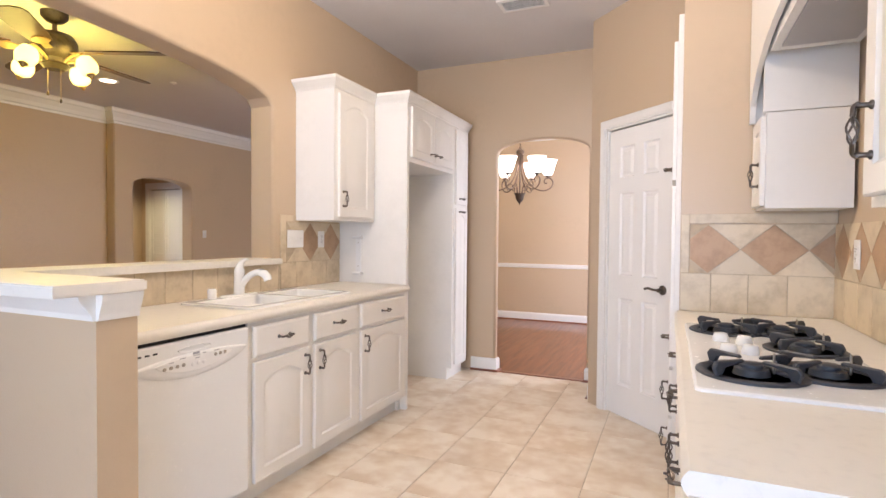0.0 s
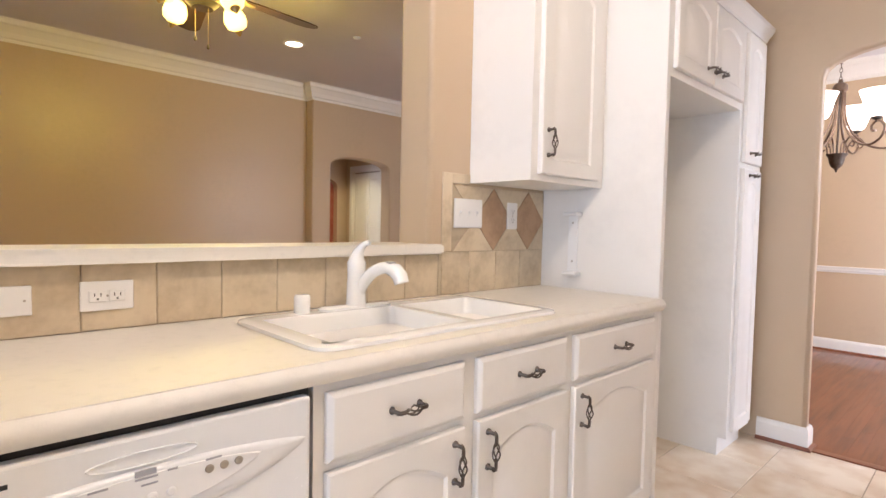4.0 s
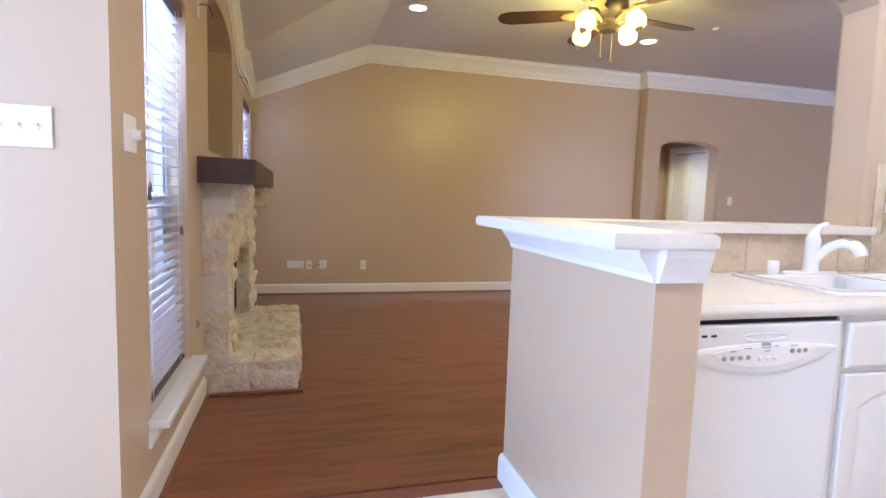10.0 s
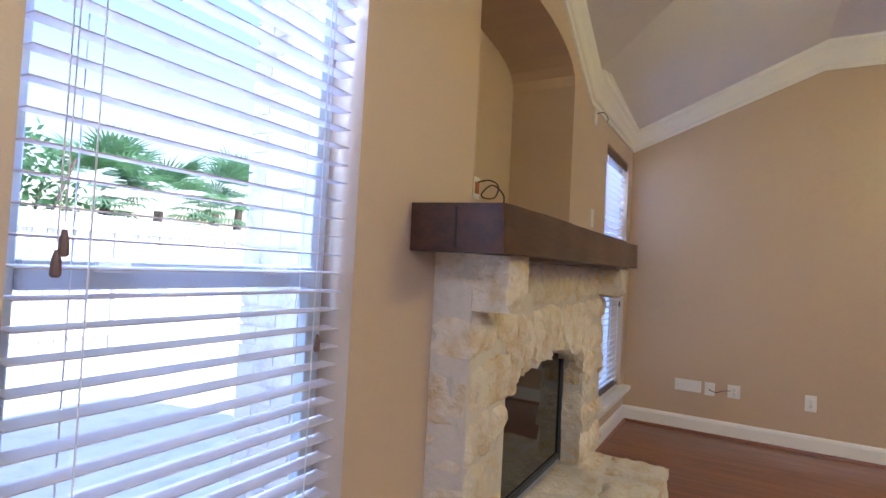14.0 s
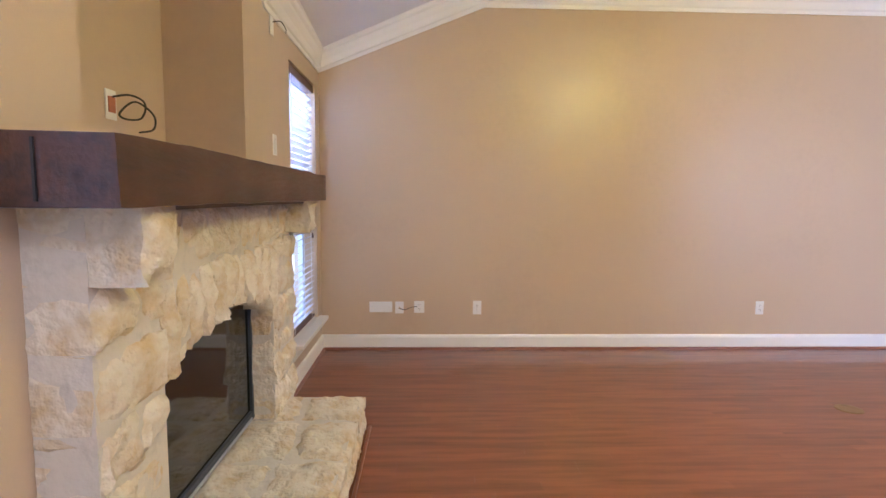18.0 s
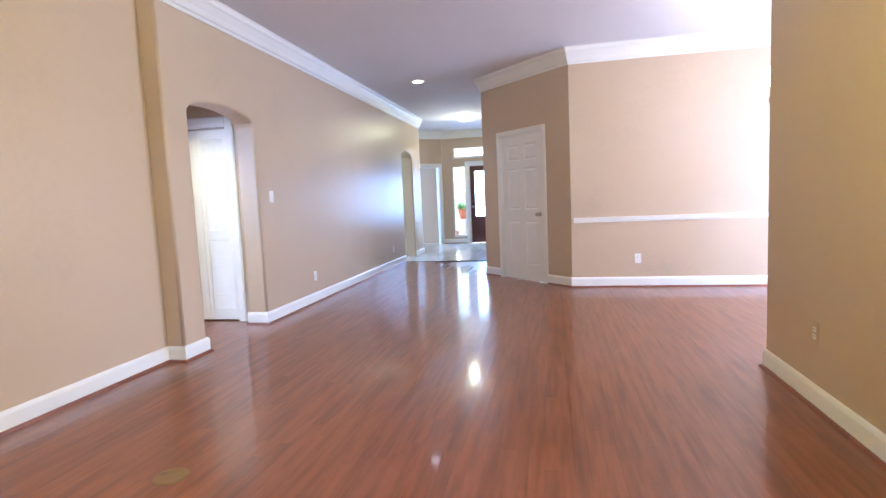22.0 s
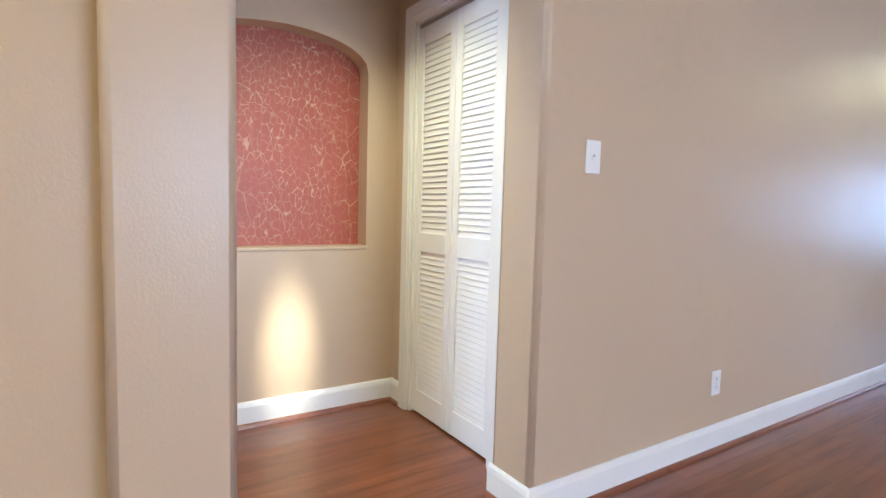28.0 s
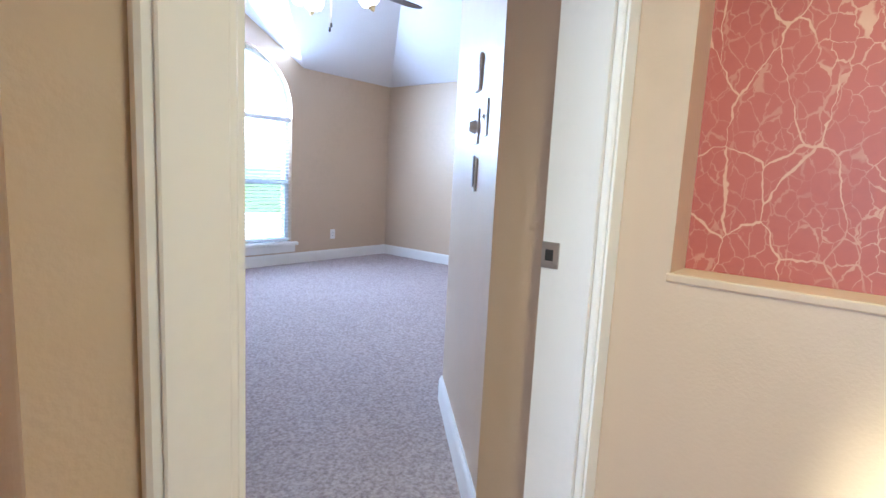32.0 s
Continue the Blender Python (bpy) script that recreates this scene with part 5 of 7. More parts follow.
bm = prism(bmesh.new(), [(0, 1.795, 0), (0.03, 1.795, 0)] + [(0.03 + u, z, 0) for u, z in arch_line(0, 1.40, 1.795, 0.27)] + [(1.56, 1.795, 0), (1.56, 2.55, 0), (0, 2.55, 0)], (0, 0, -0.022))
part("front_board", bm, M_CAB, hood)
part("side_panel", boxed(0.0, 0.02, 1.796, 2.55, -0.35, -0.0225), M_CAB, hood)
part("lining_panel", boxed(0.252, 0.27, 1.797, 2.55, -0.35, -0.0225), M_CAB, hood)
part("hood_box", boxed(0.35, 1.25, 2.02, 2.45, -0.33, -0.03), M_APPL, hood)
part("vent_grille", boxed(0.42, 1.18, 2.012, 2.02, -0.30, -0.06), M_GREYP, hood)
place = Matrix.Translation((-0.19, 0.15, 0)) @ Matrix.Diagonal((1, 1, 1.023, 1))
for ob in [q for q in bpy.data.objects if q not in run_start and q.parent is None]:
    ob.matrix_basis = place @ ob.matrix_basis
tallr = thing("oven_cabinet", "tall white oven cabinet with iron pulls", "cabinet", orient(-0.10, 3.07, 0, 180))
part("body", boxed(0, 0.365, 0.1, 2.45, -0.60, -0.001), M_CAB, tallr)
part("toe_kick", boxed(0, 0.365, 0, 0.1, -0.3, -0.06), M_CAB, tallr)
cabinet_front("door", tallr, 0.02, 1.60, 0.325, 0.72, 0.045, (0.285, 0.06, False))
cabinet_front("door", tallr, 0.02, 0.62, 0.325, 0.95, 0.0, (0.285, 0.15, False))
cabinet_front("drawer", tallr, 0.02, 0.36, 0.325, 0.24, 0.0, (0.285, 0.12, True))
cabinet_front("drawer", tallr, 0.02, 0.13, 0.325, 0.21, 0.0, (0.285, 0.1, True))
# ceiling vent
v = thing("ceiling_vent", "cream steel ceiling air vent", "vent", pose(-1.12, 3.42, CEIL - 0.012))
bm = boxed(-0.17, 0.17, -0.10, -0.075, 0, 0.012, 0.002)
box(bm, -0.17, 0.17, 0.075, 0.10, 0, 0.012, 0.002)
box(bm, -0.17, -0.145, -0.075, 0.075, 0, 0.012, 0.002)
box(bm, 0.145, 0.17, -0.075, 0.075, 0, 0.012, 0.002)
part("frame", bm, M_PLATE, v)
part("backing", boxed(-0.145, 0.145, -0.075, 0.075, 0.010, 0.0115), M_SLOT, v)
sl = mesh_of("slat", boxed(-0.145, 0.145, -0.006, 0.006, -0.001, 0.001), M_PLATE)
for k in range(9):
    shared("slat", sl, v, Matrix.Translation((0, -0.066 + k * 0.0165, 0.004)) @ Matrix.Rotation(radians(35), 4, "X"))
# pantry bits seen beside the door
b = thing("door_bumper", "small door bumper on the pantry casing", "door bumper", pose(-0.68, 3.99, 0.07))
part("bumper", lathe(bmesh.new(), [(0.008, 0), (0.006, 0.03), (0.009, 0.035), (0, 0.037)], (0, 0, 0), 10, "x"), M_PEWTER, b)



# ---- fireplace ----
def stone_mesh(rng, w, h, d, rough=0.01, cuts=6):
    """A split-faced block in wall axes, lower left of its back at the origin, its face towards z."""
    bm = bmesh.new()
    off = Vector((rng.random() * 50, rng.random() * 50, rng.random() * 50))
    nx, ny = max(3, min(14, round(w / 0.022))), max(3, min(14, round(h / 0.022)))
    grid = []
    tip = (rng.uniform(-0.010, 0.010), rng.uniform(-0.010, 0.010))
    for iy in range(ny + 1):
        row = []
        for ix in range(nx + 1):
            u, v = ix / nx, iy / ny
            p = Vector((u * w, v * h, d))
            k = noise.noise_vector(p * 9 + off) + 0.6 * noise.noise_vector(p * 24 + off) + 0.3 * noise.noise_vector(p * 60 + off)
            p.z += rough * k.z * 1.2 + (u - 0.5) * tip[0] + (v - 0.5) * tip[1]
            edge = ix in (0, nx) or iy in (0, ny)
            if edge:
                p.z -= 0.024 + 0.008 * k.x
            elif ix in (1, nx - 1) or iy in (1, ny - 1):
                p.z -= 0.007 + 0.004 * k.y
            p.x += rough * 0.7 * k.x
            p.y += rough * 0.7 * k.y
            row.append(bm.verts.new(p))
        grid.append(row)
    for iy in range(ny):
        for ix in range(nx):
            bm.faces.new((grid[iy][ix], grid[iy][ix + 1], grid[iy + 1][ix + 1], grid[iy + 1][ix]))
    rim = grid[0] + [r[-1] for r in grid[1:]] + grid[-1][-2::-1] + [r[0] for r in grid[-2:0:-1]]
    prev = rim
    for f in (0.6, 0.25, 0.0):
        ring = []
        for v in rim:
            k = noise.noise_vector(Vector((v.co.x, v.co.y, f * d)) * 14 + off)
            ring.append(bm.verts.new((v.co.x + k.x * 0.009, v.co.y + k.y * 0.007, v.co.z * f)))
        for a in range(len(rim)):
            b = (a + 1) % len(rim)
            bm.faces.new((ring[a], ring[b], prev[b], prev[a]))
        prev = ring
    return mesh_of("stone", bm, M_STONE, 32)


fire = thing("fireplace", "white limestone fireplace with a raised hearth", "fireplace", orient(-3.93, SY, 0, 90) @ Matrix.Diagonal((0.94, 1.03, 1, 1)))
# local x runs from the end near the kitchen (0) to the far end (1.83); z is out from the wall
FW, FD = 1.83, 0.145
rng = random.Random(7)
op0, op1, spring, rise = 0.33, 1.44, 0.73, 0.115
bm = boxed(0.006, op0, 0.0, 1.22, 0, FD - 0.010)
box(bm, op1, FW - 0.006, 0.0, 1.22, 0, FD - 0.010)
prism(bm, [(u, z, 0) for u, z in arch_line(op0, op1, spring, rise)] + [(op1, 1.22, 0), (op0, 1.22, 0)], (0, 0, FD - 0.010))
part("mortar_core", bm, M_MORTAR, fire)


def stone(x, y, z, w, h, d, tilt=0.0, rough=0.010):
    g = 0.010
    me = stone_mesh(rng, w - g, h - g, d + 0.012, rough * 2.0)
    return shared("stone", me, fire, Matrix.Translation((x + g / 2, y + g / 2, z)) @ Matrix.Rotation(tilt, 4, "Z"))


for x0, x1, cuts in ((0.0, op0 + 0.012, (0.2, 0.305, 0.43, 0.585, 0.73, 0.90, 1.045)), (op1 - 0.012, FW, (0.2, 0.36, 0.50, 0.60, 0.77, 0.92, 1.045))):
    for n, (a, b) in enumerate(zip(cuts, cuts[1:])):
        if n in (0, 3, 5):
            cut = x0 + (x1 - x0) * rng.uniform(0.4, 0.6)
            stone(x0, a, 0, cut - x0, b - a, FD + rng.uniform(-0.008, 0.010))
            stone(cut, a, 0, x1 - cut, b - a, FD + rng.uniform(-0.008, 0.010))
        else:
            stone(x0, a, 0, x1 - x0 - rng.uniform(0, 0.015), b - a, FD + rng.uniform(-0.008, 0.010))
# voussoirs and the course over them
x = op0
while x < op1 - 0.02:
    w = min(rng.uniform(0.075, 0.135), op1 - x)
    if op1 - x - w < 0.06:
        w = op1 - x
    c = (x + w / 2 - op0) / (op1 - op0)
    lo = spring + rise * math.sin(math.pi * min(max(c, 0.04), 0.96)) - 0.012 + rng.uniform(-0.012, 0.012)
    stone(x, lo, 0.0, w, 1.035 - lo + rng.uniform(-0.015, 0.01), FD + rng.uniform(-0.006, 0.014), (c - 0.5) * -0.22)
    x += w
x = 0.15
while x < FW - 0.16:
    w = min(rng.uniform(0.2, 0.34), FW - 0.14 - x)
    if FW - 0.14 - x - w < 0.1:
        w = FW - 0.14 - x
    stone(x, 1.04, 0, w, 0.18, FD + rng.uniform(-0.010, 0.004))
    x += w
for x in (0.0, FW - 0.15):
    stone(x, 1.045, 0, 0.15, 0.178, 0.268)
# hearth
for x0, w in ((0.0, 0.30), (0.30, 0.40), (0.70, 0.31), (1.01, 0.42), (1.43, 0.35)):
    d1 = rng.uniform(0.2, 0.3)
    for z0, dd in ((0.0, d1), (d1, 0.54 - d1)):
        me = stone_mesh(rng, w - 0.008, dd - 0.008, 0.072, 0.016)
        shared("hearth_stone", me, fire, Matrix.Translation((x0 + 0.004, 0.128, z0 + dd - 0.004)) @ Matrix.Rotation(radians(-90), 4, "X"))
x = 0.0
while x < 1.77:
    w = min(rng.uniform(0.18, 0.34), 1.78 - x)
    if 1.78 - x - w < 0.08:
        w = 1.78 - x
    stone(x, 0.0, 0.36, w, 0.14, 0.17)
    x += w
part("hearth_core", boxed(0.010, 1.765, 0, 0.186, 0, 0.515), M_MORTAR, fire)
for z0, dd in ((0.53, 0.28), (0.25, 0.25)):
    me = stone_mesh(rng, dd - 0.006, 0.135, 0.06, 0.008)
    shared("stone", me, fire, Matrix.Translation((0.05, 0.0, z0 - dd + 0.003)) @ Matrix.Rotation(radians(-90), 4, "Y"))
part("shoe_strip", boxed(0.0, 1.80, 0, 0.018, 0.545, 0.562, 0.004), M_SHOE, fire)
part("shoe_strip", boxed(-0.03, -0.008, 0, 0.018, 0.03, 0.562, 0.004), M_SHOE, fire)
box_ob = part("firebox", prism(bmesh.new(), [(op0 - 0.02, 0.2, 0.004), (op1 + 0.02, 0.2, 0.004), (op1 + 0.02, 0.87, 0.004), (op0 - 0.02, 0.87, 0.004)], (0, 0, 0.012)), M_SOOT, fire, "black steel firebox")
bm = bmesh.new()
for a, b in ((op0, op0 + 0.03), (op1 - 0.03, op1)):
    box(bm, a, b, 0.205, 0.862, 0.016, 0.036, 0.003)
box(bm, op0 + 0.03, op1 - 0.03, 0.205, 0.25, 0.016, 0.036, 0.003)
box(bm, op0 + 0.03, op1 - 0.03, 0.775, 0.80, 0.016, 0.036, 0.003)
part("screen_frame", bm, M_BLACK, box_ob)
part("glass", boxed(op0 + 0.03, op1 - 0.03, 0.235, 0.862, 0.018, 0.024), M_FIREGLASS, box_ob)
part("vent_bar", boxed(op0 + 0.05, op1 - 0.05, 0.212, 0.228, 0.036, 0.042, 0.002), M_GREYP, box_ob)
man = thing("mantel_beam", "dark-stained rough timber mantel beam", "mantel", orient(-3.78, SY, 1.252, 90) @ Matrix.Diagonal((0.87, 1.04, 1.03, 1)))
bm = bmesh.new()
bmesh.ops.create_cube(bm, size=1)
bmesh.ops.bevel(bm, geom=list(bm.edges), offset=0.01, segments=1, affect="EDGES")
for v in bm.verts:
    v.co = Vector(((v.co.x + 0.5) * 2.30, (v.co.y + 0.5) * 0.132, (v.co.z + 0.5) * 0.29))
bmesh.ops.subdivide_edges(bm, edges=[e for e in bm.edges if e.calc_length() > 1], cuts=26)
for v in bm.verts:
    k = noise.noise_vector(v.co * 6)
    v.co += Vector((k.x * 0.004, k.y * 0.005, k.z * 0.007 if v.co.z > 0.1 else 0))
smooth(part("beam", bm, M_MANTEL, man), 30)
part("end_crack", boxed(-0.006, 0.0, 0.01, 0.12, 0.145, 0.150), M_SLOT, man)
part("lintel_strip", boxed(0.22, 2.08, -0.012, 0.0, 0.10, 0.23), M_MANTEL, man)

# cable, plates and brackets on the fireplace wall
k = thing("niche_socket", "recessed socket with a loop of black cable", "cable", orient(-4.93, -0.968, 1.62, 90))
part("plate", boxed(-0.035, 0.035, -0.057, 0.057, 0, 0.006, 0.002), M_PLATE, k)
part("socket", boxed(-0.022, 0.022, -0.03, 0.03, 0.006, 0.01), M_POT, k)
bm = tube(bmesh.new(), curve_points([(0, 0.03, 0.01), (0.03, 0.042, 0.06), (0.09, 0.03, 0.08), (0.125, 0.0, 0.07), (0.10, -0.04, 0.06), (0.03, -0.05, 0.04), (0.01, -0.03, 0.03), (0.05, 0.02, 0.07), (0.13, -0.02, 0.10), (0.145, -0.075, 0.09), (0.09, -0.095, 0.06)], 6), 0.004, 6)
smooth(part("cable", bm, M_CABLE, k))


def bracket(x, z):
    b = thing("speaker_bracket", "white wall bracket with a loose black wire", "bracket", orient(x, SY, z, 90), "speaker brackets")
    part("plate", boxed(-0.03, 0.03, -0.05, 0.05, 0, 0.01, 0.003), M_PLATE, b)
    part("wire", tube(bmesh.new(), curve_points([(0, 0.02, 0.01), (0.02, 0.03, 0.05), (0.05, 0.0, 0.07), (0.09, -0.01, 0.06)], 4), 0.0025, 5), M_CABLE, b)


bracket(-3.835, 2.17)
bracket(-5.83, 2.2)
plate("blank_plate", "white blank plate beside the far window", orient(-5.855, SY, 1.56, 90), 0.07, 0.115, [("screw", 0, 0.03), ("screw", 0, -0.03)])
g = thing("gas_valve", "brass gas key valve in the wall", "valve", orient(-3.74, SY, 0.48, 90))
smooth(part("escutcheon", lathe(bmesh.new(), [(0.028, 0), (0.027, 0.004), (0.014, 0.007), (0.014, 0.01)], (0, 0, 0), 18), M_PEWTER, g))
part("key_hole", boxed(-0.007, 0.007, -0.007, 0.007, 0.01, 0.0108), M_SLOT, g)

# ---- windows ----
def sash_window(name, label, x0, x1, z0, z1, y, rail):
    w = thing(name, label, "window", pose(0, 0, 0), kind="structure")
    bm = boxed(x0, x0 + 0.05, y - 0.04, y, z0, z1, 0.003)
    box(bm, x1 - 0.05, x1, y - 0.04, y, z0, z1, 0.003)
    for z in (z0, rail, z1 - 0.05):
        box(bm, x0 + 0.05, x1 - 0.05, y - 0.04, y + (0.012 if z == rail else 0), z, z + 0.05, 0.003)
    part("window_frame", bm, M_VINYL, w)
    for a, b in ((z0 + 0.05, rail), (rail + 0.05, z1 - 0.05)):
        p = part("pane", boxed(x0 + 0.05, x1 - 0.05, y - 0.022, y - 0.018, a, b), M_GLASS, w)
        p.visible_shadow = False
    for fx in (0.25, 0.75):
        part("sash_lock", boxed(x0 + (x1 - x0) * fx - 0.03, x0 + (x1 - x0) * fx + 0.03, y + 0.012, y + 0.028, rail + 0.03, rail + 0.052, 0.004), M_PLATE, w)
    s = bmesh.new()
    box(s, x0 - 0.06, x1 + 0.06, SY - 0.0005, SY + 0.075, z0 - 0.02, z0 + 0.012, 0.006, 2)
    box(s, x0, x1, y, SY, z0 - 0.02, z0 + 0.012)
    part("window_sill", s, M_TRIM, w)
    a = bmesh.new()
    sweep(a, [(x1 + 0.045, SY, z0 - 0.10), (x0 - 0.045, SY, z0 - 0.10)][::-1], [(0, 0), (0.01, 0), (0.014, 0.03), (0.03, 0.05), (0.035, 0.08), (0, 0.08)])
    part("apron", a, M_TRIM, w)
    return w


def blind(label, x0, x1, z0, z1, y, tilt, mat, railmat):
    b = thing("window_blind", label, "blind", pose(0, 0, 0), "window blinds")
    part("head_rail", boxed(x0, x1, y - 0.03, y + 0.035, z1 - 0.06, z1, 0.004), railmat, b)
    part("bottom_rail", boxed(x0, x1, y - 0.025, y + 0.025, z0, z0 + 0.018, 0.004), railmat, b)
    n = int((z1 - z0 - 0.09) / 0.0452)
    me = mesh_of("slat", boxed(x0 + 0.003, x1 - 0.003, -0.0245, 0.0245, -0.0014, 0.0014, 0.001), mat)
    for i in range(n):
        shared("slat", me, b, Matrix.Translation((0, y, z0 + 0.045 + i * 0.0452)) @ Matrix.Rotation(radians(tilt), 4, "X"))
    for fx in (0.14, 0.86):
        for yy in (-0.026, 0.026):
            part("ladder_cord", boxed(x0 + (x1 - x0) * fx - 0.0012, x0 + (x1 - x0) * fx + 0.0012, y + yy - 0.001, y + yy + 0.001, z0, z1 - 0.05), M_WHITEBLIND, b)
    for k, dx in ((0.17, 0.136), (-0.03, 0.92), (0.0, 0.932)):
        xx = x0 + (x1 - x0) * dx
        part("pull_cord", boxed(xx - 0.0009, xx + 0.0009, y + 0.036, y + 0.038, z0 + 0.85 - k, z1 - 0.06), M_BLIND, b)
        part("tassel", lathe(bmesh.new(), [(0.003, 0.04), (0.007, 0.025), (0.008, 0.004), (0.005, 0)], (xx, y + 0.0375, z0 + 0.80 - k), 8), M_BLINDRAIL, b)
    return b


sash_window("window_1", "white double-hung window facing the yard", -3.535, -2.815, 0.34, 2.09, -0.70, 1.14)
blind("brown faux-wood blind with open slats", -3.52, -2.83, 0.365, 2.085, -0.645, -3, M_BLIND, M_BLINDRAIL)
sash_window("window_2", "white double-hung window beside the fireplace", -6.99, -6.21, 0.3, 2.12, -0.70, 1.14)
blind("brown faux-wood blind with open slats", -6.975, -6.225, 0.325, 2.115, -0.645, 25, M_BLIND, M_BLINDRAIL)

# ---- plates on the walls ----
plate("light_switch", "white triple light switch beside the back door", orient(KN, -0.83, 1.375, 0), 0.165, 0.118, [("toggle", -0.046, 0), ("toggle", 0, 0), ("toggle", 0.046, 0)])
plate("outlet", "white duplex outlet beside the back door", orient(KN, -0.98, 0.42, 0), 0.07, 0.115, SOCK)
plate("light_switch", "white double plate with a toggle and a dimmer dial", orient(-2.62, SY, 1.385, 90), 0.125, 0.118, [("toggle", -0.028, 0), ("dial", 0.028, 0)])
plate("blank_plate", "wide white blank cable plate low on the wall", orient(WX, -0.11, 0.36, 0), 0.19, 0.09, [("screw", -0.07, 0), ("screw", 0.07, 0)])
plate("cable_plate", "cream coaxial cable plate", orient(WX, 0.045, 0.355, 0), 0.07, 0.10, [("jack", 0, 0)])
plate("outlet", "white duplex outlet with a black wire beside it", orient(WX, 0.21, 0.36, 0), 0.085, 0.10, SOCK)
w = thing("loose_wire", "short black wire between two wall plates", "wire", orient(WX, 0.04, 0.35, 0))
part("wire", tube(bmesh.new(), curve_points([(0, 0, 0.015), (0.05, -0.008, 0.03), (0.10, 0.01, 0.025), (0.15, 0.015, 0.01)], 4), 0.003, 5), M_CABLE, w)
for y in (0.695, 3.12):
    plate("outlet", "white duplex outlet low on the living room wall", orient(WX, y, 0.355, 0), 0.07, 0.115, SOCK, "living room outlets")
plate("light_switch", "white light switch beside the archway", orient(HX, 5.95, 1.298, 0), 0.075, 0.12, [("toggle", 0, 0)])
plate("outlet", "white duplex outlet on the hall wall", orient(HX, 6.85, 0.325, 0), 0.07, 0.115, SOCK, "hall outlets")
plate("outlet", "white duplex outlet on the hall wall", orient(HX, 10.12, 0.325, 0), 0.07, 0.115, SOCK, "hall outlets")
plate("outlet", "white duplex outlet under the chair rail", orient(-3.105, NY, 0.357, -90), 0.075, 0.118, SOCK)
tan_plate = plate("outlet", "tan duplex outlet on the living room side wall", orient(-2.78, 3.97, 0.40, 180), 0.07, 0.118, SOCK)
tan_plate.children[0].data.materials[0] = M_WALL
plate("thermostat", "small white thermostat beside the closet door", orient(-5.15, 9.35, 1.42, 180), 0.09, 0.12, [("rocker", 0, 0)])
plate("light_switch", "white foyer switch plate", orient(HX, 12.1, 1.3, 0), 0.075, 0.12, [("toggle", 0, 0)])
plate("light_switch", "white switch plate beside the bedroom doorway", orient(-7.266, VS, 1.275, 90), 0.07, 0.118, [("toggle", 0, 0)])


# ---- lamps ----
def downlight(x, y):
    d = thing("recessed_light", "lit round recessed ceiling light", "ceiling light", pose(x, y, CEIL), "recessed lights")
    smooth(part("trim_ring", lathe(bmesh.new(), [(0.105, 0.0), (0.105, -0.006), (0.085, -0.010), (0.078, -0.004), (0.078, 0.0)][::-1], (0, 0, 0), 24), M_TRIM, d))
    part("lens", lathe(bmesh.new(), [(0.077, -0.0045), (0.076, -0.002)], (0, 0, 0), 24), M_CAN, d)


for x, y in ((-5.68, 0.99), (-5.80, 3.57), (-6.06, 8.78)):
    downlight(x, y)
fo = thing("floor_outlet", "round brass floor outlet cover flush with the laminate", "floor outlet", pose(-5.84, 2.86, 0.0005, 0, 0, 20))
smooth(part("rim", lathe(bmesh.new(), [(0.058, 0.0035), (0.066, 0.0045), (0.074, 0.003), (0.076, 0.0)], (0, 0, 0), 32), M_BRASS, fo))
part("cover", lathe(bmesh.new(), [(0.0, 0.0028), (0.057, 0.0028), (0.058, 0.0)][::-1], (0, 0, 0), 32), M_BRASS, fo)
for dx in (-0.026, 0.026):
    part("screw_cap", lathe(bmesh.new(), [(0.0, 0.0042), (0.016, 0.004), (0.0175, 0.0026)][::-1], (dx, 0, 0), 18), M_BRASS, fo)
sd = thing("smoke_detector", "small white ceiling sprinkler head", "sprinkler", pose(-5.2, 3.9, CEIL))
smooth(part("disc", lathe(bmesh.new(), [(0.035, 0), (0.03, -0.01), (0.01, -0.02), (0, -0.02)], (0, 0, 0), 14), M_PLATE, sd))


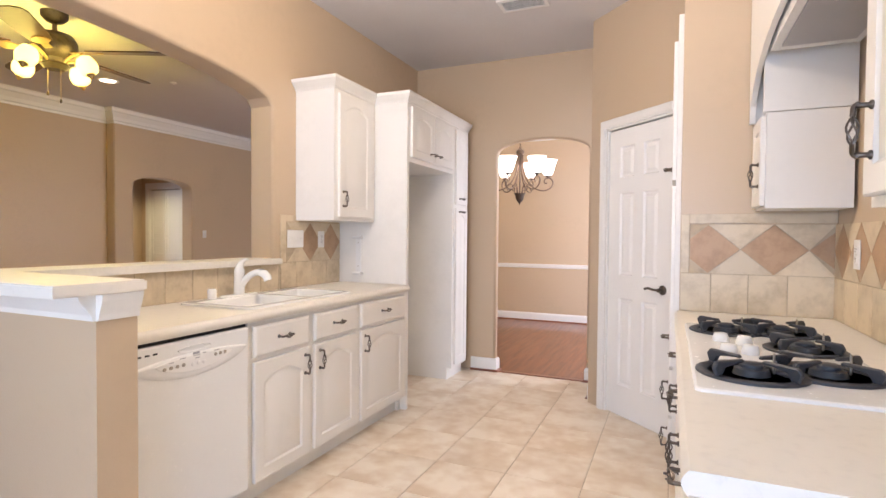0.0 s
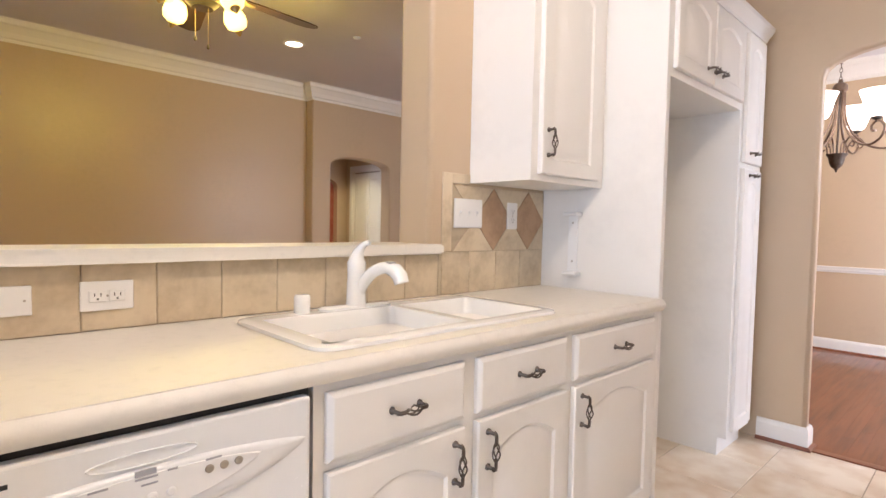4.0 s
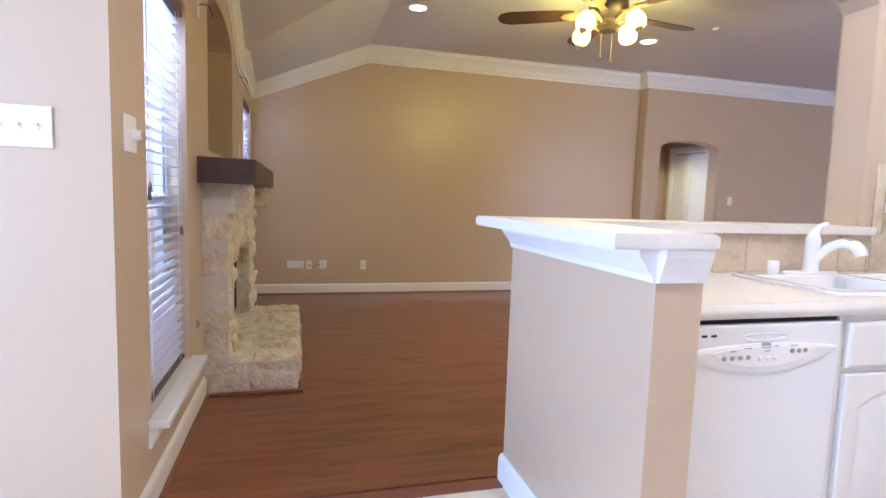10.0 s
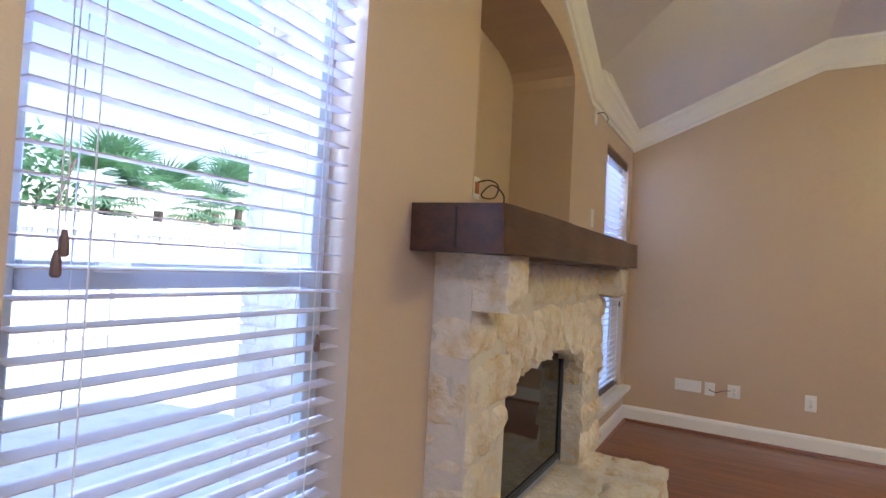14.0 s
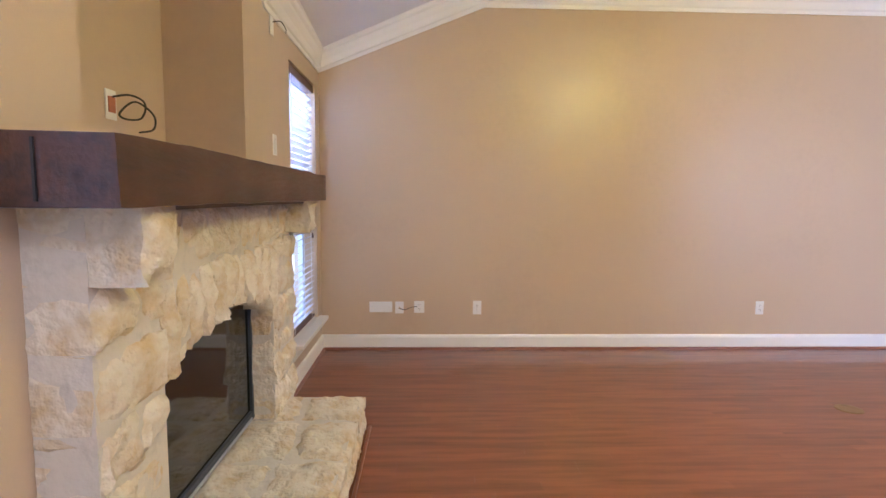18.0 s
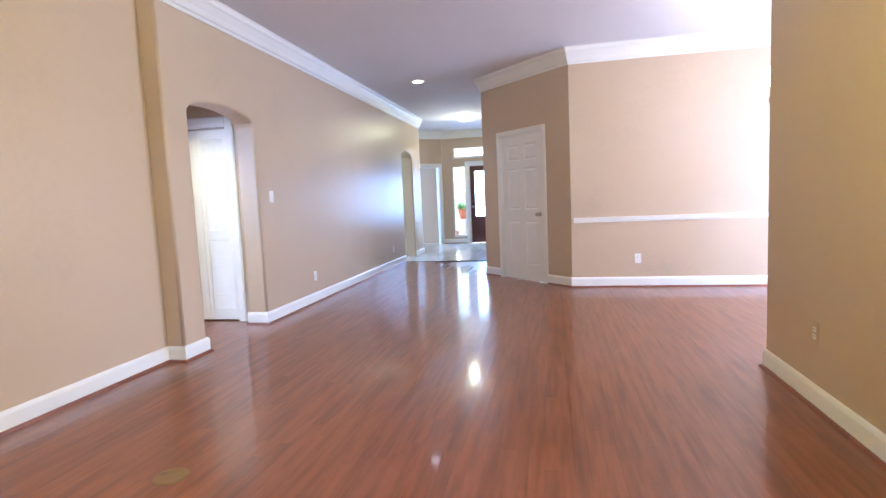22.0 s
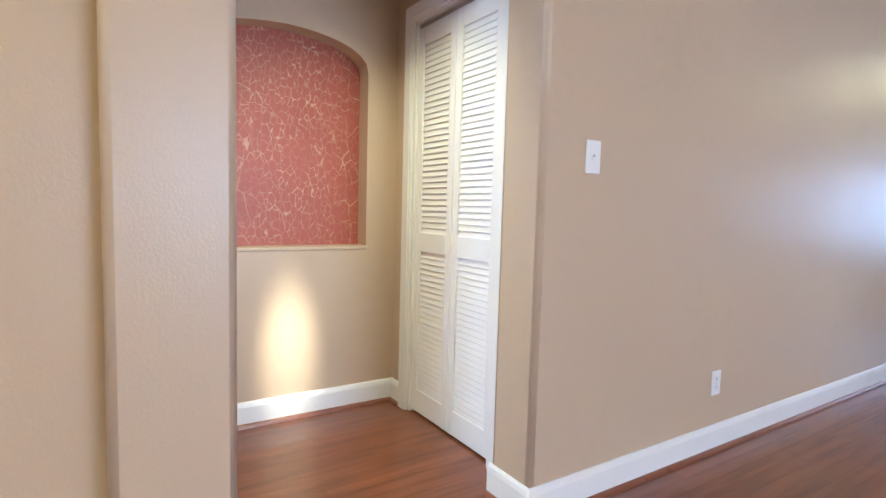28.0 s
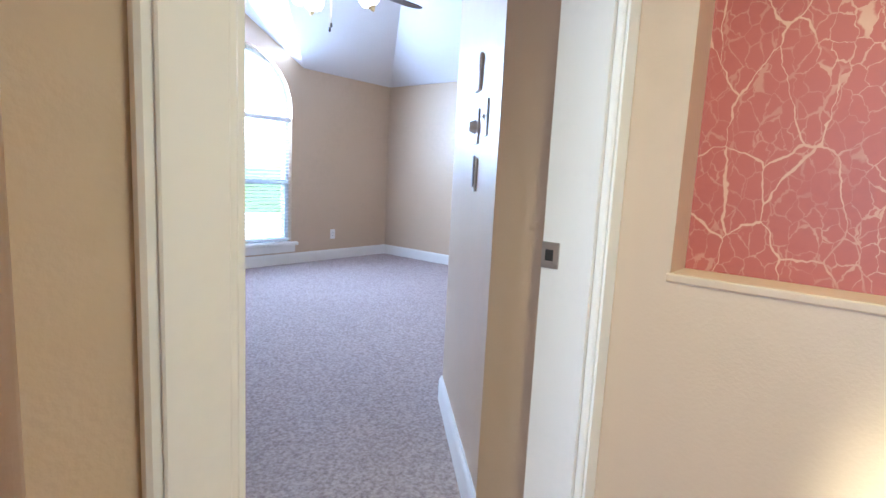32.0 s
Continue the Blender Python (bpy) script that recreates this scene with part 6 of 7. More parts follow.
def ceiling_fan(x, y, ztop, zlow, phase, lit, label, shades=4, size=1.3):
    """zlow: the height of the blades."""
    f = thing("ceiling_fan", label, "ceiling fan", pose(x, y, zlow) @ Matrix.Scale(size, 4))
    h = (ztop - zlow) / size
    smooth(part("canopy", lathe(bmesh.new(), [(0.07, h), (0.068, h - 0.03), (0.045, h - 0.055), (0.02, h - 0.065)], (0, 0, 0), 20), M_BRONZE, f))
    part("down_rod", lathe(bmesh.new(), [(0.012, 0.1), (0.012, h - 0.05)], (0, 0, 0), 12), M_BRONZE, f)
    smooth(part("motor", lathe(bmesh.new(), [(0.03, 0.12), (0.09, 0.10), (0.115, 0.06), (0.115, 0.02), (0.09, -0.02), (0.06, -0.035), (0.06, -0.06), (0.075, -0.075), (0.05, -0.10), (0, -0.10)], (0, 0, 0), 24), M_BRONZE, f), 40)
    for k in range(5):
        a = Matrix.Rotation(radians(phase + 72 * k), 4, "Z")
        bl = part("blade", prism(bmesh.new(), [(0.20, -0.05, 0), (0.30, -0.062, 0), (0.58, -0.07, 0), (0.635, -0.055, 0), (0.66, -0.02, 0), (0.66, 0.02, 0), (0.635, 0.055, 0), (0.58, 0.07, 0), (0.30, 0.062, 0), (0.20, 0.05, 0)], (0, 0, 0.006)), M_BLADE, f)
        bl.matrix_local = a @ Matrix.Rotation(radians(11), 4, "X")
        ir = part("blade_iron", prism(bmesh.new(), [(0.09, -0.02, -0.006), (0.17, -0.018, -0.006), (0.21, -0.045, -0.006), (0.26, -0.03, -0.006), (0.28, 0, -0.006), (0.26, 0.03, -0.006), (0.21, 0.045, -0.006), (0.17, 0.018, -0.006), (0.09, 0.02, -0.006)], (0, 0, 0.006)), M_GOLD, f, "brass blade iron")
        ir.matrix_local = a @ Matrix.Rotation(radians(11), 4, "X")
    splay = pose(0.172, 0, -0.03) @ Matrix.Rotation(radians(-24), 4, "Y")
    for k in range(shades):
        a = Matrix.Rotation(radians(20 + 360 / shades * k), 4, "Z")
        arm = part("lamp_arm", tube(bmesh.new(), curve_points([(0.04, 0, -0.07), (0.09, 0, -0.03), (0.15, 0, -0.01), (0.172, 0, -0.03)], 4), 0.009, 8), M_GOLD, f)
        arm.matrix_local = a
        s = part("shade", lathe(bmesh.new(), [(0.022, 0.0), (0.04, -0.012), (0.054, -0.045), (0.056, -0.07), (0.047, -0.098), (0.025, -0.112), (0.0, -0.115)], (0, 0, 0), 18), lit, f, "glowing amber glass shade")
        s.matrix_local = a @ splay
        smooth(s, 60)
        s.visible_shadow = False
        e = part("finial", lathe(bmesh.new(), [(0.0, -0.142), (0.008, -0.136), (0.016, -0.122), (0.024, -0.115), (0.024, -0.11)], (0, 0, 0), 12), M_GOLD, f)
        e.matrix_local = a @ splay
    for dx, ln in ((0.02, 0.17), (-0.025, 0.13)):
        c = part("pull_chain", lathe(bmesh.new(), [(0.0015, -0.10 - ln), (0.0015, -0.10)], (dx, dx, 0), 5), M_GOLD, f)
        part("chain_fob", lathe(bmesh.new(), [(0.0, -0.125 - ln), (0.007, -0.118 - ln), (0.005, -0.10 - ln), (0, -0.10 - ln)], (dx, dx, 0), 8), M_BRONZE, c)
    return f


ceiling_fan(FANX, FANY, CEIL, 2.67, 25, M_SHADE, "dark ceiling fan with five walnut blades and four lit amber lamps")
v = thing("ceiling_vent", "tan ceiling air vent near the fan", "vent", pose(-4.1, 1.25, CEIL - 0.012))
part("frame", boxed(-0.17, 0.17, -0.11, 0.11, 0, 0.012, 0.003), M_PLATE, v)
for k in range(8):
    shared("slat", sl, v, Matrix.Translation((0, -0.08 + k * 0.0225, -0.002)) @ Matrix.Rotation(radians(35), 4, "X"))

# chandelier
ch = thing("chandelier", "bronze scroll-arm chandelier with six lit white glass shades", "chandelier", pose(-1.85, 6.08, 1.71))
top = CEIL - 1.71
smooth(part("canopy", lathe(bmesh.new(), [(0.065, top), (0.06, top - 0.03), (0.02, top - 0.05)], (0, 0, 0), 18), M_BRONZE, ch))
bm = bmesh.new()
zc = 0.68
i = 0
while zc < top - 0.05:
    a = Matrix.Rotation(radians(90 * (i % 2)), 4, "Z")
    tube(bm, [a @ Vector((0.009 * math.cos(t), 0, zc + 0.02 + 0.022 * math.sin(t))) for t in [2 * math.pi * q / 8 for q in range(9)]], 0.0025, 5)
    zc += 0.034
    i += 1
part("chain", bm, M_BRONZE, ch)
smooth(part("top_cap", lathe(bmesh.new(), [(0.012, 0.70), (0.018, 0.675), (0.042, 0.66), (0.05, 0.64), (0.05, 0.61), (0.04, 0.60)][::-1], (0, 0, 0), 20), M_ARM, ch), 40)
smooth(part("rod", lathe(bmesh.new(), [(0.008, 0.10), (0.008, 0.61)], (0, 0, 0), 10), M_BRONZE, ch))
smooth(part("bowl", lathe(bmesh.new(), [(0.0, -0.02), (0.008, -0.005), (0.012, 0.01), (0.035, 0.03), (0.048, 0.06), (0.055, 0.10), (0.07, 0.118), (0.072, 0.126), (0.03, 0.128)], (0, 0, 0), 20), M_BRONZE, ch), 40)
for k in range(6):
    a = Matrix.Rotation(radians(60 * k + 20), 4, "Z")
    pts = [(0.030, 0, 0.61), (0.034, 0, 0.50), (0.05, 0, 0.38), (0.10, 0, 0.27), (0.19, 0, 0.185), (0.29, 0, 0.16), (0.37, 0, 0.19), (0.405, 0, 0.25), (0.385, 0, 0.30), (0.34, 0, 0.318), (0.30, 0, 0.29), (0.305, 0, 0.255), (0.335, 0, 0.25)]
    arm = part("arm", tube(bmesh.new(), curve_points(pts, 4), 0.0085, 7), M_ARM, ch, "bronzed scrolled arm")
    arm.matrix_local = a
    smooth(arm, 60)
    pts = [(0.06, 0, 0.125), (0.075, 0, 0.20), (0.12, 0, 0.245), (0.16, 0, 0.215), (0.15, 0, 0.17), (0.12, 0, 0.175)]
    sc = part("scroll", tube(bmesh.new(), curve_points(pts, 4), 0.006, 6), M_ARM, ch)
    sc.matrix_local = a
    smooth(sc, 60)
    h = part("candle_cup", lathe(bmesh.new(), [(0.008, 0.31), (0.012, 0.325), (0.035, 0.335), (0.037, 0.35), (0.02, 0.36)], (0.34, 0, 0), 14), M_BRONZE, ch)
    h.matrix_local = a
    s = part("shade", lathe(bmesh.new(), [(0.035, 0.345), (0.055, 0.36), (0.075, 0.41), (0.088, 0.47), (0.112, 0.535), (0.108, 0.535), (0.082, 0.47), (0.068, 0.41), (0.04, 0.365)], (0.34, 0, 0), 20), M_CSHADE, ch, "glowing white bell glass shade")
    s.matrix_local = a
    smooth(s, 60)
    s.visible_shadow = False
# foyer lamp
fl = thing("flush_light", "lit glass dome flush ceiling light in the foyer", "ceiling light", pose(-5.94, 12.4, CEIL))
part("base", lathe(bmesh.new(), [(0.12, 0), (0.12, -0.02), (0.1, -0.03)], (0, 0, 0), 20), M_PEWTER, fl)
s = smooth(part("dome", lathe(bmesh.new(), [(0.15, -0.03), (0.155, -0.05), (0.13, -0.085), (0.07, -0.11), (0, -0.115)], (0, 0, 0), 22), M_DOME, fl))
s.visible_shadow = False



# ---- foyer ----
bm = casing(bmesh.new(), 0.92, 2.06, orient(-6.27, 14.8, 0, -90), 0.10, 0.02)
jamb(bm, 0.92, 2.06, 0.15, orient(-6.27, 14.8, 0, -90))
structure("trim_front_door", bm, M_TRIM, "wide cream front door casing", "trim")
fd = thing("door_front", "closed mahogany front door with a tall glass light", "door", orient(-6.252, 14.85, 0.012, -90), kind="structure")
dwid, dhei = 0.884, 2.03
bm = boxed(0, 0.11, 0, dhei, -0.045, 0, 0.003)
box(bm, dwid - 0.11, dwid, 0, dhei, -0.045, 0, 0.003)
for a, b in ((0, 0.2), (0.56, 0.68), (1.90, dhei)):
    box(bm, 0.11, dwid - 0.11, a, b, -0.044, -0.001, 0.003)
box(bm, dwid / 2 - 0.05, dwid / 2 + 0.05, 0.2, 0.56, -0.044, -0.001, 0.003)
part("leaf", bm, M_MAHOG, fd)
for a, b in ((0.11, dwid / 2 - 0.05), (dwid / 2 + 0.05, dwid - 0.11)):
    part("panel", boxed(a, b, 0.2, 0.56, -0.035, -0.012), M_MAHOG, fd)
    part("raised_panel", boxed(a + 0.035, b - 0.035, 0.235, 0.525, -0.014, -0.004, 0.006), M_MAHOG, fd)
p = part("glass", boxed(0.11, dwid - 0.11, 0.68, 1.90, -0.027, -0.021), M_FROST, fd, "bright bevelled glass")
p.visible_shadow = False
bm = bmesh.new()
for a, b, c, d2 in ((0.10, 0.125, 0.67, 1.91), (dwid - 0.125, dwid - 0.10, 0.67, 1.91), (0.125, dwid - 0.125, 0.67, 0.695), (0.125, dwid - 0.125, 1.885, 1.91)):
    box(bm, a, b, c, d2, -0.001, 0.012, 0.004)
part("glass_stop", bm, M_MAHOG, fd)
knob(fd, 0.06, 0.95)
smooth(part("deadbolt", lathe(bmesh.new(), [(0.03, 0), (0.028, 0.008), (0.012, 0.012), (0.012, 0.02), (0, 0.02)], (0.06, 1.10, 0), 16), M_BRONZE, fd))


def fixed_light(name, label, x0, x1, z0, z1, bars=0):
    w = thing(name, label, "window", pose(0, 0, 0), kind="structure")
    bm = boxed(x0, x0 + 0.02, 14.84, 14.9, z0, z1)
    box(bm, x1 - 0.02, x1, 14.84, 14.9, z0, z1)
    box(bm, x0 + 0.02, x1 - 0.02, 14.84, 14.9, z0, z0 + 0.02)
    box(bm, x0 + 0.02, x1 - 0.02, 14.84, 14.9, z1 - 0.02, z1)
    part("window_frame", bm, M_TRIM, w)
    p = part("pane", boxed(x0 + 0.02, x1 - 0.02, 14.868, 14.872, z0 + 0.02, z1 - 0.02), M_GLASS, w)
    p.visible_shadow = False
    part("window_sill", boxed(x0 - 0.02, x1 + 0.02, 14.775, 14.8, z0 - 0.03, z0, 0.004), M_TRIM, w)
    return w


fixed_light("window_side_light", "tall narrow side light beside the front door", -6.71, -6.375, 0.2, 2.04)
fixed_light("window_transom", "long transom window over the front door", -6.67, -5.36, 2.28, 2.53)
mf = Matrix(((-ft.x, 0, -ft.y, FA.x + ft.x * 0.95), (-ft.y, 0, ft.x, FA.y + ft.y * 0.95), (0, 1, 0, 0), (0, 0, 0, 1)))
bm = casing(bmesh.new(), 0.85, 2.05, mf, 0.09)
jamb(bm, 0.85, 2.05, 0.12, mf)
structure("trim_study_door", bm, M_TRIM, "white study doorway casing", "trim")
w = thing("window_study", "bright study window", "window", pose(0, 0, 0), kind="structure")
bm = boxed(-10.5, -10.44, 13.3, 13.35, 0.5, 2.1)
box(bm, -10.5, -10.44, 14.75, 14.8, 0.5, 2.1)
for z in (0.5, 1.28, 2.05):
    box(bm, -10.5, -10.44, 13.35, 14.75, z, z + 0.05)
part("window_frame", bm, M_VINYL, w)
bm = boxed(-10.6, -8.05, 11.6, 15.2, -0.002, 0.004)
structure("floor_study", bm, M_CARPET, "grey study carpet", "carpet")

# ---- bedroom ----
w = thing("window_bedroom", "tall white arched bedroom window", "window", pose(0, 0, 0), kind="structure")
cx, r = -9.94, 0.65
bm = boxed(cx - r, cx - r + 0.045, BS - 0.12, BS - 0.06, 0.25, 1.63)
box(bm, cx + r - 0.045, cx + r, BS - 0.12, BS - 0.06, 0.25, 1.63)
for z in (0.25, 0.88, 1.58):
    box(bm, cx - r + 0.045, cx + r - 0.045, BS - 0.12, BS - 0.06, z, z + 0.05)
box(bm, cx - 0.025, cx + 0.025, BS - 0.12, BS - 0.07, 0.30, 1.58)
ring = []
for k in range(25):
    a = math.pi * k / 24
    ring.append((cx - r * math.cos(a), BS - 0.12, 1.63 + r * math.sin(a) ** 0.85))
for k in range(24, -1, -1):
    a = math.pi * k / 24
    ring.append((cx - (r - 0.045) * math.cos(a), BS - 0.12, 1.63 + (r - 0.045) * math.sin(a) ** 0.85))
prism(bm, ring, (0, 0.06, 0))
part("window_frame", bm, M_VINYL, w)
p = part("pane", boxed(cx - r + 0.04, cx + r - 0.04, BS - 0.092, BS - 0.088, 0.29, 1.63), M_GLASS, w)
p.visible_shadow = False
bm = boxed(cx - r - 0.06, cx + r + 0.06, BS - 0.001, BS + 0.06, 0.22, 0.255, 0.005)
box(bm, cx - r, cx + r, BS - 0.06, BS, 0.22, 0.255)
box(bm, cx - r - 0.045, cx + r + 0.045, BS, BS + 0.018, 0.14, 0.22, 0.004)
part("window_sill", bm, M_TRIM, w)
b = thing("window_blind", "white blind across the lower bedroom window", "blind", pose(0, 0, 0), "window blinds")
part("head_rail", boxed(cx - r + 0.01, cx + r - 0.01, BS - 0.05, BS - 0.01, 1.55, 1.60, 0.003), M_WHITEBLIND, b)
part("bottom_rail", boxed(cx - r + 0.01, cx + r - 0.01, BS - 0.05, BS - 0.01, 0.275, 0.292, 0.003), M_WHITEBLIND, b)
me = mesh_of("slat", boxed(cx - r + 0.012, cx + r - 0.012, -0.02, 0.02, -0.001, 0.001), M_WHITEBLIND)
for k in range(32):
    shared("slat", me, b, Matrix.Translation((0, BS - 0.03, 0.325 + k * 0.038)) @ Matrix.Rotation(radians(14), 4, "X"))
plate("outlet", "white duplex outlet on the bedroom wall", orient(-11.17, BS, 0.31, 90), 0.07, 0.115, SOCK)
plate("outlet", "white duplex outlet on the bedroom wall", orient(BW, 1.42, 0.33, 0), 0.07, 0.115, SOCK)
bt = (S1 - S0).normalized()


def on_slant(d, z):
    q = S0 + bt * d
    n = Vector((-bt.y, bt.x)) * -1
    if n.x < 0:
        n = -n
    return Matrix(((bt.x * -1, 0, n.x, q.x), (bt.y * -1, 0, n.y, q.y), (0, 1, 0, z), (0, 0, 0, 1)))


al = thing("alarm_keypad", "beige alarm keypad on the slanting bedroom wall", "keypad", on_slant(0.43, 1.41))
part("case", boxed(-0.04, 0.04, -0.06, 0.06, 0, 0.012, 0.005, 2), M_PLATE, al)
part("door_flap", boxed(-0.035, 0.035, 0.0, 0.05, 0.012, 0.014, 0.001), M_PLATE, al)
plate("light_switch", "white dimmer plate on the slanting bedroom wall", on_slant(0.43, 1.235), 0.07, 0.115, [("dial", 0, 0)])
plate("light_switch", "white light switch on the slanting bedroom wall", on_slant(0.28, 1.25), 0.07, 0.115, [("toggle", 0, 0)])
rc = thing("remote_cradle", "narrow grey fan remote in its wall cradle", "remote", on_slant(0.41, 1.08))
part("cradle", boxed(-0.018, 0.018, -0.06, 0.05, 0, 0.008, 0.003), M_PLATE, rc)
part("remote", boxed(-0.012, 0.012, -0.045, 0.06, 0.008, 0.014, 0.003), M_GREYP, rc)
ceiling_fan(-9.6, 2.0, CEIL, 2.40, 33, M_BED, "dark bedroom ceiling fan with a lit glass lamp", 3)
sd = thing("smoke_detector", "small dark ceiling sprinkler in the bedroom", "sprinkler", pose(-10.3, 1.7, CEIL))
part("disc", lathe(bmesh.new(), [(0.03, 0), (0.02, -0.012), (0, -0.015)], (0, 0, 0), 12), M_BRONZE, sd)

# ---- outside ----
bm = bmesh.new()
bmesh.ops.create_grid(bm, x_segments=8, y_segments=8, size=400)
for v in bm.verts:
    v.co.z = -0.16
structure("ground", bm, M_GRASS, "lawn that runs out to the horizon", "ground")
bm = boxed(-9, -3, 15.0, 19, -0.15, -0.02, 0.01)
structure("pavement_porch", bm, M_CONC, "pale concrete porch", "pavement")
bm = boxed(-9, -3, 15.0, 17.2, 2.75, 2.9)
structure("porch_roof", bm, M_TRIM, "white porch ceiling", "porch")
bm = boxed(-9.5, 1.5, -6.28, -3.25, -0.15, -0.03, 0.01)
box(bm, -9.5, -2.5, -3.25, -0.8, -0.15, -0.03)
# paving added here so the ground outside the bedroom window looks bright white
box(bm, -14.5, -9.5, -6.28, -0.7, -0.15, -0.03)
structure("pavement_patio", bm, M_CONC, "pale concrete patio", "pavement")
bm = boxed(-5.62, -5.52, -1.51, SY - 0.18, -0.15, 4.4)
box(bm, -4.06, -3.965, -1.51, SY - 0.18, -0.15, 4.4)
box(bm, -5.52, -4.06, -1.51, -1.42, -0.15, 4.4)
for row in range(36):
    for k in range(-1, 4):
        y0, y1 = max(-1.525, -1.525 + k * 0.21 + 0.105 * (row % 2)), min(SY - 0.19, -1.525 + (k + 1) * 0.21 + 0.105 * (row % 2) - 0.01)
        if y1 - y0 > 0.02:
            box(bm, -3.97, -3.9605, y0, y1, -0.14 + row * 0.077, -0.073 + row * 0.077)
structure("wall_chimney", bm, M_PALEBRICK, "pale brick chimney outside the living room", "chimney")
bm = boxed(-7.2, KB, -1.25, SY - 0.182, 2.63, 2.70)
box(bm, -7.2, KB, -1.28, -1.25, 2.60, 2.80)
structure("eave", bm, M_TRIM, "white roof eave above the living room windows", "eave")
fence = thing("fence", "weathered board fence along the yard", "fence", pose(-9, -6.3, -0.16))
rngf = random.Random(3)
bme = mesh_of("board", boxed(0.004, 0.136, 0, 0.018, 0.03, 1.74, 0.003), M_FENCE)
for k in range(100):
    ob = shared("board", bme, fence, Matrix.Translation((k * 0.14 - 4, 0, rngf.uniform(-0.015, 0.015))))
for z in (0.35, 0.95, 1.55):
    part("rail", boxed(-4, 10, 0.018, 0.056, z, z + 0.09, 0.003), M_FENCE, fence)
for k in range(7):
    part("post", boxed(-4 + k * 2.3, -3.91 + k * 2.3, 0.018, 0.11, 0, 1.66, 0.004), M_FENCE, fence)


def fan_palm(x, y, h, seed):
    rp = random.Random(seed)
    p = thing("palm", "green fan palm behind the fence", "palm", pose(x, y, -0.16), "yard plants")
    part("trunk", tube(bmesh.new(), curve_points([(0, 0, 0), (0.03, 0, h * 0.5), (0, 0.02, h)], 5), 0.09, 9, [1 - 0.03 * k for k in range(11)]), M_BARK, p)
    verts, faces = [], []
    for k in range(26):
        a, e = rp.uniform(0, 2 * math.pi), rp.uniform(-0.4, 1.2)
        c = Vector((math.cos(a) * math.cos(e), math.sin(a) * math.cos(e), math.sin(e))) * rp.uniform(0.45, 0.7) + Vector((0, 0, h))
        out = (c - Vector((0, 0, h))).normalized()
        side = out.cross(Vector((0, 0, 1))).normalized()
        up = side.cross(out)
        for j in range(15):
            t = (j / 14 - 0.5) * 2.5
            d2 = (out * math.cos(t) + side * math.sin(t)).normalized()
            ln = 0.5 * (0.75 + 0.25 * math.cos(t)) * rp.uniform(0.85, 1.1)
            s2 = d2.cross(up).normalized() * 0.018
            n = len(verts)
            verts += [c - s2 * 0.3, c + d2 * ln * 0.5 + s2, c + d2 * ln - up * 0.1, c + d2 * ln * 0.5 - s2]
            faces.append((n, n + 1, n + 2, n + 3))
    me = bpy.data.meshes.new("crown")
    me.from_pydata(verts, [], faces)
    me.materials.append(M_LEAF)
    shared("crown", me, p)


def shrub(x, y, h, r, seed, name="shrub", label="leafy green shrub behind the fence"):
    rp = random.Random(seed)
    s = thing(name, label, "shrub", pose(x, y, -0.16), "yard plants")
    bm = bmesh.new()
    for k in range(5):
        a = 1.256 * k
        tube(bm, curve_points([(0, 0, 0), (r * 0.3 * math.cos(a), r * 0.3 * math.sin(a), h * 0.5), (r * 0.6 * math.cos(a), r * 0.6 * math.sin(a), h * 0.85)], 3), 0.02, 5)
    part("stems", bm, M_BARK, s)
    verts, faces = [], []
    for k in range(900):
        a, e, q = rp.uniform(0, 6.283), rp.uniform(-0.9, 1.5), rp.uniform(0.35, 1) ** 0.5
        lump = 0.75 + 0.35 * noise.noise(Vector((math.cos(a) * 2, math.sin(a) * 2, e * 2 + seed)))
        c = Vector((math.cos(a) * math.cos(e) * r, math.sin(a) * math.cos(e) * r, h * 0.62 + math.sin(e) * h * 0.42)) * 1
        c = Vector((c.x * q * lump, c.y * q * lump, h * 0.55 + (c.z - h * 0.55) * q * lump))
        d2 = Vector((rp.uniform(-1, 1), rp.uniform(-1, 1), rp.uniform(-0.6, 1))).normalized()
        s2 = d2.orthogonal().normalized() * 0.035
        n = len(verts)
        verts += [c, c + d2 * 0.06 + s2, c + d2 * 0.13, c + d2 * 0.06 - s2]
        faces.append((n, n + 1, n + 2, n + 3))
    me = bpy.data.meshes.new("crown")
    me.from_pydata(verts, [], faces)
    me.materials.append(M_LEAF)
    shared("crown", me, s)


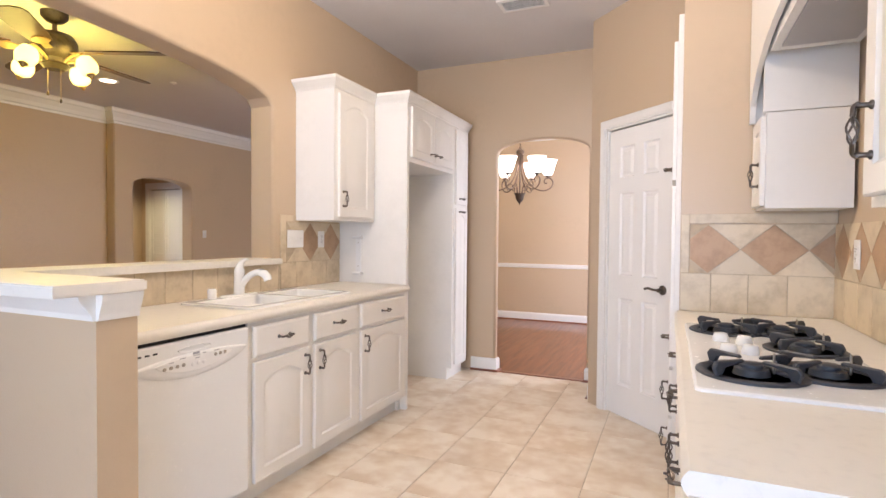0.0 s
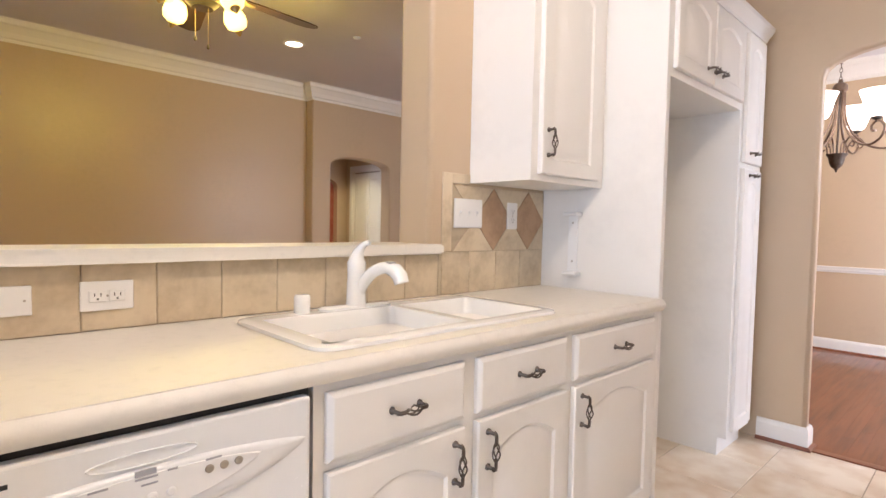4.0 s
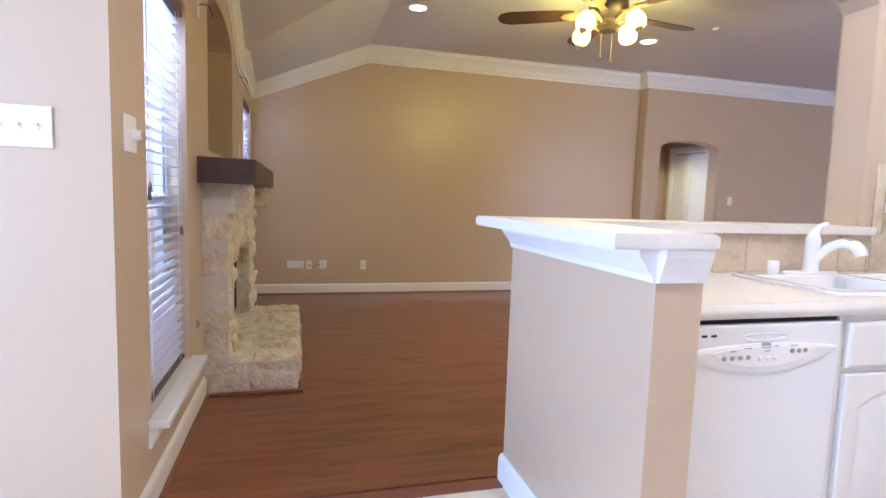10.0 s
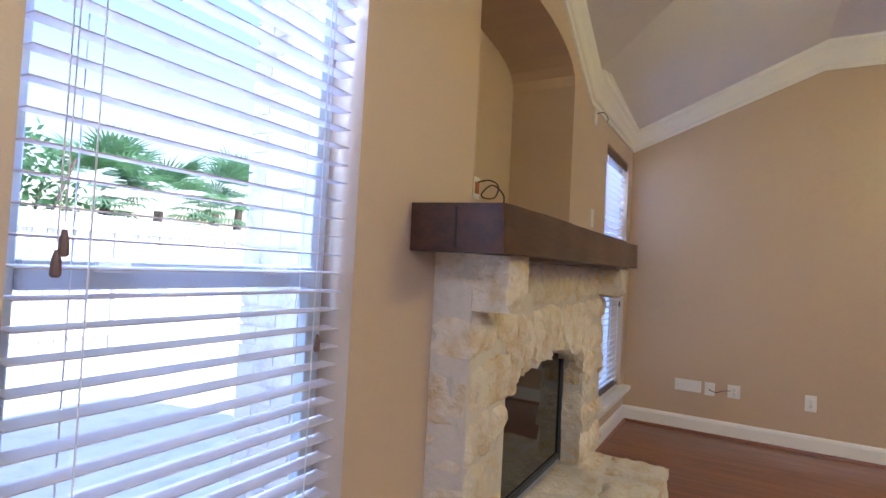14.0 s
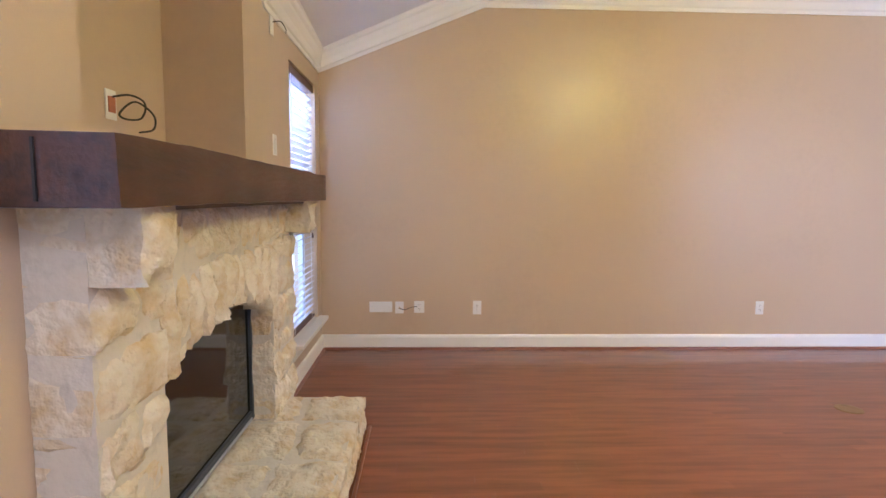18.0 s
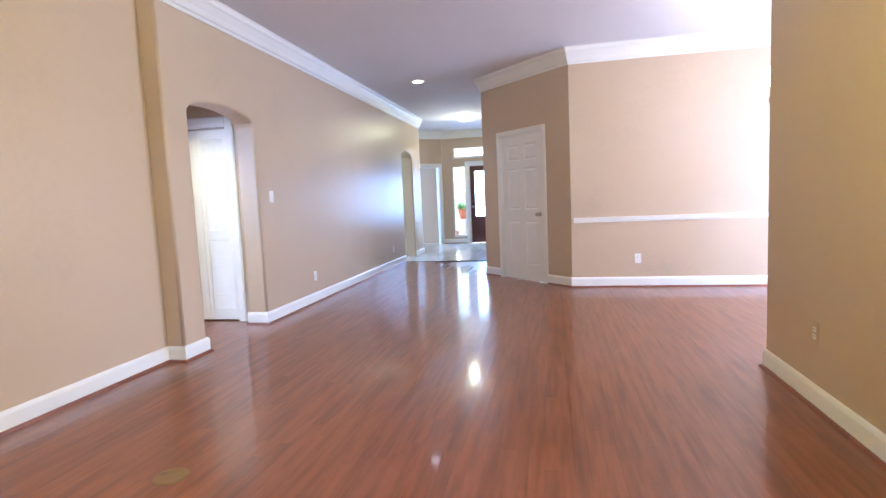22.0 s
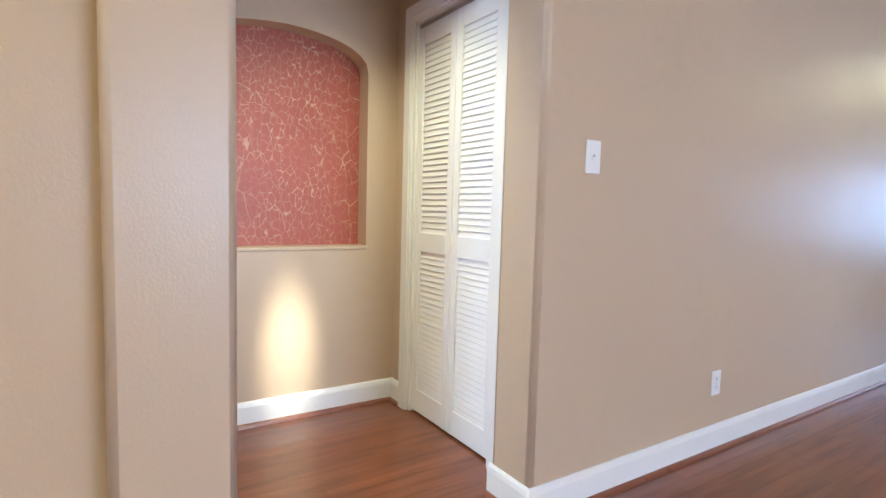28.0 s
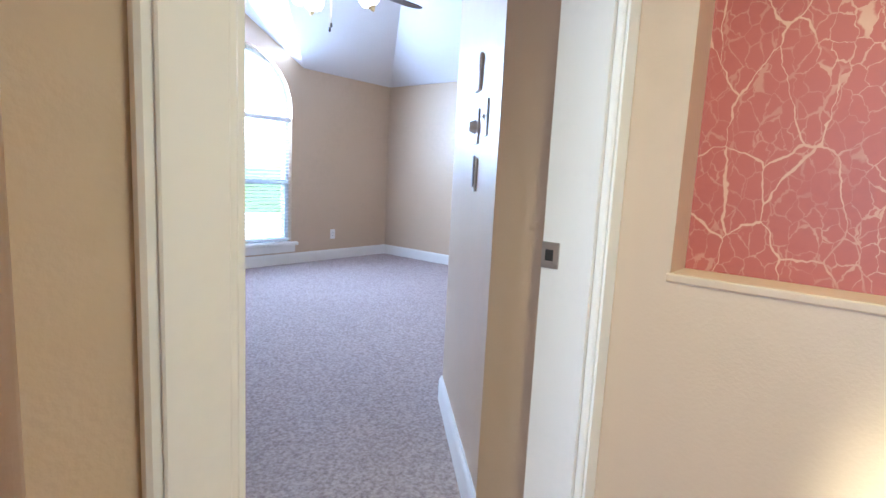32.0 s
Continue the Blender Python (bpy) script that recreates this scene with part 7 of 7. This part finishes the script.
for x, y, h, seed in ((-7.2, -7.4, 1.95, 2), (-6.55, -7.6, 2.1, 5), (-8.1, -7.3, 2.0, 7), (-8.8, -7.6, 2.3, 17)):
    fan_palm(x, y, h, seed)
shrub(-3.4, -7.2, 2.5, 0.9, 8)
shrub(-5.4, -7.4, 2.9, 1.0, 9)
shrub(-4.4, -7.8, 3.1, 1.1, 14)
shrub(-9.6, -3.2, 1.0, 0.8, 11, "shrub", "low green shrub under the bedroom window")
shrub(-10.6, -3.4, 1.1, 0.8, 12, "shrub", "low green shrub under the bedroom window")
for x, z0, lab in ((-7.15, 0.0, "terracotta pot on the porch"), (-6.95, 0.62, "potted plant on a porch stand")):
    pt = thing("flower_pot", lab, "pot", pose(x + 0.26, 16.2, -0.02 + z0))
    smooth(part("pot", lathe(bmesh.new(), [(0.10, 0), (0.15, 0.24), (0.165, 0.24), (0.165, 0.28), (0.14, 0.28), (0.13, 0.25)], (0, 0, 0), 16), M_POT, pt))
    if z0:
        part("stand", boxed(-0.15, 0.15, -0.15, 0.15, -z0, 0.0, 0.01), M_FENCE, pt)
        vs, fs = [], []
        rp = random.Random(1)
        for k in range(90):
            d2 = Vector((rp.uniform(-1, 1), rp.uniform(-1, 1), rp.uniform(0.2, 1))).normalized()
            c = Vector((0, 0, 0.26)) + d2 * rp.uniform(0.02, 0.16)
            s2 = d2.orthogonal().normalized() * 0.025
            n = len(vs)
            vs += [c, c + d2 * 0.06 + s2, c + d2 * 0.12, c + d2 * 0.06 - s2]
            fs.append((n, n + 1, n + 2, n + 3))
        me = bpy.data.meshes.new("plant")
        me.from_pydata(vs, [], fs)
        me.materials.append(M_LEAF)
        shared("plant", me, pt)



# ---- floor pieces ----
def planks():
    w, ln = 0.066, 0.86
    rng = random.Random(4)
    near, rest = [], []
    x = -8.35
    row = 0
    while x < 1.15:
        y = -0.7 - rng.random() * ln
        while y < 10.79:
            a, b = max(y, -0.7), min(y + ln, 10.79)
            c = (x + w / 2, (a + b) / 2)
            ok = b - a > 0.03 and (c[0] < KB - 0.02 and (c[0] > -7.3 or 4.2 < c[1] < 5.8) or b > AY + 0.06)
            ok = ok and (a < NY + 0.05 or (c[0] < -4.0 and c[1] - NY < -c[0] - 3.6 and (c[1] < 9.2 or c[0] < -5.0)))
            if ok:
                if c[0] > KB - 0.02:
                    a = max(a, AY + 0.03)
                (near if -6.2 < c[0] < -4.6 and 2.4 < c[1] < 6.4 and len(near) < 300 else rest).append((x, a, b))
            y += ln
        x += w
        row += 1
    full = mesh_of("plank", box(bmesh.new(), 0.0003, w - 0.0003, 0.0003, ln - 0.0003, -0.012, 0), M_WOOD)
    for x, a, b in near:
        ob = shared("plank", full, floor_wood)
        ob.location = (x, a, 0)
        ob.scale = (1, (b - a) / ln, 1)
    verts, faces = [], []
    for x, a, b in rest:
        k = len(verts)
        g = 0.0003
        verts += [(x + g, a + g, -0.012), (x + w - g, a + g, -0.012), (x + w - g, b - g, -0.012), (x + g, b - g, -0.012), (x + g, a + g, 0), (x + w - g, a + g, 0), (x + w - g, b - g, 0), (x + g, b - g, 0)]
        faces += [(k + 4, k + 5, k + 6, k + 7), (k, k + 1, k + 5, k + 4), (k + 1, k + 2, k + 6, k + 5), (k + 2, k + 3, k + 7, k + 6), (k + 3, k, k + 4, k + 7)]
    me = bpy.data.meshes.new("planks")
    me.from_pydata(verts, [], faces)
    me.materials.append(M_WOOD)
    ob = new("planks", me)
    ob.parent = floor_wood
    ob["kind"] = "stuff"


planks()


def tiles(parent, mat, x0, x1, y0, y1, pitch, ox, oy, gap=0.004):
    me = mesh_of("tile", box(bmesh.new(), gap / 2, pitch - gap / 2, gap / 2, pitch - gap / 2, -0.01, 0, 0.0015), mat)
    i0, i1 = math.floor((x0 - ox) / pitch), math.ceil((x1 - ox) / pitch)
    j0, j1 = math.floor((y0 - oy) / pitch), math.ceil((y1 - oy) / pitch)
    for i in range(i0, i1):
        for j in range(j0, j1):
            a, b = max(x0, ox + i * pitch), min(x1, ox + (i + 1) * pitch)
            c, d = max(y0, oy + j * pitch), min(y1, oy + (j + 1) * pitch)
            if b - a > 0.02 and d - c > 0.02:
                ob = shared("tile", me, parent)
                ob.location = (a, c, 0)
                ob.scale = ((b - a) / pitch, (d - c) / pitch, 1)


tiles(floor_tile, M_TILE, KB + 0.05, 0.95, -3.0, AY + 0.02, 0.41, -0.52, 2.06)
tiles(floor_foyer, M_FTILE, -8.05, -5.02, 10.84, 14.95, 0.42, -7.0, 11.0)
bm = boxed(-1.655, -0.80, AY - 0.01, AY + 0.05, -0.004, 0.007, 0.003)
structure("threshold", bm, M_SHOE, "cherry wood threshold strip", "threshold")
bm = boxed(KB - 0.005, KB + 0.07, SY, 0.93, -0.006, 0.006, 0.003)
structure("threshold_living", bm, M_SHOE, "cherry wood threshold strip", "threshold")
bm = boxed(-7.0, -5.15, 10.79, 10.835, -0.006, 0.006, 0.003)
structure("threshold_foyer", bm, M_SLOT, "dark threshold strip", "threshold")
